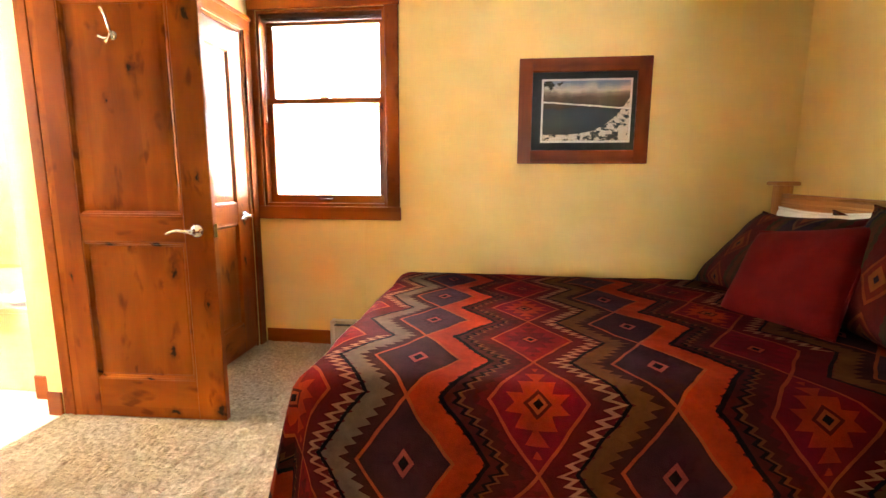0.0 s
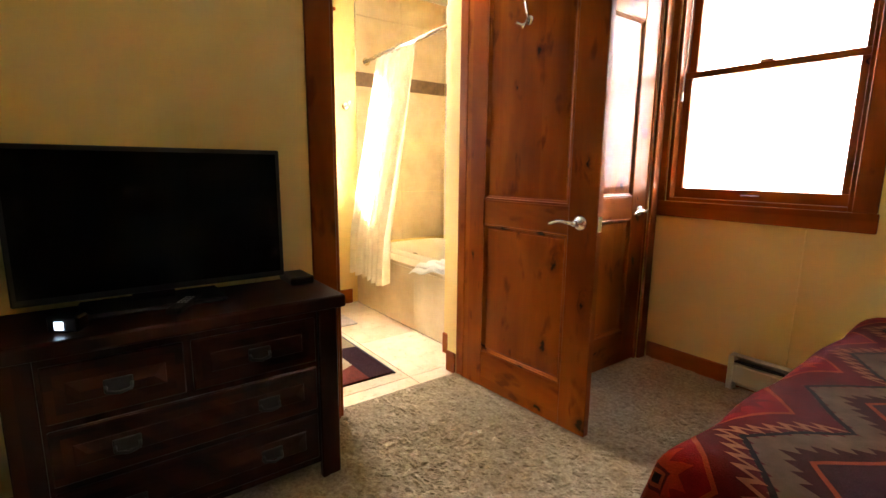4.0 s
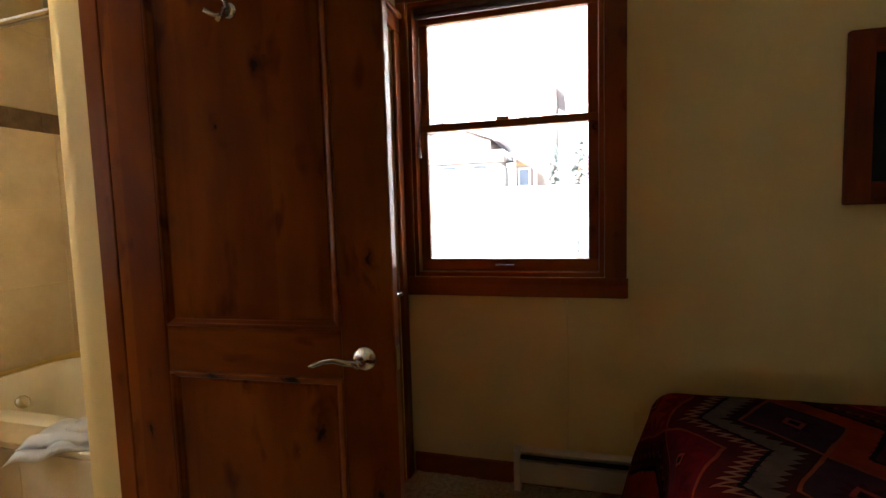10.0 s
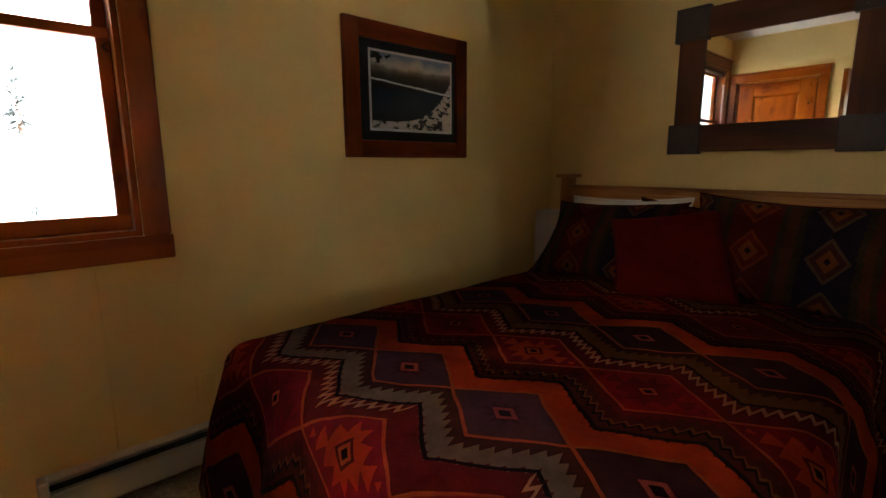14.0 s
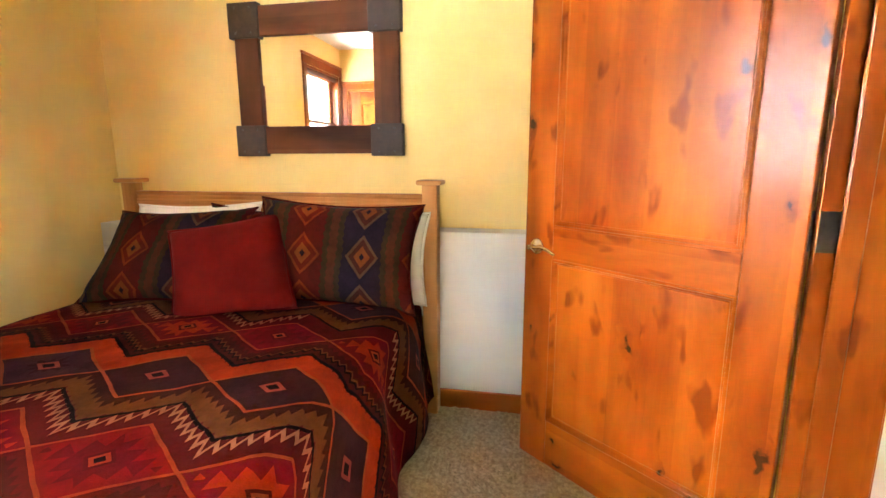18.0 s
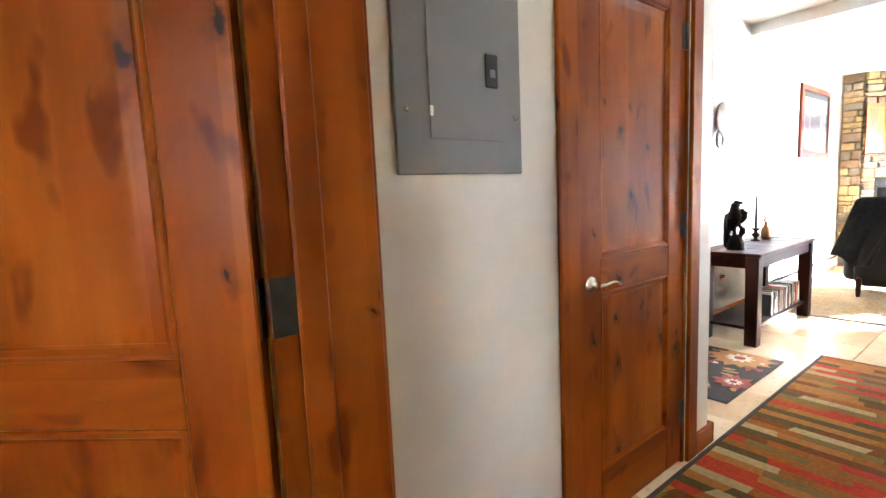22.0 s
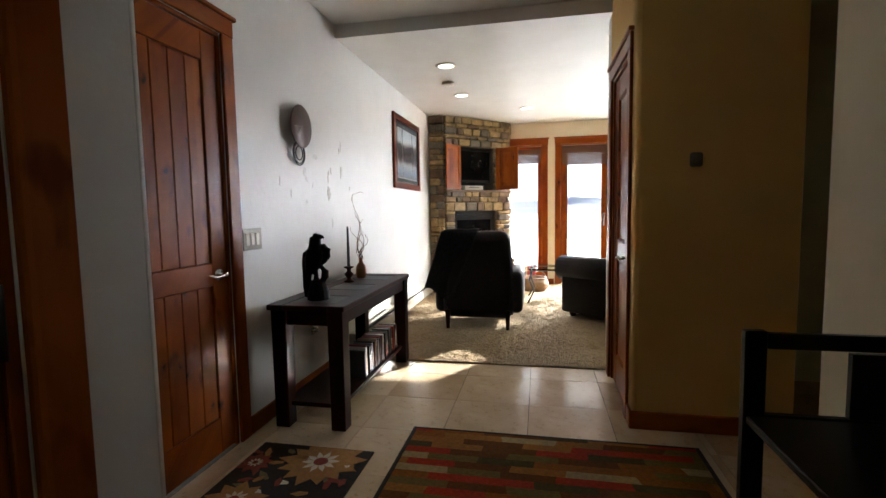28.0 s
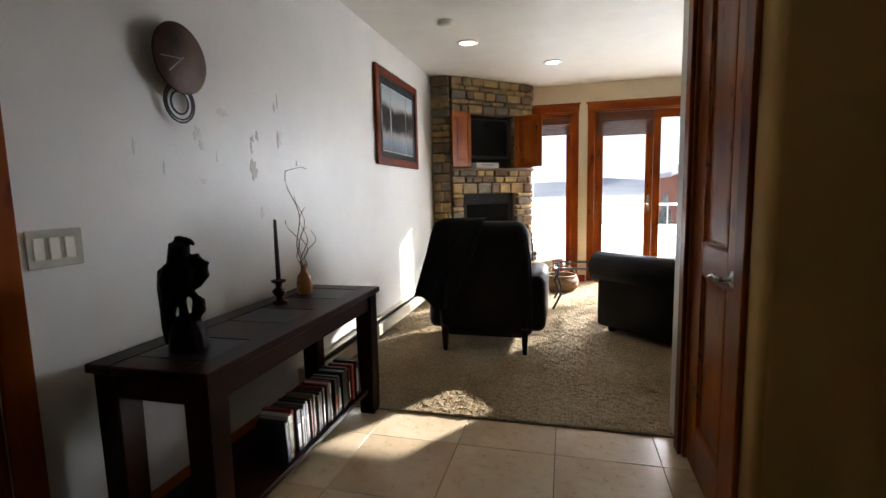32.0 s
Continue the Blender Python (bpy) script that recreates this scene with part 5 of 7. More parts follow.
for i in range(nx + 1):
    line = []
    for j in range(ny + 1):
        x = TX0 + 0.02 + (TX1 - TX0 - 0.04) * i / nx
        y = TY0 + 0.13 + (TY1 - TY0 - 0.15) * j / ny
        a, b = abs(2 * i / nx - 1), abs(2 * j / ny - 1)
        r = (a ** 4 + b ** 4) ** 0.25
        dep = 0.38 * min(1.0, max(0.0, (0.90 - r) / 0.14)) ** 0.7
        z = TZ + 0.004 + 0.035 * min(1, max(0, (1 - r) / 0.03)) ** 0.6 - dep
        line.append(bm.verts.new((x, y, z)))
    gr.append(line)
for i in range(nx):
    for j in range(ny):
        bm.faces.new((gr[i][j], gr[i + 1][j], gr[i + 1][j + 1], gr[i][j + 1])).smooth = True
part("basin", bm, tub_white, tub)
part("front_deck", box(TX0, TX1, TY0, TY0 + 0.16, TZ - 0.02, TZ + 0.004, 0.003), stone_tile, tub, "travertine tub deck")
part("core", box(TX0, TX1, TY0 + 0.012, TY0 + 0.04, 0, TZ - 0.02), grout, tub)
for k in range(3):
    a = TX0 + (TX1 - TX0) * k / 3
    b = TX0 + (TX1 - TX0) * (k + 1) / 3
    part("tile", box(a + 0.0007, b - 0.0007, TY0, TY0 + 0.012, 0.002, TZ - 0.022, 0.0015), stone_tile, tub)
dn = part("jet", lathe([(0.028, 0), (0.026, 0.006), (0.012, 0.008), (0.008, 0.003)], 14), nickel, tub, "chrome tub jet")
dn.matrix_basis = pose(-2.20, TY1 - 0.16, 0.36, 70)
part("overflow", lathe([(0.034, 0), (0.032, 0.008), (0.01, 0.012)], 16), nickel, tub, "chrome overflow cover").matrix_basis = pose(TX0 + 0.17, 2.0, 0.37, 0, 60)

rod = thing("shower_rod", "chrome shower curtain rod over the tub", "rod")
part("bar", tube([(XB + 0.001, 1.65, 1.955), (-1.481, 1.56, 1.955)], 0.013, 12), nickel, rod)
part("flange", tube([(XB + 0.001, 1.65, 1.955), (XB + 0.02, 1.649, 1.955)], 0.03, 14), nickel, rod)
curtain_mat, ct, cb = material("cream_curtain_cloth")
cn = noise_node(ct, 14, 4, 0.6)
cr_ = ramp(ct, cn.outputs["Fac"], [(0.3, (0.68, 0.60, 0.44)), (0.7, (0.76, 0.69, 0.53))])
ct.links.new(cr_.outputs["Color"], cb.inputs["Base Color"])
cb.inputs["Roughness"].default_value = 0.9
cb.inputs["Transmission Weight"].default_value = 0.0
cb.inputs["Subsurface Weight"].default_value = 0.0
trl = ct.nodes.new("ShaderNodeBsdfTranslucent")
ct.links.new(cr_.outputs["Color"], trl.inputs["Color"])
mx = ct.nodes.new("ShaderNodeMixShader")
mx.inputs[0].default_value = 0.45
ct.links.new(cb.outputs[0], mx.inputs[1])
ct.links.new(trl.outputs[0], mx.inputs[2])
ct.links.new(mx.outputs[0], ct.nodes["Material Output"].inputs["Surface"])
cur = thing("shower_curtain", "cream pleated shower curtain drawn to one side", "curtain")
bm = bmesh.new()
g = []
for i in range(121):
    s = i / 120
    line = []
    for j in range(25):
        q = j / 24
        x = XB + 0.03 + 0.175 * (1 - q) + (0.57 + 0.09 * q) * s + 0.012 * q * math.sin(s * 5)
        fold = math.sin(s * math.pi * 13 + 0.9 * math.sin(q * 2.6 + s * 5)) + 0.35 * math.sin(s * math.pi * 31 + q * 2)
        y = 1.635 - 0.035 * s - 0.165 * min(1, q * 1.25) + (0.016 + 0.022 * q) * fold
        line.append(bm.verts.new((x, y, 1.94 - 1.65 * q + 0.010 * math.sin(s * math.pi * 13) * q)))
    g.append(line)
for i in range(120):
    for j in range(24):
        bm.faces.new((g[i][j], g[i + 1][j], g[i + 1][j + 1], g[i][j + 1])).smooth = True
part("cloth", bm, curtain_mat, cur)
for k in range(9):
    x = XB + 0.21 + 0.56 * k / 8
    part("ring", tube([(x, 1.632 - 0.035 * k / 8 + 0.02 * math.cos(a), 1.955 + 0.02 * math.sin(a) - 0.004) for a in [2 * math.pi * q / 10 for q in range(11)]], 0.0025, 5), nickel, cur)

tw = thing("folded_towel", "crumpled white towel lying over the tub deck's front edge", "towel")
for k, (w, d, z0, turn) in enumerate(((0.42, 0.25, 0.008, 24), (0.36, 0.21, 0.026, 19), (0.24, 0.12, 0.046, 32))):
    bm = bmesh.new()
    g = []
    c_, s_ = math.cos(radians(turn)), math.sin(radians(turn))
    for i in range(25):
        line = []
        for j in range(17):
            a, b = 2 * i / 24 - 1, 2 * j / 16 - 1
            e = max(0.0, (1 - a ** 6) * (1 - b ** 6)) ** 0.5
            x = -1.70 + a * w / 2 * c_ - b * d / 2 * s_ + 0.05 * (k == 2)
            y = TY0 + 0.105 + a * w / 2 * s_ + b * d / 2 * c_ + 0.03 * (k == 2)
            z = TZ + z0 + 0.020 * e + 0.011 * noise.noise((a * 2.6 + k, b * 2.6, k * 3.0)) + 0.005 * math.sin(a * 9 + b * 4)
            over = TY0 - 0.004 - y
            if over > 0:
                y, z = y - 0.006, z - 0.35 * over
            line.append(bm.verts.new((x, y, z)))
        g.append(line)
    for i in range(24):
        for j in range(16):
            bm.faces.new((g[i][j], g[i + 1][j], g[i + 1][j + 1], g[i][j + 1])).smooth = True
    bmesh.ops.solidify(bm, geom=list(bm.faces), thickness=0.010)
    part("fold", bm, white_cloth, tw)

hk = thing("robe_hook", "small chrome robe hook on the bathroom wall", "hook", pose(XB + 0.001, 1.47, 1.60, 0, 90) @ Matrix.Scale(1.7, 4))
part("plate", lathe([(0.02, 0), (0.02, 0.006), (0.01, 0.01)], 12), nickel, hk)
part("prong", tube([(0, 0, 0.008), (0.0, 0.0, 0.04), (-0.02, 0, 0.05)], 0.006, 8), nickel, hk)


def patch_rug(name, seed, stops, cell_w, cell_h, along="x"):
    """Rows of woven blocks of uneven length, each in its own colour."""
    m, t, b = material(name)
    tc = t.nodes.new("ShaderNodeTexCoord")
    sp = t.nodes.new("ShaderNodeSeparateXYZ")
    t.links.new(tc.outputs["Object"], sp.inputs[0])
    a, c = (sp.outputs[0], sp.outputs[1]) if along == "x" else (sp.outputs[1], sp.outputs[0])
    row = num(t, "FLOOR", num(t, "DIVIDE", c, cell_h))
    wn1 = t.nodes.new("ShaderNodeTexWhiteNoise")
    wn1.noise_dimensions = "1D"
    t.links.new(num(t, "ADD", row, seed), wn1.inputs["W"])
    shift = num(t, "MULTIPLY", wn1.outputs["Value"], 7.0)
    warp = noise_node(t, 1.6, 1, 0.5)
    col_i = num(t, "FLOOR", num(t, "ADD", num(t, "MULTIPLY_ADD", num(t, "SUBTRACT", warp.outputs["Fac"], 0.5), 1.2, num(t, "DIVIDE", a, cell_w)), shift))
    cm = t.nodes.new("ShaderNodeCombineXYZ")
    t.links.new(row, cm.inputs[0])
    t.links.new(col_i, cm.inputs[1])
    wn2 = t.nodes.new("ShaderNodeTexWhiteNoise")
    wn2.noise_dimensions = "2D"
    t.links.new(cm.outputs[0], wn2.inputs["Vector"])
    r = ramp(t, wn2.outputs["Value"], stops)
    r.color_ramp.interpolation = "CONSTANT"
    nz = noise_node(t, 60, 4, 0.6)
    sh = ramp(t, nz.outputs["Fac"], [(0.3, (0.65, 0.65, 0.65)), (0.7, (1, 1, 1))])
    t.links.new(mix(t, 1.0, r.outputs["Color"], sh.outputs["Color"], "MULTIPLY"), b.inputs["Base Color"])
    b.inputs["Roughness"].default_value, b.inputs["Specular IOR Level"].default_value = 0.95, 0.1
    nb = noise_node(t, 240, 2, 0.5)
    bump(t, b, nb.outputs["Fac"], 0.5, 0.004)
    return m


bath_rug_mat = patch_rug("patchwork_bath_rug", 3, [(0, (0.022, 0.005, 0.007)), (0.36, (0.30, 0.24, 0.14)), (0.52, (0.085, 0.075, 0.035)), (0.70, (0.11, 0.018, 0.010)), (0.88, (0.22, 0.17, 0.09))], 0.24, 0.15)
br = thing("bath_rug", "patchwork bath rug in maroon, olive and cream", "rug")
part("field", box(-2.25, -1.39, 0.52, 1.05, 0.0, 0.012, 0.004), bath_rug_mat, br)
part("binding", box(-2.258, -1.382, 1.05, 1.058, 0.0, 0.011), black_plastic, br)
br2 = thing("bath_mat", "grey woven bath mat on the tiled floor", "mat")
mat_grey = mottled("grey_woven_cotton", (0.25, 0.21, 0.17), (0.36, 0.31, 0.26), 60, 0.95, 0, 200, 0.5)
part("field", box(-2.70, -2.26, 0.72, 1.27, 0.0, 0.010, 0.004), mat_grey, br2)

# ---- hall and foyer ----
rug_mat = patch_rug("striped_block_rug", 11, [(0, (0.34, 0.034, 0.010)), (0.15, (0.155, 0.100, 0.022)), (0.31, (0.24, 0.080, 0.010)), (0.47, (0.33, 0.245, 0.105)), (0.56, (0.085, 0.055, 0.014)), (0.70, (0.29, 0.120, 0.020)), (0.86, (0.135, 0.045, 0.008))], 0.28, 0.056)
rug_edge = mottled("dark_brown_binding", (0.018, 0.012, 0.007), (0.035, 0.024, 0.014), 50, 0.95, 0, 200, 0.4)
rug = thing("hall_rug", "long hall rug of red, olive, brown and cream blocks", "rug")
part("field", box(0.27, 1.685, -4.285, -0.95, 0.0, 0.011, 0.003), rug_mat, rug)
for x0, x1, y0, y1 in ((0.25, 0.27, -4.30, -0.935), (1.685, 1.705, -4.30, -0.935), (0.27, 1.685, -4.30, -4.285), (0.27, 1.685, -0.95, -0.935)):
    part("binding", box(x0, x1, y0, y1, 0.0, 0.012, 0.003), rug_edge, rug)

mat_dark = mottled("black_brown_coir", (0.012, 0.008, 0.005), (0.028, 0.018, 0.012), 60, 0.95, 0, 220, 0.5)
gold_coir = mottled("gold_coir", (0.26, 0.12, 0.03), (0.36, 0.18, 0.05), 60, 0.95, 0, 220, 0.4)
red_coir = mottled("rust_red_coir", (0.17, 0.03, 0.016), (0.26, 0.05, 0.025), 60, 0.95, 0, 220, 0.4)
cream_coir = mottled("cream_coir", (0.50, 0.44, 0.32), (0.62, 0.56, 0.44), 60, 0.95, 0, 220, 0.4)
olive_coir = mottled("olive_coir", (0.13, 0.10, 0.04), (0.19, 0.15, 0.06), 60, 0.95, 0, 220, 0.4)
dm = thing("door_mat", "dark doormat with sunflowers and curling leaves", "mat")
part("base", box(1.83, 2.43, -4.0, -3.08, 0.0, 0.010, 0.003), mat_dark, dm)


def petal(r0, r1, w, ang, z, cx, cy):
    bm = bmesh.new()
    c, s = math.cos(ang), math.sin(ang)
    pts = [(r0, -w * 0.25), (r0 + (r1 - r0) * 0.55, -w / 2), (r1, 0), (r0 + (r1 - r0) * 0.55, w / 2), (r0, w * 0.25)]
    top = [bm.verts.new((cx + c * a - s * b, cy + s * a + c * b, z)) for a, b in pts]
    low = [bm.verts.new((v.co.x, v.co.y, 0.0095)) for v in top]
    bm.faces.new(top)
    for k in range(5):
        bm.faces.new((top[k], low[k], low[(k + 1) % 5], top[(k + 1) % 5]))
    bmesh.ops.recalc_face_normals(bm, faces=bm.faces)
    return bm


def inside(bm, x0, x1, y0, y1):
    for v in bm.verts:
        v.co.x, v.co.y = min(max(v.co.x, x0), x1), min(max(v.co.y, y0), y1)
    return bm


rng = random.Random(4)
for cx, cy, r, mt in ((2.05, -3.86, 0.22, gold_coir), (1.92, -3.40, 0.13, red_coir), (2.28, -3.52, 0.14, gold_coir), (2.12, -3.20, 0.12, red_coir), (2.36, -3.80, 0.09, red_coir)):
    n = 13 if r > 0.2 else 9
    fl = part("flower", inside(petal(0.02, r, r * 0.42, 0, 0.0122, cx, cy), 1.835, 2.425, -3.995, -3.085), mt, dm)
    for k in range(1, n):
        part("petal", inside(petal(0.02, r * rng.uniform(0.85, 1.05), r * 0.42, 2 * math.pi * k / n, 0.0122 + 0.0002 * (k % 2), cx, cy), 1.835, 2.425, -3.995, -3.085), mt, fl)
    for k in range(10):
        part("inner_petal", petal(0.012, r * 0.42, r * 0.13, 2 * math.pi * k / 10 + 0.2, 0.0131, cx, cy), cream_coir, fl)
    part("heart", lathe([(r * 0.16, 0.011), (r * 0.16, 0.0138), (r * 0.1, 0.0145)], 12), red_coir, fl).matrix_basis = pose(cx, cy, 0)
for k in range(58):
    x, y, a = rng.uniform(1.86, 2.40), rng.uniform(-3.95, -3.13), rng.uniform(0, 6.28)
    part("leaf", inside(petal(0.0, rng.uniform(0.05, 0.11), 0.034, a, 0.0112 + 0.00002 * k, x, y), 1.835, 2.425, -3.995, -3.085), (olive_coir, gold_coir, cream_coir, red_coir, gold_coir, red_coir)[k % 6], dm)

# console table
tb = thing("console_table", "dark wooden console table with slate inlays and a shelf", "table")
slate = mottled("grey_slate_tile", (0.014, 0.0135, 0.014), (0.032, 0.030, 0.030), 8, 0.45, 0, 30, 0.25, spec=0.2)
TBX0, TBX1, TBY0, TBY1, TBZ = 2.045, 2.50, -5.49, -4.17, 0.70
for y0, y1 in ((TBY0, TBY0 + 0.10), (TBY1 - 0.10, TBY1)):
    part("top_rail", box(TBX0 + 0.095, TBX1 - 0.095, y0, y1, TBZ - 0.03, TBZ, 0.004), dark_wood, tb)
for x0, x1 in ((TBX0, TBX0 + 0.095), (TBX1 - 0.095, TBX1)):
    part("top_rail", box(x0, x1, TBY0, TBY1, TBZ - 0.03, TBZ + 0.0005, 0.004), dark_wood, tb)
for k in range(5):
    a = TBY0 + 0.10 + (TBY1 - TBY0 - 0.2) * k / 5
    b = TBY0 + 0.10 + (TBY1 - TBY0 - 0.2) * (k + 1) / 5
    part("inlay", box(TBX0 + 0.096, TBX1 - 0.096, a + 0.004, b - 0.004, TBZ - 0.025, TBZ - 0.002, 0.001), (slate, dark_wood)[k % 2], tb)
part("apron", box(TBX0 + 0.03, TBX0 + 0.05, TBY0 + 0.08, TBY1 - 0.08, TBZ - 0.115, TBZ - 0.03, 0.002), dark_wood, tb)
part("apron", box(TBX1 - 0.05, TBX1 - 0.03, TBY0 + 0.08, TBY1 - 0.08, TBZ - 0.115, TBZ - 0.03, 0.002), dark_wood, tb)
for y in (TBY0 + 0.03, TBY1 - 0.05):
    part("apron", box(TBX0 + 0.10, TBX1 - 0.10, y, y + 0.02, TBZ - 0.115, TBZ - 0.03, 0.002), dark_wood, tb)
for sx in (0, 1):
    for sy in (0, 1):
        x0 = TBX0 + 0.015 if sx == 0 else TBX1 - 0.105
        y0 = TBY0 + 0.015 if sy == 0 else TBY1 - 0.105
        bm = box(x0, x0 + 0.09, y0, y0 + 0.09, 0, TBZ - 0.03, 0.004)
        cx, cy = x0 + 0.045, y0 + 0.045
        for v in bm.verts:
            s = 0.86 + 0.14 * abs(v.co.z / (TBZ - 0.03) - 0.35) / 0.65
            v.co.x, v.co.y = cx + (v.co.x - cx) * s, cy + (v.co.y - cy) * s
        part("leg", bm, dark_wood_z, tb)
part("shelf", box(TBX0 + 0.05, TBX1 - 0.05, TBY0 + 0.05, TBY1 - 0.05, 0.115, 0.14, 0.003), dark_wood, tb)

rng = random.Random(9)
case_mats = [mottled("case_" + n, tuple(c * 0.8 for c in col), col, 30, 0.35, 0, 50, 0.0) for n, col in
             (("black", (0.02, 0.02, 0.022)), ("white", (0.65, 0.63, 0.58)), ("red", (0.30, 0.03, 0.02)), ("blue", (0.05, 0.08, 0.16)), ("grey", (0.22, 0.22, 0.22)), ("tan", (0.35, 0.24, 0.12)), ("maroon", (0.10, 0.02, 0.015)))]


def disc_case(m, w, d, h, mat, lab):
    c = thing("disc_case", lab, "case", m, group="disc cases on the shelf")
    part("box", box(0, d, 0, w, 0, h, 0.0015), mat, c)
    part("spine_label", box(-0.0008, -0.0002, w * 0.15, w * 0.85, h * 0.12, h * rng.uniform(0.5, 0.9)), rng.choice(case_mats), c)
    return c


y = -5.35
while y < -4.66:
    w = rng.uniform(0.013, 0.03)
    mt = rng.choice(case_mats[:1] * 7 + case_mats)
    disc_case(pose(2.115 + rng.uniform(0, 0.015), y, 0.1405, rng.uniform(-5, 2)), w, 0.135, rng.uniform(0.17, 0.195), mt, "upright disc case on the console table's shelf")
    y += w + 0.003

jar = thing("candle_jar", "small dark jar candle with a pale band on the console shelf", "candle", pose(2.21, -5.42, 0.1405))
part("glass", lathe([(0.032, 0), (0.036, 0.01), (0.036, 0.085), (0.033, 0.09), (0.030, 0.088), (0.030, 0.02)], 18, cap=False), bronze, jar, "", True)
part("band", lathe([(0.0365, 0.025), (0.0365, 0.06)], 18, cap=False), case_mats[5], jar, "tan paper band")

# bird statue: one plain carved shape
bm = bmesh.new()


def blob(target, path, radii, n=14):
    join(target, tube(path, radii, n))


blob(bm, [(0, -0.006, 0), (0, -0.006, 0.05), (0, -0.002, 0.09), (0, 0.002, 0.115)], [0.066, 0.060, 0.046, 0.028])
blob(bm, [(0, 0.064, 0.015), (0, 0.062, 0.07), (0, 0.054, 0.14), (0, 0.050, 0.21), (0, 0.044, 0.265), (0, 0.028, 0.305)], [0.009, 0.018, 0.026, 0.032, 0.032, 0.014])
blob(bm, [(0, 0.030, 0.15), (0, 0.018, 0.20), (0, 0.006, 0.245), (0, 0.004, 0.29)], [0.022, 0.040, 0.048, 0.040])
blob(bm, [(0, 0.006, 0.28), (0, 0.004, 0.325), (0, 0.0, 0.355), (0, -0.006, 0.374), (0, -0.010, 0.382)], [0.040, 0.034, 0.033, 0.022, 0.008])
blob(bm, [(0, -0.018, 0.364), (0, -0.036, 0.364), (0, -0.046, 0.356), (0, -0.047, 0.346)], [0.018, 0.011, 0.006, 0.002], 8)
blob(bm, [(0.012, -0.012, 0.295), (0.018, -0.045, 0.298), (0.02, -0.064, 0.284), (0.02, -0.058, 0.255), (0.016, -0.036, 0.222), (0.01, -0.012, 0.195)], [0.022, 0.026, 0.022, 0.026, 0.022, 0.010])
blob(bm, [(-0.02, 0.03, 0.29), (-0.034, 0.035, 0.24), (-0.034, 0.045, 0.17)], [0.016, 0.024, 0.012])
blob(bm, [(0, 0.006, 0.20), (0, 0.004, 0.16), (0, 0.004, 0.11)], [0.016, 0.012, 0.016])
blob(bm, [(0, -0.018, 0.20), (0, -0.032, 0.182), (0, -0.048, 0.162), (0, -0.046, 0.132), (0, -0.03, 0.10)], [0.013, 0.013, 0.021, 0.023, 0.02])
bird_mat = mottled("black_carved_wood", (0.005, 0.004, 0.0035), (0.011, 0.008, 0.006), 20, 0.5, 0, 60, 0.1, spec=0.05)
bird = part("eagle_statue", bm, bird_mat, smooth=True)
bird.matrix_basis = pose(2.29, -4.37, TBZ, 0, 0, -72)
one = bird.modifiers.new("one_carving", "REMESH")
one.mode, one.voxel_size, one.use_smooth_shade = "VOXEL", 0.0045, True
tagged(bird, "black carved wooden eagle perched on a rock", "statue")

cd = thing("candlestick", "dark turned candlestick holding a tall black candle", "candlestick", pose(2.37, -5.03, TBZ))
part("holder", lathe([(0.038, 0), (0.04, 0.008), (0.018, 0.016), (0.014, 0.03), (0.03, 0.05), (0.032, 0.062), (0.014, 0.078), (0.016, 0.095), (0.034, 0.104), (0.034, 0.112), (0.012, 0.116)], 18), dark_wood_z, cd, "", True)
part("candle", lathe([(0.011, 0.11), (0.010, 0.25), (0.007, 0.395), (0.002, 0.402)], 12), black_plastic, cd, "tall black taper candle", True)
vs_ = thing("vase", "small amber wooden vase with curly bare twigs", "vase", pose(2.36, -5.24, TBZ))
amber = mottled("amber_lacquer", (0.26, 0.10, 0.02), (0.36, 0.15, 0.03), 12, 0.3, 0, 60, 0.05)
part("body", lathe([(0.028, 0), (0.038, 0.012), (0.04, 0.06), (0.034, 0.095), (0.016, 0.118), (0.013, 0.15), (0.016, 0.156), (0.011, 0.156)], 18), amber, vs_, "", True)
twig_mat = mottled("brown_willow", (0.10, 0.055, 0.02), (0.18, 0.10, 0.04), 40, 0.8, 0, 90, 0.2)
rng = random.Random(2)
for k in range(6):
    x, y, z = 0, 0, 0.13
    pts = [(x, y, z)]
    ln = (0.50, 0.26, 0.32, 0.22, 0.38, 0.2)[k]
    ph_ = rng.uniform(0, 6)
    for q in range(12):
        s = (q + 1) / 12
        pts.append((0.04 * s * math.sin(k * 2) + 0.018 * math.sin(ph_ + s * 9), (0.07 - 0.03 * k) * s * 1.2 + 0.02 * math.cos(ph_ + s * 8) * s, 0.13 + ln * s))
    if k == 0:
        pts += [(0.0, 0.03, 0.645), (-0.01, -0.02, 0.655), (-0.012, -0.06, 0.645)]
    part("twig", tube(pts, [0.003 - 0.0018 * q / len(pts) for q in range(len(pts))], 5), twig_mat, vs_)

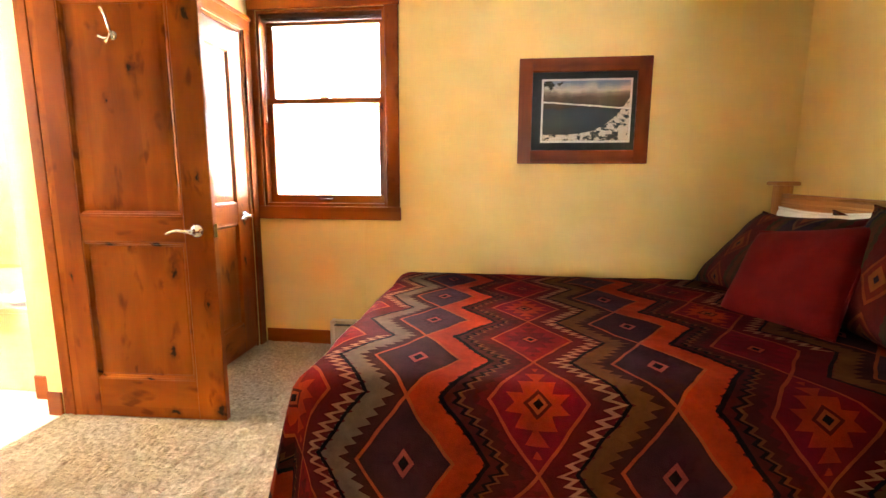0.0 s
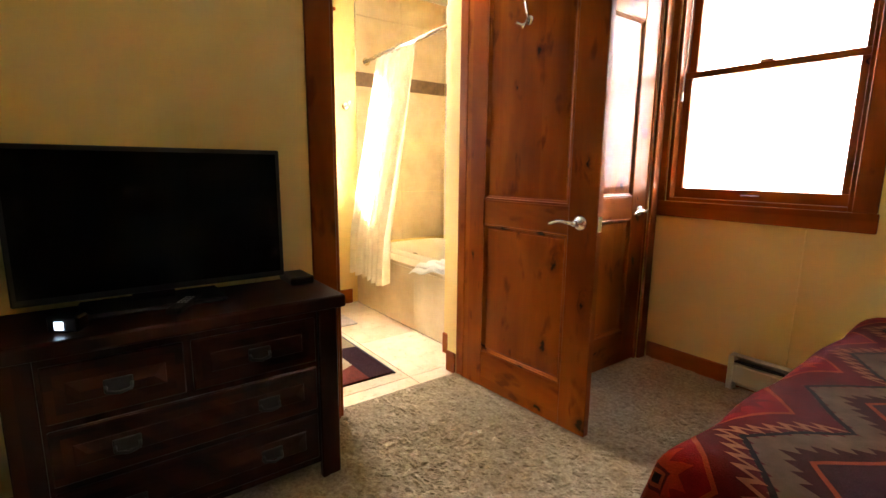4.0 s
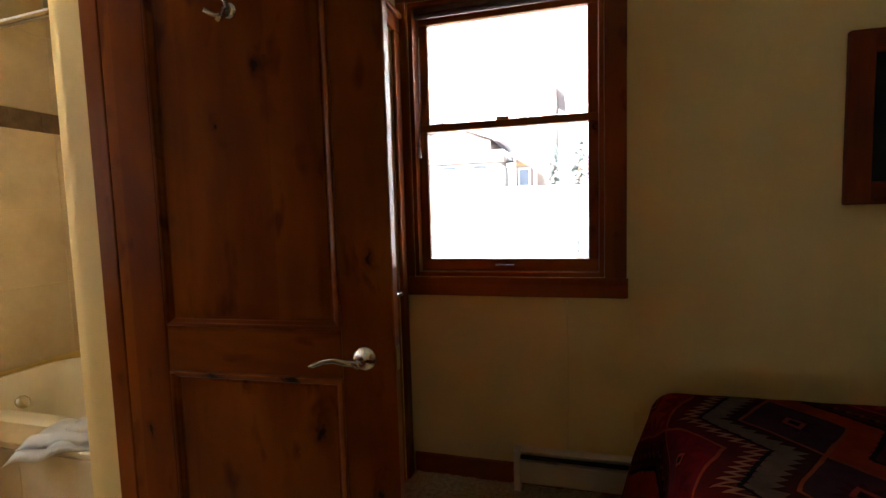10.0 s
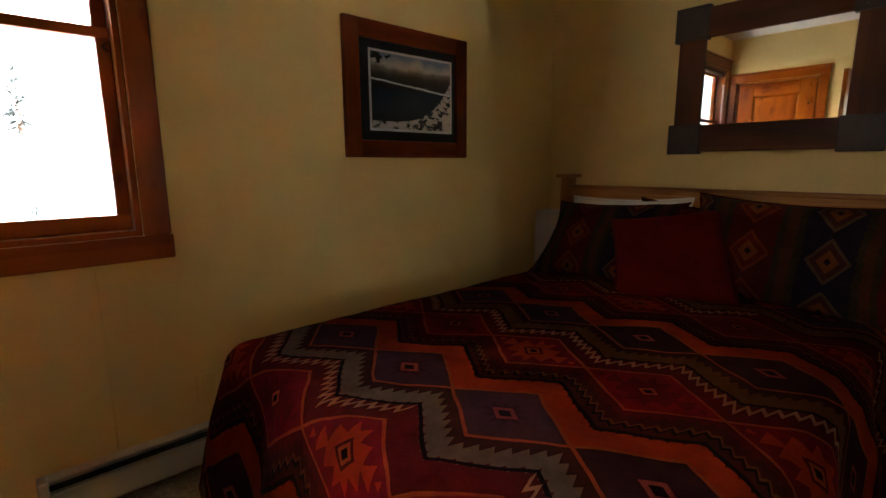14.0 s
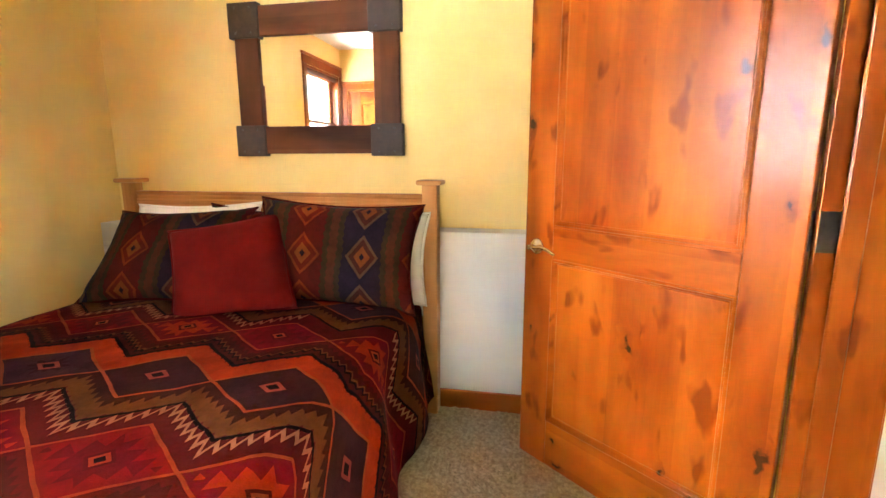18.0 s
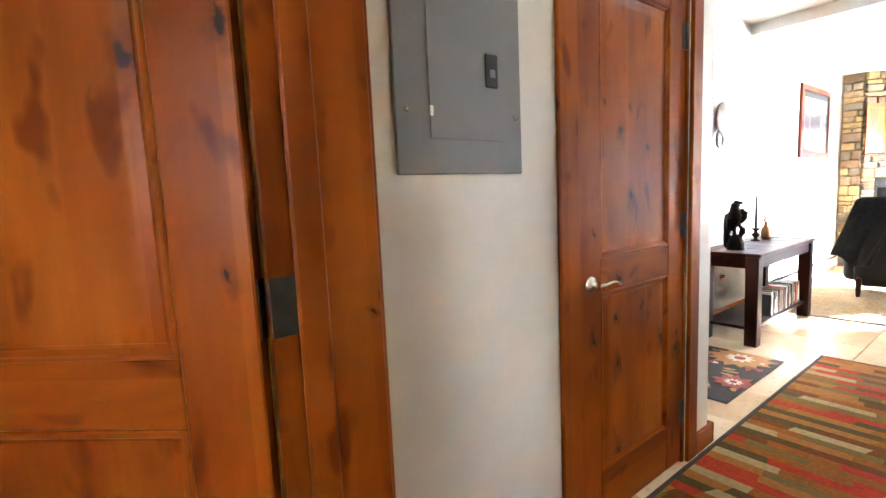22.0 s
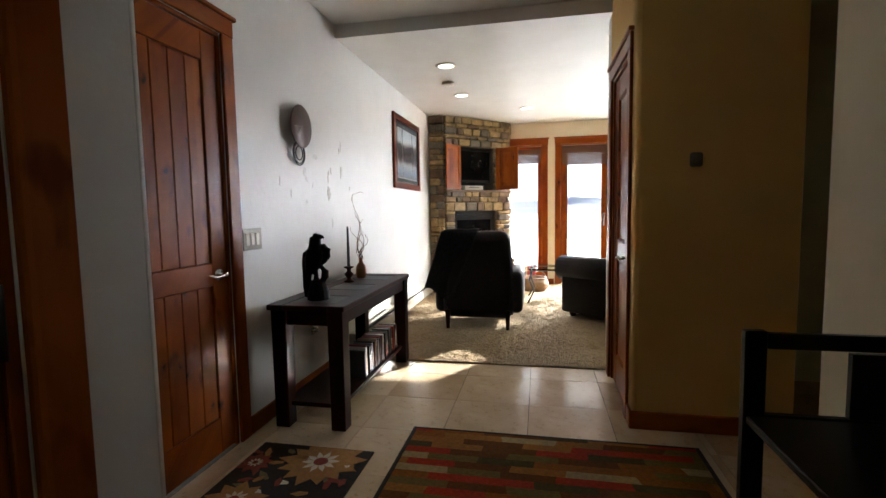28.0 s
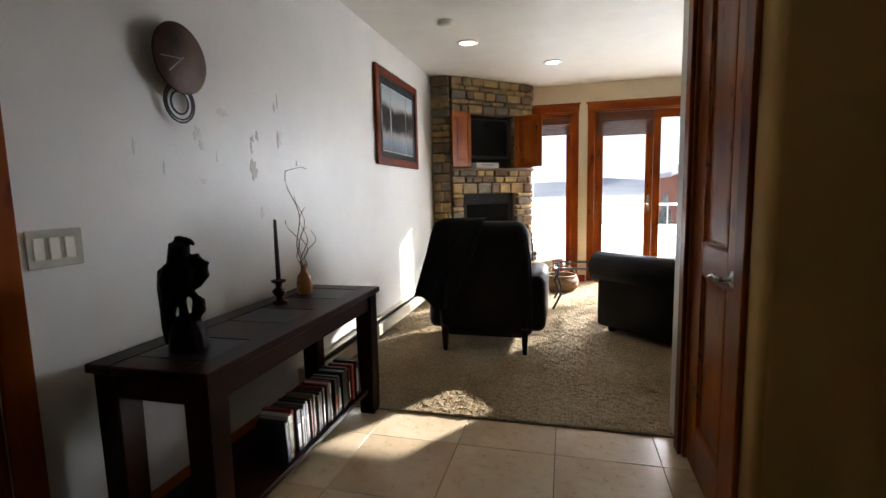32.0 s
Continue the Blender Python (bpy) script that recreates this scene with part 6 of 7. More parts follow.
# wall clock
pewter = mottled("dull_pewter", (0.10, 0.095, 0.09), (0.16, 0.15, 0.14), 40, 0.4, 0.8, 150, 0.05)
copper = mottled("aged_copper", (0.016, 0.009, 0.007), (0.060, 0.026, 0.016), 10, 0.42, 0.6, 60, 0.2)
ck = thing("wall_clock", "round aged copper wall clock with looped wire pendulum", "clock", pose(XF - 0.001, -4.705, 1.757, 0, -90))
part("disc", lathe([(0.02, 0), (0.02, 0.038), (0.135, 0.039), (0.137, 0.043), (0.132, 0.047), (0.0, 0.047)], 36, cap=False), copper, ck, "", True)
for ang, ln in ((96, 0.108), (131, 0.092)):
    hd = part("clock_hand", box(-0.012, ln, -0.0022, 0.0022, 0.0485, 0.050, 0.0005), pewter, ck, "thin silvery clock hand")
    hd.matrix_basis = pose(0, 0, 0, 0, 0, ang)
for r in (0.077, 0.066, 0.044):
    part("pendulum_loop", tube([(-0.168 + r * math.cos(a), r * math.sin(a), 0.02) for a in [2 * math.pi * k / 24 for k in range(25)]], 0.0042, 6), bronze, ck)

# scuffs and patched plaster on the foyer wall
scuff_mat = mottled("scuffed_plaster", (0.36, 0.34, 0.30), (0.46, 0.43, 0.37), 25, 0.6, 0, 60, 0.2)
faint_scuff = mottled("rubbed_plaster", (0.50, 0.485, 0.45), (0.62, 0.605, 0.57), 30, 0.5, 0, 60, 0.2)
for y, z, ry, rz in ((-5.174, 1.337, 0.040, 0.062), (-5.216, 1.517, 0.013, 0.030), (-5.18, 1.50, 0.010, 0.022), (-5.381, 1.683, 0.010, 0.028), (-5.40, 1.52, 0.008, 0.05),
                     (-5.221, 1.131, 0.016, 0.035), (-4.62, 1.331, 0.005, 0.032), (-4.917, 1.388, 0.004, 0.022), (-5.411, 1.722, 0.005, 0.045), (-5.167, 1.466, 0.008, 0.05),
                     (-4.492, 1.40, 0.006, 0.03), (-5.427, 1.533, 0.016, 0.04), (-4.975, 1.593, 0.035, 0.02), (-4.81, 1.478, 0.022, 0.035), (-4.83, 1.43, 0.016, 0.022), (-5.574, 1.394, 0.010, 0.018), (-4.66, 1.62, 0.04, 0.016), (-4.83, 1.281, 0.02, 0.014)):
    bm = bmesh.new()
    ring = []
    for k in range(28):
        a = 2 * math.pi * k / 28
        q = 0.8 + 0.75 * noise.noise((math.cos(a) * 1.6 + y * 9, math.sin(a) * 1.6, z * 7))
        ring.append((y + ry * q * math.cos(a), z + rz * q * math.sin(a)))
    front = [bm.verts.new((XF - 0.0016, p, q)) for p, q in ring]
    back = [bm.verts.new((XF + 0.001, p, q)) for p, q in ring]
    bm.faces.new(front)
    for k in range(28):
        bm.faces.new((front[k], front[(k + 1) % 28], back[(k + 1) % 28], back[k]))
    bmesh.ops.recalc_face_normals(bm, faces=bm.faces)
    tagged(part("plaster_patch", bm, scuff_mat if rz > 0.055 or y < -5.1 and ry < 0.015 else faint_scuff), "small grey scuffed patch in the white plaster", "wall patch", "scuffs on the wall", "structure")

sw = thing("light_switch", "tan triple switch plate with white rockers", "switch")
stone_pl = mottled("tan_stone_plate", (0.34, 0.31, 0.24), (0.44, 0.41, 0.33), 14, 0.5, 0, 60, 0.1)
cream_pl = mottled("cream_plastic", (0.66, 0.63, 0.53), (0.72, 0.69, 0.59), 20, 0.4, 0, 80, 0.02)
part("plate", box(XF - 0.007, XF - 0.0005, -4.262, -4.092, 1.005, 1.122, 0.003), stone_pl, sw, "tan plate")
for k in range(3):
    yy = -4.235 + 0.046 * k
    part("rocker", box(XF - 0.0105, XF - 0.0072, yy, yy + 0.033, 1.03, 1.098, 0.003), cream_pl, sw)
ot = thing("outlet", "round dark outlet cover under the console table", "outlet", pose(XF - 0.0005, -4.84, 0.39, 0, -90))
part("plate", lathe([(0.035, 0), (0.034, 0.006), (0.02, 0.02), (0.018, 0.03)], 16), nickel, ot)

ochre_pl = mottled("brown_plastic", (0.075, 0.055, 0.035), (0.11, 0.08, 0.05), 20, 0.45, 0, 150, 0.05)
th = thing("thermostat", "small brown wall thermostat with a round dial", "thermostat", pose(0.24, YP + 0.0005, 1.44))
part("base", box(-0.030, 0.030, 0.0, 0.014, -0.036, 0.036, 0.012, seg=3), ochre_pl, th, "", True)
part("dial", lathe([(0.024, 0.0), (0.023, 0.012), (0.018, 0.016), (0.0, 0.017)], 24, cap=False), ochre_pl, th, "", True).matrix_basis = pose(0, 0.0142, 0, -90)

# folding bookcase
bc = thing("folding_bookcase", "black folding wooden bookcase with slatted arms and shelves", "bookcase")
black_wood = wood("black_stained_wood", (0.0025, 0.0018, 0.0016), (0.006, 0.0042, 0.0035), (0.011, 0.0075, 0.006), axis="y", knots=False, rough=0.3)
CX0, CX1, CY0, CY1, CZ = 0.235, 0.575, -3.01, -2.20, 0.925
for y in (CY0, CY1 - 0.025):
    for x in (CX0, CX1 - 0.045):
        part("upright", box(x, x + 0.045, y, y + 0.025, 0, CZ, 0.003), black_wood, bc)
    for z in (0.09, 0.40, 0.70, CZ - 0.04):
        part("end_rail", box(CX0 + 0.045, CX1 - 0.045, y + 0.002, y + 0.023, z - (0.0 if z < 0.9 else 0.005), z + 0.035, 0.003), black_wood, bc)
    part("end_stile", box(CX0 + 0.05, CX0 + 0.13, y + 0.003, y + 0.022, 0.735, CZ - 0.045, 0.002), black_wood, bc)
for z in (0.10, 0.42, 0.715):
    part("shelf", box(CX0 + 0.01, CX1 - 0.004, CY0 + 0.026, CY1 - 0.026, z, z + 0.018, 0.003), black_wood, bc)
part("back_rail", box(CX0, CX0 + 0.022, CY0 + 0.026, CY1 - 0.026, CZ - 0.045, CZ - 0.002, 0.003), black_wood, bc)
part("back_rail", box(CX0, CX0 + 0.018, CY0 + 0.026, CY1 - 0.026, 0.52, 0.56, 0.003), black_wood, bc)
rng = random.Random(21)
for z in (0.4385, 0.1185):
    y = CY0 + 0.05
    while y < CY1 - 0.32:
        w = rng.uniform(0.018, 0.04)
        h_ = rng.uniform(0.19, 0.245)
        bk = thing("book", "upright book on the folding bookcase shelf", "book", pose(CX0 + 0.03, y, z), group="books on the bookcase")
        cov = rng.choice(case_mats)
        part("cover", box(0, 0.17, 0, w, 0, h_, 0.002), cov, bk)
        part("spine_band", box(0.1702, 0.1712, w * 0.1, w * 0.9, h_ * 0.6, h_ * 0.8), rng.choice(case_mats), bk)
        y += w + 0.002
bs = thing("lidded_basket", "small brown lidded basket on the bookcase top", "basket", pose(0.42, -2.55, 0.734))
wick = mottled("brown_wicker", (0.014, 0.0065, 0.004), (0.036, 0.017, 0.009), 40, 0.7, 0, 70, 0.8, stretch=(1, 1, 4))
part("body", box(-0.075, 0.075, -0.08, 0.08, 0, 0.055, 0.018, seg=2), wick, bs)
part("lid", lathe([(0.085, 0.0555), (0.082, 0.064), (0.045, 0.078), (0.012, 0.086)], 20), wick, bs, "", True)
part("knob", lathe([(0.008, 0.086), (0.012, 0.098), (0.004, 0.106)], 10), wick, bs)

# shelf with hooks, and mirror over it
hs = thing("hook_shelf", "dark wooden wall shelf with iron coat hooks", "shelf")
part("board", box(XH + 0.001, XH + 0.17, -2.80, -2.06, 1.492, 1.512, 0.003), dark_wood, hs)
part("back_board", box(XH + 0.001, XH + 0.02, -2.95, -1.98, 1.38, 1.49, 0.003), dark_wood, hs)
for k in range(5):
    yy = -2.90 + 0.21 * k
    hk2 = part("coat_hook", box(XH + 0.0205, XH + 0.026, yy - 0.012, yy + 0.012, 1.40, 1.47, 0.002), bronze, hs, "black iron coat hook")
    part("prong", tube([(XH + 0.024, yy, 1.455), (XH + 0.06, yy, 1.445), (XH + 0.085, yy, 1.46), (XH + 0.088, yy, 1.478)], 0.006, 8), bronze, hk2)
    part("prong", tube([(XH + 0.024, yy, 1.415), (XH + 0.05, yy, 1.385), (XH + 0.07, yy, 1.385), (XH + 0.078, yy, 1.405)], 0.006, 8), bronze, hk2)
kr_ = thing("key_ring", "key fob with a steel ring hanging from a hook", "key ring", pose(XH + 0.072, -2.69, 1.392))
part("fob", box(-0.003, 0.003, -0.012, 0.012, -0.06, -0.002, 0.001), black_plastic, kr_)
part("ring", tube([(0, 0.018 * math.sin(a), -0.078 + 0.018 * math.cos(a)) for a in [2 * math.pi * k / 16 for k in range(17)]], 0.0018, 6), nickel, kr_)
cardt = thing("key_card", "white and blue card hanging from a coat hook", "card", pose(XH + 0.072, -2.90, 1.392))
part("card", box(-0.0015, 0.0015, -0.027, 0.027, -0.10, -0.005), white_cloth, cardt)
part("stripe", box(0.0016, 0.0022, -0.027, 0.027, -0.045, -0.008), case_mats[3], cardt)
part("photo_block", box(0.0016, 0.0022, -0.015, 0.012, -0.09, -0.06), case_mats[4], cardt)
hm = thing("hall_mirror", "dark wood framed mirror standing over the hook shelf", "mirror")
for z0, z1 in ((1.5125, 1.575), (2.12, 2.185)):
    part("frame_rail", box(XH + 0.002, XH + 0.03, -2.90, -2.02, z0, z1, 0.004), dark_wood, hm)
for y0, y1 in ((-2.94, -2.875), (-2.045, -1.98)):
    part("frame_stile", box(XH + 0.0015, XH + 0.032, y0, y1, 1.5125, 2.185, 0.004), dark_wood_z, hm)
part("glass", box(XH + 0.004, XH + 0.014, -2.876, -2.044, 1.574, 2.121), mirror_glass, hm)

# recessed ceiling lights
lamp_glow, lt, lb = material("warm_lamp_glow")
lb.inputs["Emission Color"].default_value, lb.inputs["Emission Strength"].default_value = (1.0, 0.93, 0.80, 1), 3.0
for x, y, z in ((1.87, -6.27, LIV_CEIL), (1.91, -7.42, LIV_CEIL), (1.19, -8.33, LIV_CEIL), (0.95, -1.75, HALL_CEIL), (0.95, -3.45, HALL_CEIL)):
    rl = thing("recessed_light", "white recessed ceiling downlight, switched on", "light", pose(x, y, z), group="recessed ceiling lights")
    part("trim_ring", lathe([(0.065, -0.0005), (0.10, -0.0005), (0.10, -0.006), (0.07, -0.012), (0.065, -0.0005)], 24, cap=False), plain_white, rl, "", True)
    part("lens", lathe([(0.066, -0.004), (0.04, -0.007), (0.0, -0.008)], 24, cap=False), lamp_glow, rl, "glowing frosted lens", True)
sd = thing("smoke_detector", "round white ceiling smoke detector", "detector", pose(1.96, -6.85, LIV_CEIL))
part("body", lathe([(0.065, -0.0005), (0.065, -0.02), (0.05, -0.032), (0.0, -0.034)], 24, cap=False), plain_white, sd, "", True)

# ---- living room ----
sunset, st_, sb = material("sunset_triptych_print")
stc = st_.nodes.new("ShaderNodeTexCoord")
ssp = st_.nodes.new("ShaderNodeSeparateXYZ")
st_.links.new(stc.outputs["Generated"], ssp.inputs[0])
sn = noise_node(st_, 2.2, 5, 0.65, stretch=(3.5, 3.5, 0.9), coords="Object")
sn2 = noise_node(st_, 1.7, 4, 0.6, stretch=(2.6, 2.6, 1.2), coords="Object")
sky_r = ramp(st_, ssp.outputs[2], [(0.0, (0.10, 0.13, 0.16)), (0.16, (0.26, 0.34, 0.42)), (0.30, (0.50, 0.48, 0.44)), (0.62, (0.56, 0.52, 0.46)), (0.86, (0.44, 0.48, 0.52)), (1.0, (0.30, 0.33, 0.36))]).outputs["Color"]
belt = num(st_, "SUBTRACT", 1.0, num(st_, "MULTIPLY", num(st_, "ABSOLUTE", num(st_, "SUBTRACT", ssp.outputs[2], 0.52)), 2.6))
warm = ramp(st_, num(st_, "MULTIPLY", sn2.outputs["Fac"], belt), [(0.26, (0, 0, 0)), (0.42, (0.9, 0.9, 0.9))]).outputs["Color"]
sky_r = mix(st_, warm, sky_r, (0.30, 0.13, 0.05))
wood_d = ramp(st_, num(st_, "MULTIPLY", sn.outputs["Fac"], belt), [(0.17, (0, 0, 0)), (0.33, (1, 1, 1))]).outputs["Color"]
sky_r = mix(st_, wood_d, sky_r, (0.035, 0.03, 0.032))
st_.links.new(sky_r, sb.inputs["Base Color"])
sb.inputs["Roughness"].default_value = 0.3
framed("framed_triptych", "three-panel landscape print in a cherry wood frame", pose(XF - 0.0005, -7.33, 1.866, 0, 0, -90) , 1.10, 0.815, 0.07,
       [("print", (-0.40, -0.215, -0.28, 0.26), sunset, 0.008), ("print", (-0.19, 0.19, -0.28, 0.26), sunset, 0.008), ("print", (0.215, 0.40, -0.28, 0.26), sunset, 0.008)], mat_board, deep_cherry_x, deep_cherry_z)

# corner fireplace
FA, FB, FC = Vector((XF, -8.45)), Vector((2.335, -8.50)), Vector((1.49, -9.35))
stone_mats = []
for n, c in (("gold", (0.34, 0.23, 0.10)), ("tan", (0.28, 0.20, 0.11)), ("brown", (0.17, 0.11, 0.065)), ("grey", (0.165, 0.135, 0.10)), ("umber", (0.11, 0.075, 0.05))):
    stone_mats.append(mottled("ledge_stone_" + n, tuple(v * 0.6 for v in c), tuple(v * 1.25 for v in c), 12, 0.85, 0, 40, 0.6, bump_distance=0.01))
fp = thing("fireplace", "corner fireplace faced with gold and grey ledge stone", "fireplace", kind="structure")
BCd = (FC - FB).normalized()
BCn = Vector((-BCd.y, BCd.x)) if (-BCd.y * -1 + BCd.x * 1) > 0 else Vector((BCd.y, -BCd.x))
BCL = (FC - FB).length
NICHE, FIREBOX = (0.24, 0.90, 1.50, 2.13), (0.16, 0.94, 0.42, 1.19)


def on_face(s, z, off):
    p = FB + BCd * s + BCn * off
    return Vector((p.x, p.y, z))


M_BC = Matrix(((BCd.x, -BCn.x, 0, FB.x), (BCd.y, -BCn.y, 0, FB.y), (0, 0, 1, 0), (0, 0, 0, 1)))
# body behind the stones: local x along the face, local y into the chimney
core = part("core", bmesh.new(), grout, fp)
bm = bmesh.new()
for s0, s1, z0, z1 in ((0, NICHE[0], FIREBOX[3], LIV_CEIL), (NICHE[1], BCL, FIREBOX[3], LIV_CEIL), (NICHE[0], NICHE[1], FIREBOX[3], NICHE[2]), (NICHE[0], NICHE[1], NICHE[3], LIV_CEIL),
                       (0, FIREBOX[0], 0, FIREBOX[3]), (FIREBOX[1], BCL, 0, FIREBOX[3]), (FIREBOX[0], FIREBOX[1], 0, FIREBOX[2])):
    box(s0, s1, 0.035, 0.30, z0, z1, bm=bm)
for v in bm.verts:
    v.co = M_BC @ v.co
bm.to_mesh(core.data)
bm.free()
part("side_core", box(FB.x + 0.01, FA.x - 0.001, FB.y - 0.4, FB.y - 0.03, 0, LIV_CEIL), grout, fp)
fire_black = mottled("black_firebox_metal", (0.008, 0.008, 0.008), (0.016, 0.015, 0.015), 15, 0.35, 0.3, 60, 0.1)
fb = part("firebox", box(FIREBOX[0], FIREBOX[1], 0.06, 0.09, FIREBOX[2], FIREBOX[3]), fire_black, fp, "black fireplace insert with louvred grille")
fb.matrix_basis = M_BC
for z in (1.09, 1.11, 1.13, 1.15, 0.46, 0.48, 0.50):
    part("louvre", box(FIREBOX[0] + 0.03, FIREBOX[1] - 0.03, 0.045, 0.0595, z, z + 0.012, 0.002), fire_black, fb)
part("fire_glass", box(FIREBOX[0] + 0.08, FIREBOX[1] - 0.08, 0.05, 0.0595, 0.54, 1.06), screen, fb)
nb_ = part("niche_lining", bmesh.new(), dark_wood, fp)
bm = bmesh.new()
box(NICHE[0], NICHE[1], 0.301, 0.32, NICHE[2], NICHE[3], bm=bm)
for v in bm.verts:
    v.co = M_BC @ v.co
bm.to_mesh(nb_.data)
bm.free()
mant = part("mantel_ledge", box(-0.02, BCL + 0.01, -0.06, 0.034, NICHE[2] - 0.035, NICHE[2] - 0.004, 0.006), stone_mats[2], fp, "stone ledge under the television niche")
mant.matrix_basis = M_BC
rng = random.Random(77)


def stone(mw, u0, u1, z0, z1):
    d = rng.uniform(0.0, 0.022)
    bm = box(u0 + 0.004, u1 - 0.004, -0.012 - d, 0.034, z0 + 0.004, z1 - 0.004, min(0.012, (z1 - z0) * 0.2))
    for v in bm.verts:
        v.co += Vector((rng.uniform(-0.004, 0.004), rng.uniform(-0.004, 0.004) if v.co.y < 0 else 0, rng.uniform(-0.004, 0.004)))
    o = part("stone", bm, rng.choice(stone_mats[:4] + [stone_mats[0]]), fp)
    o.matrix_basis = mw


def courses(mw, u0, u1, holes):
    z = 0.0
    while z < LIV_CEIL - 0.02:
        hgt = rng.choice((0.055, 0.075, 0.10, 0.13))
        z1 = min(z + hgt, LIV_CEIL - 0.002)
        for _a, _b, c0, c1 in holes:
            for edge in (c0, c1):
                if z + 0.02 < edge < z1 + 0.03:
                    z1 = edge
        u = u0
        while u < u1 - 0.02:
            nu = min(u + rng.uniform(0.09, 0.24), u1)
            if u1 - nu < 0.05:
                nu = u1
            spans = [(u, nu)]
            for a, b, c0, c1 in holes:
                if z1 > c0 + 0.005 and z < c1 - 0.005:
                    cut = []
                    for p, q in spans:
                        if q <= a or p >= b:
                            cut.append((p, q))
                        else:
                            if a - p > 0.025:
                                cut.append((p, a))
                            if q - b > 0.025:
                                cut.append((b, q))
                    spans = cut
            for p, q in spans:
                stone(mw, p, q, z, z1)
            u = nu
        z = z1


courses(M_BC, 0.0, BCL, [NICHE, FIREBOX])
M_AB = Matrix(((-1, 0, 0, FA.x), (0, -1, 0, FB.y + 0.004), (0, 0, 1, 0), (0, 0, 0, 1)))
courses(M_AB, 0.004, FA.x - FB.x - 0.012, [])
M_CS = Matrix(((0, 1, 0, FC.x + 0.004), (-1, 0, 0, FC.y), (0, 0, 1, 0), (0, 0, 0, 1)))
part("end_core", box(FC.x + 0.035, FC.x + 0.25, YL + 0.001, FC.y - 0.02, 0, LIV_CEIL), grout, fp)
courses(M_CS, 0.0, FC.y - YL - 0.004, [])

# niche doors and television
for hx, az, wd in ((NICHE[0], 62, 0.33), (NICHE[1], 160, 0.36)):
    base = on_face(hx, 0, 0.045)
    nd = thing("niche_door", "open alder panel door of the television niche", "door", pose(base.x, base.y, NICHE[2] + 0.004, 0, 0, az), group="television niche doors")
    H = NICHE[3] - NICHE[2] - 0.008
    for a, b in ((0, 0.06), (wd - 0.06, wd)):
        part("stile", box(a, b, -0.01, 0.01, 0, H, 0.002), alder_z, nd)
    for a, b in ((0, 0.06), (H - 0.06, H)):
        part("rail", box(0.06, wd - 0.06, -0.0095, 0.0095, a, b, 0.002), alder_x, nd)
    part("panel", raised_panel(wd - 0.12, H - 0.12, 0.016), alder_z, nd).matrix_basis = pose(wd / 2, 0, H / 2)
tv2 = thing("television", "black television set inside the stone niche", "television")
o = part("housing", box(NICHE[0] + 0.02, NICHE[1] - 0.02, 0.06, 0.29, NICHE[2] + 0.11, NICHE[3] - 0.03, 0.01), black_plastic, tv2)
o.matrix_basis = M_BC
o = part("screen", box(NICHE[0] + 0.05, NICHE[1] - 0.05, 0.056, 0.0598, NICHE[2] + 0.15, NICHE[3] - 0.06), screen, tv2)
o.matrix_basis = M_BC
o = part("stand", box(NICHE[0] + 0.05, NICHE[1] - 0.05, 0.14, 0.28, NICHE[2] + 0.0005, NICHE[2] + 0.11, 0.004), black_plastic, tv2)
o.matrix_basis = M_BC
pl = thing("disc_player", "silver disc player under the television", "player")
o = part("case", box(NICHE[0] + 0.12, NICHE[0] + 0.46, 0.02, 0.13, NICHE[2] + 0.0005, NICHE[2] + 0.065, 0.004), plain_white, pl)
o.matrix_basis = M_BC
o = part("slot", box(NICHE[0] + 0.2, NICHE[0] + 0.38, 0.0185, 0.0198, NICHE[2] + 0.035, NICHE[2] + 0.042), black_plastic, pl)
o.matrix_basis = M_BC

# leather recliner seen from behind
leather = mottled("black_brown_leather", (0.004, 0.0028, 0.0027), (0.009, 0.0062, 0.0058), 8, 0.48, 0, 45, 0.25, spec=0.16)
throw_mat = mottled("charcoal_knit_throw", (0.012, 0.0125, 0.0145), (0.030, 0.031, 0.035), 40, 0.95, 0, 160, 0.7, spec=0.1)


def cushion(x0, x1, y0, y1, z0, z1, r=0.05):
    return box(x0, x1, y0, y1, z0, z1, r, seg=4)


def shape(bm, fn):
    for v in bm.verts:
        v.co = Vector(fn(v.co.x, v.co.y, v.co.z))
    return bm


ch = thing("recliner", "black leather recliner with tapered wooden legs", "armchair", pose(1.63, -6.42, 0.008))


def rear(z):
    """How far back the recliner's rear face lies at height z."""
    return 0.12 * max(0.0, z - 0.2) ** 1.2 - 0.06


part("back", shape(cushion(-0.365, 0.365, -0.24, 0.0, 0.11, 0.985, 0.10), lambda x, y, z: (x * (1 - 0.11 * max(0, z - 0.55) / 0.43), y + rear(z) - 0.012 * math.cos(x * 4.5) * (1 - abs(z - 0.6)) + 0.012, z + 0.012 * math.cos(x * 4.6) * max(0, z - 0.8) / 0.18)), leather, ch, "", True)
part("back_welt", tube([(0.30, rear(0.17) + 0.004, 0.17), (0.352, rear(0.45) + 0.004, 0.45), (0.343, rear(0.72), 0.72), (0.315, rear(0.90) - 0.01, 0.90)], 0.007, 6), leather, ch)
part("back_welt", tube([(-0.30, rear(0.17) + 0.004, 0.17), (-0.352, rear(0.45) + 0.004, 0.45), (-0.343, rear(0.72), 0.72), (-0.315, rear(0.90) - 0.01, 0.90)], 0.007, 6), leather, ch)
part("seat", cushion(-0.30, 0.30, -0.85, -0.15, 0.22, 0.46, 0.07), leather, ch, "", True)
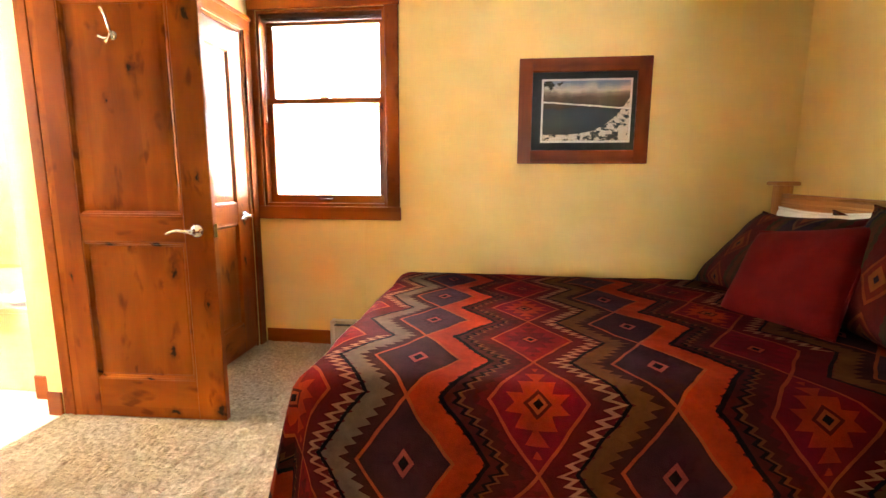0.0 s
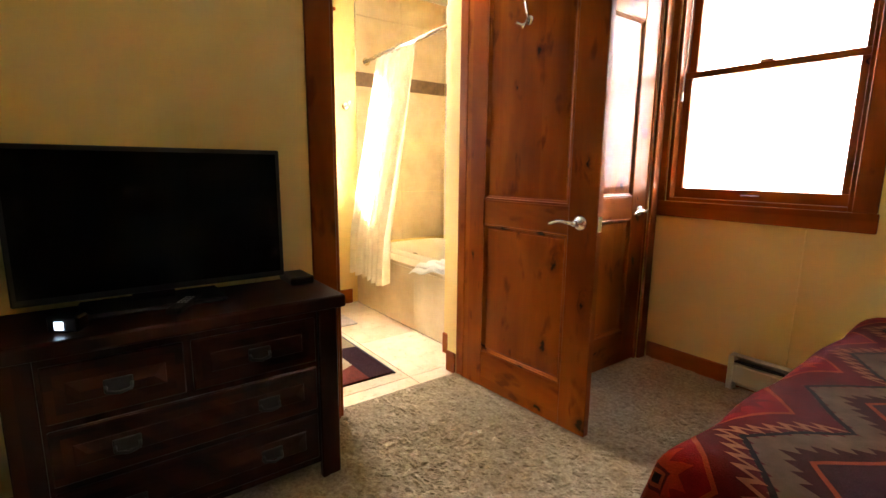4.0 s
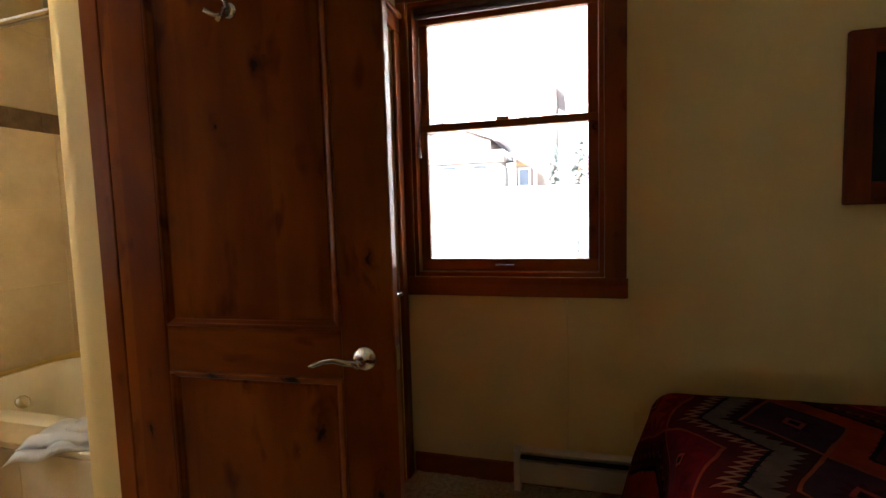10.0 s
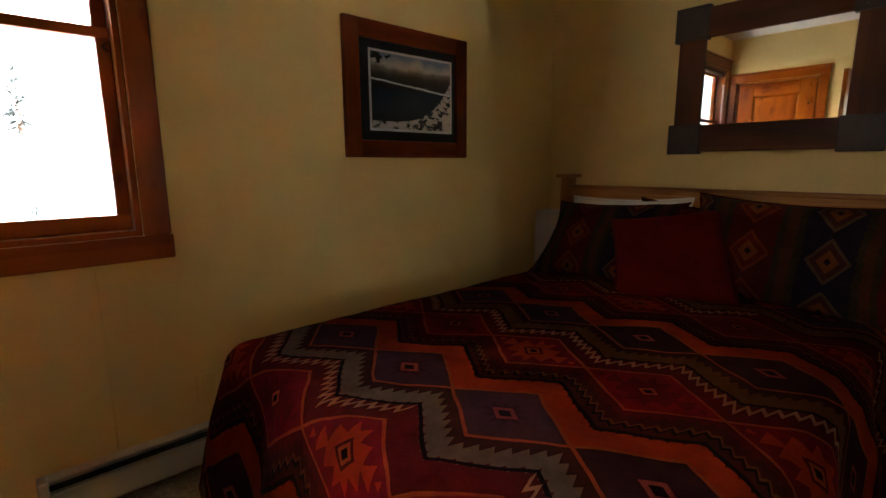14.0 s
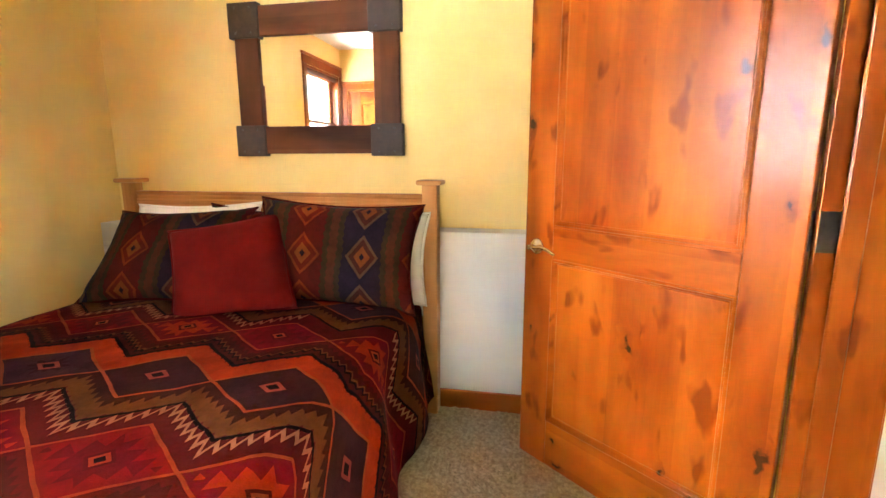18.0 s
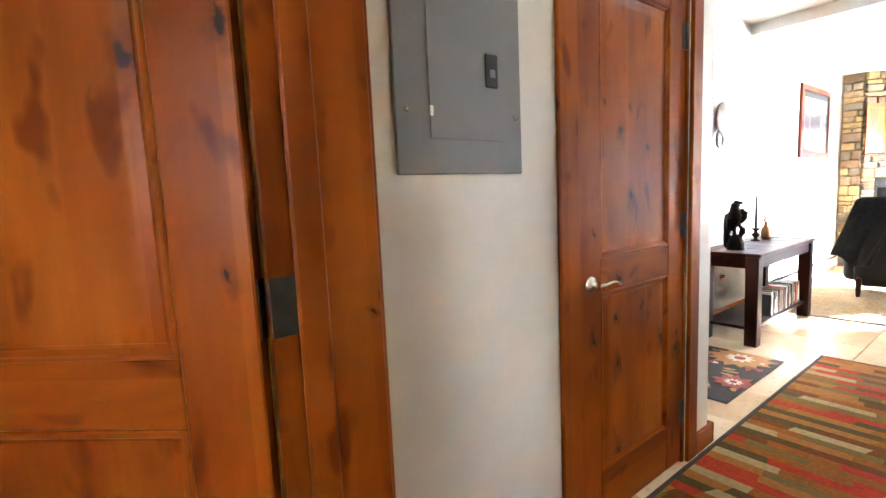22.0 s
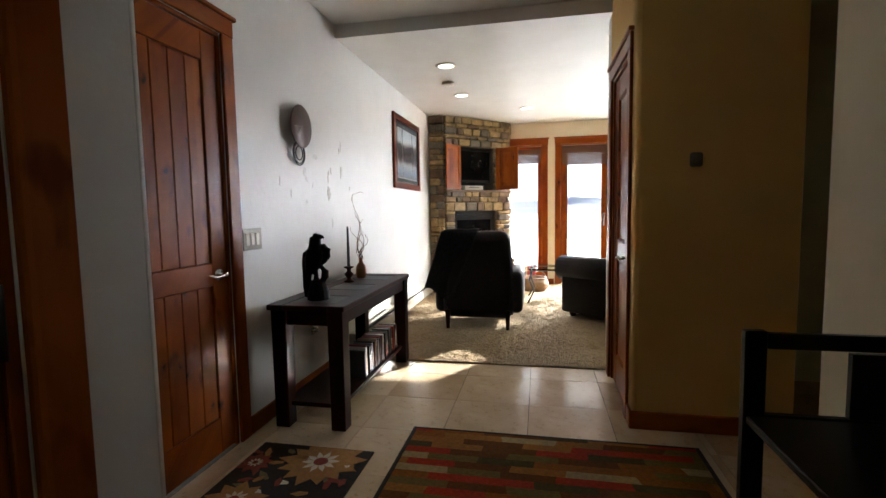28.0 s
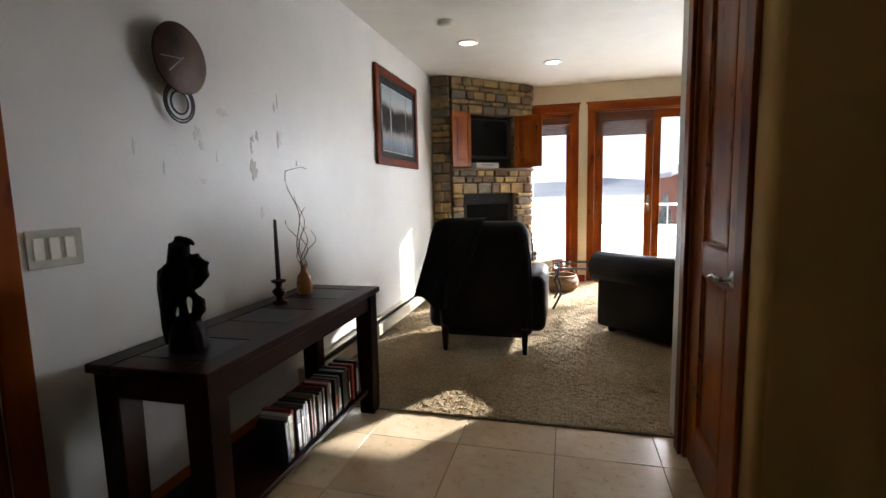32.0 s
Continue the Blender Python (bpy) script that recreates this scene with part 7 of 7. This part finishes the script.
for s in (-1, 1):
    part("arm", cushion(*sorted((s * 0.29, s * 0.445)), -0.86, -0.10, 0.16, 0.58, 0.06), leather, ch, "", True)
    for y in (-0.06, -0.78):
        bm = box(s * 0.30 - 0.025, s * 0.30 + 0.025, y - 0.025, y + 0.025, 0, 0.20, 0.003)
        for v in bm.verts:
            if v.co.z < 0.1:
                v.co.x, v.co.y = s * 0.30 + (v.co.x - s * 0.30) * 0.6, y + (v.co.y - y) * 0.6
        part("leg", bm, dark_wood_z, ch)
part("base", box(-0.28, 0.28, -0.8, -0.08, 0.12, 0.22, 0.01), leather, ch)
bm = bmesh.new()
g = []
for i in range(25):
    line = []
    for j in range(25):
        s, q = i / 24, j / 24
        if q < 0.25:
            d, y, z = 0.0, rear(0.98) - 0.20 + q / 0.25 * 0.205, 1.002 + 0.012 * math.sin(math.pi * q / 0.25)
        else:
            d = (q - 0.25) / 0.75
            hem = 0.42 - 0.135 * s + 0.02 * math.sin(s * 8)
            z = 1.002 - d * (1.002 - hem)
            y = rear(z) + 0.010 + 0.020 * math.sin(math.pi * min(1, d * 3)) + 0.014 * math.sin(s * 13 + d * 2.5) * d
        left, right = 0.335 + 0.20 * d ** 0.9, -0.03 + 0.25 * d
        x = left + (right - left) * s
        z -= 0.05 * max(0.0, x - 0.30) / 0.1 * (1 - d)
        line.append(bm.verts.new((x, y, z + 0.008 * noise.noise((s * 4, q * 4, 1)))))
    g.append(line)
for i in range(24):
    for j in range(24):
        bm.faces.new((g[i][j], g[i + 1][j], g[i + 1][j + 1], g[i][j + 1])).smooth = True
bmesh.ops.solidify(bm, geom=list(bm.faces), thickness=0.012)
tr_ = part("throw_blanket", bm, throw_mat)
tr_.matrix_basis = pose(1.63, -6.42, 0.008)
tagged(tr_, "charcoal knit throw draped over the recliner's back", "blanket")

# sofa with rolled arms, its side to the hall
sf = thing("sofa", "dark brown leather sofa with a rolled arm", "sofa", pose(0.41, -6.92, 0.008, 0, 0, -41))
part("base", cushion(-0.45, 0.45, -1.75, 0.0, 0.06, 0.40, 0.03), leather, sf, "", True)
arm = part("arm", cushion(-0.46, 0.47, -0.20, 0.04, 0.06, 0.52, 0.03), leather, sf, "", True)
part("arm_roll", tube([(-0.47, -0.06, 0.54), (0.53, -0.06, 0.54)], 0.135, 18), leather, arm, "", True)
part("back", shape(cushion(-0.62, -0.40, -1.75, 0.02, 0.06, 0.80, 0.08), lambda x, y, z: (x - 0.10 * max(0, z - 0.3), y, z)), leather, sf, "", True)
part("seat_cushion", cushion(-0.40, 0.44, -0.97, -0.21, 0.401, 0.55, 0.05), leather, sf, "", True)
part("seat_cushion", cushion(-0.40, 0.44, -1.74, -0.98, 0.401, 0.55, 0.05), leather, sf, "", True)
for x in (-0.38, 0.38):
    for y in (-1.68, -0.06):
        part("foot", lathe([(0.035, 0.06), (0.04, 0.045), (0.028, 0.0)], 12), dark_wood_z, sf).matrix_basis = pose(x, y, 0)

# low glass table, basket, hearth things
gtb = thing("glass_table", "low glass table on curved iron legs", "table", pose(0.86, -8.15, 0.008))
o = part("top", box(-0.42, 0.30, -0.28, 0.28, 0.43, 0.442, 0.003), glass, gtb)
iron = bronze
for sx in (-1, 1):
    for sy in (-1, 1):
        part("leg", tube([(sx * 0.30 - 0.05, sy * 0.22, 0.43), (sx * 0.34 - 0.05, sy * 0.25, 0.3), (sx * 0.28 - 0.05, sy * 0.2, 0.15), (sx * 0.36 - 0.05, sy * 0.26, 0.0)], 0.012, 8), iron, gtb)
for sy in (-1, 1):
    part("rail", tube([(-0.36, sy * 0.22, 0.42), (0.25, sy * 0.22, 0.42)], 0.01, 8), iron, gtb)
wk = mottled("tan_wicker", (0.12, 0.06, 0.025), (0.30, 0.17, 0.075), 30, 0.75, 0, 60, 0.9, stretch=(1, 1, 5))
bk_ = thing("wicker_basket", "round tan wicker basket on the carpet", "basket", pose(1.10, -8.90, 0.008))
part("body", lathe([(0.15, 0), (0.20, 0.05), (0.21, 0.12), (0.18, 0.18), (0.165, 0.18), (0.19, 0.12), (0.18, 0.05), (0.0, 0.02)], 24, cap=False), wk, bk_, "", True)
part("rim", tube([(0.175 * math.cos(a), 0.175 * math.sin(a), 0.185) for a in [2 * math.pi * k / 24 for k in range(25)]], 0.014, 8), wk, bk_, "", True)
part("handle", tube([(0.175 * math.cos(a), 0.02, 0.18 + 0.13 * math.sin(a)) for a in [math.pi * k / 14 for k in range(15)]], 0.009, 6), wk, bk_)
hth = thing("hearth", "low stone hearth in front of the fireplace", "hearth")
o = part("slab", box(0.0, BCL + 0.05, -0.36, -0.04, 0.008, 0.34, 0.01), stone_mats[1], hth)
o.matrix_basis = M_BC
lr = thing("log_rack", "iron log rack with split logs on the hearth", "rack", Matrix.Translation((1.56, -8.98, 0.34)))
for sx in (-1, 1):
    part("hoop", tube([(sx * 0.12, 0.08 * math.cos(a), 0.02 + 0.22 * abs(math.sin(a))) for a in [math.pi * k / 12 for k in range(13)]], 0.008, 6), iron, lr)
rng = random.Random(3)
bark = mottled("bark_logs", (0.08, 0.05, 0.03), (0.30, 0.22, 0.14), 12, 0.9, 0, 30, 0.8)
for k in range(6):
    part("log", tube([(-0.15 + rng.uniform(-0.02, 0.02), -0.05 + 0.05 * (k % 3), 0.045 + 0.06 * (k // 3)), (0.15, -0.05 + 0.05 * (k % 3) + rng.uniform(-0.01, 0.01), 0.045 + 0.06 * (k // 3))], 0.028, 7), bark, lr)
rb_ = thing("red_box", "small red box on the floor by the window", "box", pose(1.22, -9.30, 0.008))
part("body", box(-0.14, 0.14, -0.09, 0.09, 0, 0.30, 0.006), case_mats[2], rb_)
part("lid", box(-0.145, 0.145, -0.095, 0.095, 0.3005, 0.325, 0.006), case_mats[2], rb_)

# ---- outdoors ----
snow = mottled("pale_ground", (0.60, 0.60, 0.58), (0.80, 0.80, 0.80), 0.4, 0.9, 0, 4.0, 0.4, bump_distance=0.05)
tagged(part("ground", box(-400, 400, -400, 400, -1.6, -1.4), snow), "pale snowy open ground around the house", "ground", kind="stuff")
# glowing panels added so that the sky behind the windows turns white
for y0, y1, z1, glow in ((394, 396, 300, 0.2), (-396, -394, 130, 0.32)):
    sky_glow, _t, _b = material("glowing_sky_backdrop")
    _b.inputs["Base Color"].default_value = (0.8, 0.8, 0.8, 1)
    _b.inputs["Emission Color"].default_value, _b.inputs["Emission Strength"].default_value = (0.95, 0.97, 1.0, 1), glow
    tagged(part("backdrop", box(-398, 398, y0, y1, -1.5, z1), sky_glow), "glowing pale backdrop standing in for the bright sky", "sky", kind="structure")
deck_wood = mottled("grey_deck_boards", (0.40, 0.36, 0.30), (0.55, 0.50, 0.42), 4, 0.85, 0, 30, 0.4, stretch=(1, 8, 1))
# pale metal, its colour lightened further as if washed out by glare
rail_white = mottled("washed_out_pale_metal", (0.62, 0.62, 0.60), (0.74, 0.74, 0.72), 8, 0.5, 0, 40, 0.1)
dk = thing("deck", "weathered grey deck with a pale washed-out railing", "deck")
for k in range(14):
    part("board", box(-3.2, 2.6, YL - 0.30 - 0.15 * k, YL - 0.165 - 0.15 * k, -0.06, -0.02, 0.004), deck_wood, dk)
part("joists", box(-3.2, 2.6, YL - 2.3, YL - 0.16, -0.3, -0.061), deck_wood, dk)
for k in range(5):
    part("rail_post", box(-3.2 + 1.42 * k, -3.13 + 1.42 * k, YL - 2.30, YL - 2.23, -1.4, 0.95, 0.004), rail_white, dk)
for z in (0.92, 0.05):
    part("rail_bar", box(-3.2, 2.6, YL - 2.29, YL - 2.24, z, z + 0.04, 0.004), rail_white, dk)
for k in range(36):
    part("baluster", box(-3.1 + 0.155 * k, -3.088 + 0.155 * k, YL - 2.272, YL - 2.26, 0.09, 0.92), rail_white, dk)

siding = {}
for n, c in (("tan", (0.20, 0.158, 0.142)), ("red", (0.30, 0.11, 0.07))):
    siding[n] = mottled("lap_siding_" + n, tuple(v * 0.85 for v in c), c, 3, 0.8, 0, 9, 0.5, stretch=(0.2, 0.2, 6))
# roofs lightened in colour to look washed out by outdoor glare
roof_mat = mottled("glare_paled_shingle", (0.40, 0.39, 0.41), (0.60, 0.59, 0.61), 6, 0.9, 0, 20, 0.6)
dark_pane = mottled("far_window_glass", (0.10, 0.14, 0.20), (0.16, 0.20, 0.27), 2, 0.15, 0, 5, 0)
rail_mat = mottled("timber_rail", (0.30, 0.15, 0.06), (0.42, 0.22, 0.10), 6, 0.8, 0, 20, 0.3)


def house(name, label, m, w, d, h, rise, wall_mat, windows, balcony=None):
    """A gabled house: w along local x, d along local y, front gable facing local -y."""
    hs_ = thing(name, label, "house", m)
    bm = box(0, w, 0, d, -2, h)
    part("wall", bm, wall_mat, hs_)
    for yy in (0.02, d - 0.02):
        bm = bmesh.new()
        v = [bm.verts.new(p) for p in ((0, yy, h), (w, yy, h), (w / 2, yy, h + rise))]
        q = [bm.verts.new((p.co.x, yy + 0.02, p.co.z)) for p in v]
        bm.faces.new(v)
        bm.faces.new(list(reversed(q)))
        part("gable", bm, wall_mat, hs_)
    for s in (0, 1):
        bm = bmesh.new()
        x0, x1 = (-0.5, w / 2) if s == 0 else (w + 0.5, w / 2)
        z0 = h - rise * 0.5 / (w / 2)
        pts = [(x0, -0.6, z0), (x1, -0.6, h + rise), (x1, d + 0.6, h + rise), (x0, d + 0.6, z0)]
        a = [bm.verts.new(p) for p in pts]
        b = [bm.verts.new((p[0], p[1], p[2] + 0.25)) for p in pts]
        bm.faces.new(a)
        bm.faces.new(b)
        for k in range(4):
            bm.faces.new((a[k], a[(k + 1) % 4], b[(k + 1) % 4], b[k]))
        bmesh.ops.recalc_face_normals(bm, faces=bm.faces)
        part("roof", bm, roof_mat, hs_)
    for x0, x1, z0, z1 in windows:
        wf = part("window", box(x0 - 0.1, x1 + 0.1, -0.06, -0.005, z0 - 0.1, z1 + 0.1, 0.01), rail_mat, hs_)
        part("pane", box(x0, x1, -0.08, -0.061, z0, z1), dark_pane, wf)
    if balcony:
        x0, x1, z = balcony
        bl = part("balcony", box(x0, x1, -1.6, -0.01, z - 0.2, z), deck_wood, hs_)
        part("balcony_rail", box(x0, x1, -1.6, -1.52, z + 0.9, z + 1.0), rail_mat, bl)
        for k in range(int((x1 - x0) / 0.3)):
            part("baluster", box(x0 + 0.3 * k, x0 + 0.3 * k + 0.05, -1.59, -1.53, z, z + 0.9), rail_mat, bl)
    return hs_


def lean_to(name, label, m, w, d, low, high, wall_mat, windows):
    """A tall house under one sloping roof: w along local x, front facing local -y, highest at x = 0."""
    hs_ = thing(name, label, "house", m)
    bm = bmesh.new()
    front = [bm.verts.new(p) for p in ((0, 0, -2), (w, 0, -2), (w, 0, low), (0, 0, high))]
    back = [bm.verts.new((v.co.x, d, v.co.z)) for v in front]
    bm.faces.new(front)
    bm.faces.new(list(reversed(back)))
    for k in range(4):
        bm.faces.new((front[k], back[k], back[(k + 1) % 4], front[(k + 1) % 4]))
    bmesh.ops.recalc_face_normals(bm, faces=bm.faces)
    part("wall", bm, wall_mat, hs_)
    rise = (high - low) / w
    bm = bmesh.new()
    lower = [bm.verts.new(p) for p in ((-0.1, -0.5, high + 0.1 * rise), (w + 0.4, -0.5, low - 0.4 * rise), (w + 0.4, d, low - 0.4 * rise), (-0.1, d, high + 0.1 * rise))]
    upper = [bm.verts.new((v.co.x, v.co.y, v.co.z + 0.28)) for v in lower]
    bm.faces.new(lower)
    bm.faces.new(upper)
    for k in range(4):
        bm.faces.new((lower[k], lower[(k + 1) % 4], upper[(k + 1) % 4], upper[k]))
    bmesh.ops.recalc_face_normals(bm, faces=bm.faces)
    part("roof", bm, roof_mat, hs_, "glare-paled sloping roof")
    part("corner_board", box(0.86, 1.02, -0.05, -0.002, -2, high - rise * 1.05, 0.01), rail_white, hs_, "pale corner board")
    part("belly_band", box(0, 0.86, -0.05, -0.002, 3.35, 3.5, 0.01), rail_mat, hs_)
    for x0, x1, z0, z1 in windows:
        wf = part("window", box(x0 - 0.09, x1 + 0.09, -0.06, -0.005, z0 - 0.09, z1 + 0.09, 0.01), rail_white, hs_)
        part("pane", box(x0, x1, -0.08, -0.061, z0, z1), dark_pane, wf)
    return hs_


lean_to("house", "tall tan house under one steep sloping roof", pose(-2.7, 24.0, 0), 1.95, 5, 6.9, 8.4, siding["tan"], [(0.22, 0.58, 4.9, 6.0), (0.2, 0.62, 2.4, 3.15), (1.12, 1.3, 4.4, 5.6)])
house("house", "tan house with an upper timber balcony", pose(-9.2, 25.0, 0), 5.1, 6, 4.9, 1.0, siding["tan"], [(3.7, 4.3, 4.0, 4.7), (1.6, 2.5, 4.0, 4.7)], (3.0, 5.0, 3.7))
low = thing("garage", "low garage with a dark eave and glare-paled roof", "garage", pose(-8.2, 22.0, 0))
part("wall", box(0, 5.0, 0, 3, 1.2, 3.35), rail_white, low)
part("roof", box(-0.3, 5.3, -0.5, 3.2, 3.62, 3.9, 0.03), roof_mat, low)
part("eave", box(-0.3, 5.3, -0.55, -0.2, 3.36, 3.615, 0.02), siding["tan"], low, "dark timber eave")
for k in range(3):
    part("window", box(0.9 + 1.45 * k, 1.5 + 1.45 * k, -0.04, -0.002, 2.7, 3.25, 0.01), dark_pane, low)
# a snowbank that rises from the house's garden to the road
bm = bmesh.new()
rows_ = []
for i in range(41):
    line = []
    for j in range(25):
        x, y = -30 + 1.5 * i, 7.0 + 0.85 * j
        q = min(1.0, (y - 7.0) / 15.0)
        line.append(bm.verts.new((x, y, -1.62 + 3.75 * q * q * (3 - 2 * q) + 0.35 * noise.noise((x * 0.25, y * 0.3, 2)) * q + 0.08 * noise.noise((x * 1.1, y * 1.2, 5)))))
    rows_.append(line)
for i in range(40):
    for j in range(24):
        bm.faces.new((rows_[i][j], rows_[i + 1][j], rows_[i + 1][j + 1], rows_[i][j + 1])).smooth = True
tagged(part("snowbank", bm, snow), "bright snowbank rising towards the neighbouring houses", "snow", kind="stuff")
house("house", "rust-red house across the lawn", pose(-4.6, -30.0, -1.0, 0, 0, 180), 7.5, 6, 3.0, 1.6, siding["red"], [(4.4, 5.4, 0.8, 2.2), (1.5, 2.6, 0.8, 2.2)])
hill_mats = {"wooded": mottled("hazy_blue_hill", (0.42, 0.50, 0.56), (0.54, 0.61, 0.66), 0.03, 0.95, 0, 0.2, 0.2), "snowy": mottled("snowy_hill", (0.62, 0.66, 0.70), (0.85, 0.86, 0.88), 0.05, 0.95, 0, 0.3, 0.3)}


def hill(name, label, cx, cy, r, h, seed, cover):
    bm = bmesh.new()
    n = 28
    g = []
    for i in range(n + 1):
        line = []
        for j in range(9):
            a, q = 2 * math.pi * i / n, j / 8
            hh = h * (1 - q) ** 1.3 * (0.75 + 0.5 * noise.noise((math.cos(a) * 1.4 + seed, math.sin(a) * 1.4, q * 2)))
            line.append(bm.verts.new((cx + r * 1.8 * q * math.cos(a), cy + r * q * math.sin(a), -1.6 + hh)))
        g.append(line)
    for i in range(n):
        for j in range(8):
            bm.faces.new((g[i][j], g[i + 1][j], g[i + 1][j + 1], g[i][j + 1])).smooth = True
    tagged(part(name, bm, hill_mats[cover]), label, "hill", kind="stuff")


hill("hill", "snow-covered open slope beyond the houses", -10, -190, 120, 7, 1, "snowy")
hill("hill", "hazy wooded hill in the distance", -290, -330, 170, 55, 5, "wooded")
hill("hill", "snow-covered open slope beyond the houses", 20, 190, 130, 40, 3, "snowy")
# needle colour carries pale tones for the glare over the trees
needle = mottled("spruce_needles", (0.07, 0.10, 0.09), (0.30, 0.33, 0.34), 5, 0.9, 0, 20, 0.3)
bark_m = mottled("spruce_bark", (0.08, 0.05, 0.035), (0.15, 0.10, 0.07), 10, 0.9, 0, 30, 0.6)


def spruce(m, h, seed, label):
    """A conifer: a tapered trunk and many drooping sprays of needles."""
    tr = thing("spruce_tree", label, "tree", m, group="spruce trees")
    part("trunk", tube([(0, 0, 0), (0.03, 0, h * 0.5), (0, 0, h)], [h * 0.03, h * 0.018, 0.01], 8), bark_m, tr)
    r = random.Random(seed)
    bm = bmesh.new()
    for k in range(420):
        q = r.random() ** 0.8
        z = h * (0.10 + 0.9 * q)
        reach = h * 0.24 * (1 - q) * r.uniform(0.55, 1.1) + 0.06
        a = r.uniform(0, 6.283)
        c, s = math.cos(a), math.sin(a)
        for w in range(3):
            t0, t1 = reach * (0.25 + 0.25 * w), reach * (0.5 + 0.25 * w)
            ww = h * 0.022 * (1.2 - 0.3 * w)
            dz = -0.22 * reach * (w + 1) / 3
            p = [(c * t0 - s * ww, s * t0 + c * ww, z + dz * 0.6), (c * t0 + s * ww, s * t0 - c * ww, z + dz * 0.6), (c * t1, s * t1, z + dz - r.uniform(0, 0.08))]
            vv = [bm.verts.new(x) for x in p]
            top = bm.verts.new(((p[0][0] + p[1][0]) / 2, (p[0][1] + p[1][1]) / 2, z + dz * 0.6 + 0.05))
            bm.faces.new(vv)
            bm.faces.new((vv[0], vv[2], top))
            bm.faces.new((vv[1], top, vv[2]))
    part("crown", bm, needle, tr, "glare-paled blue-green sprays")
    return tr


spruce(pose(-0.9, 24.0, 1.95), 2.9, 1, "glare-paled spruce beside the tan house")
spruce(pose(0.30, 24.0, 1.95), 3.4, 2, "glare-paled spruce beside the tan house")
spruce(pose(2.3, 25.0, 1.95), 1.7, 3, "distant spruce on the snowbank")
spruce(pose(0.10, 13.5, -0.55), 1.35, 5, "young spruce standing in the snow")
spruce(pose(-2.85, -24.0, -1.4), 2.4, 7, "spruce in front of the rust-red house")

# ---- tiles, the pieces of floors and alcove ----
hall_floor, bath_floor = bpy.data.objects["floor_hall"], bpy.data.objects["floor_bathroom"]
TS = 0.457


def tile_mesh(w, d, t=0.0058):
    bm = box(0.0018, w - 0.0018, 0.0018, d - 0.0018, 0, t, 0.0003)
    me = bpy.data.meshes.new("tile")
    bm.to_mesh(me)
    bm.free()
    me.materials.append(tile_var)
    return me


def varied(name, a, b, rough):
    m, t, bs2 = material(name)
    info = t.nodes.new("ShaderNodeObjectInfo")
    n1 = noise_node(t, 3.5, 6, 0.65, coords="Object")
    add = num(t, "MULTIPLY_ADD", info.outputs["Random"], 0.35, num(t, "SUBTRACT", n1.outputs["Fac"], 0.17))
    r = ramp(t, add, [(0.25, a), (0.75, b)])
    n2 = noise_node(t, 22, 5, 0.7)
    pit = ramp(t, n2.outputs["Fac"], [(0.30, (0.72, 0.66, 0.58)), (0.42, (1, 1, 1))])
    t.links.new(mix(t, 1.0, r.outputs["Color"], pit.outputs["Color"], "MULTIPLY"), bs2.inputs["Base Color"])
    rr = ramp(t, n2.outputs["Fac"], [(0.3, (rough + 0.15,) * 3), (0.7, (rough,) * 3)])
    t.links.new(rr.outputs["Color"], bs2.inputs["Roughness"])
    bump(t, bs2, n2.outputs["Fac"], 0.03, 0.001)
    return m


tile_var = varied("travertine_floor_tile", (0.49, 0.36, 0.22), (0.67, 0.54, 0.37), 0.10)


def lay(parent, x0, x1, y0, y1, ox, oy, sx, sy, z):
    i0, i1 = math.floor((x0 - ox) / sx), math.ceil((x1 - ox) / sx)
    j0, j1 = math.floor((y0 - oy) / sy), math.ceil((y1 - oy) / sy)
    shared = {}
    for i in range(i0, i1):
        for j in range(j0, j1):
            a, b = max(x0, ox + i * sx), min(x1, ox + (i + 1) * sx)
            c, d = max(y0, oy + j * sy), min(y1, oy + (j + 1) * sy)
            if b - a < 0.01 or d - c < 0.01:
                continue
            key = (round(b - a, 3), round(d - c, 3))
            if key not in shared:
                shared[key] = tile_mesh(b - a, d - c)
            o = new("tile", shared[key])
            o.parent = parent
            o.location = (a, c, z)


lay(hall_floor, XH, XF, -5.45, YS - 0.10, 1.086, -5.18, TS, TS, -0.006)
lay(hall_floor, XK, XV, -5.42, YP, 1.086, -5.18, TS, TS, -0.006)
lay(hall_floor, XK, XH - 0.0, YP, -3.40, 1.086, -5.18, TS, TS, -0.006)
lay(bath_floor, XB, XW - 0.075, -0.76, 1.535, -1.9, 1.10, 0.6, 0.6, -0.006)

# alcove wall tiles
alc_w = thing("alcove_tiling", "beige travertine wall tiles with a brown accent band", "tiles", kind="structure")
bands = [(0.50, 0.92), (0.92, 1.34), (1.34, 1.762), (1.762, 1.872), (1.872, 2.29), (2.29, CEIL - 0.002)]
for z0, z1 in bands:
    acc = z1 - z0 < 0.12
    step = 0.155 if acc else 0.42
    mt = accent_tile if acc else stone_tile
    y = 1.56
    while y < YN - 0.02:
        y1 = min(y + step, YN - 0.011)
        part("tile", box(XB + 0.0005, XB + 0.011, y + 0.001, y1 - 0.001, z0 + 0.001, z1 - 0.001, 0.001), mt, alc_w)
        y = y1 if y1 < YN - 0.012 else YN
    x = XB + 0.012
    while x < -1.505:
        x1 = min(x + step, -1.482)
        part("tile", box(x + 0.001, x1 - 0.001, YN - 0.011, YN - 0.0005, z0 + 0.001, z1 - 0.001, 0.001), mt, alc_w)
        x = x1 if x1 < -1.485 else 0
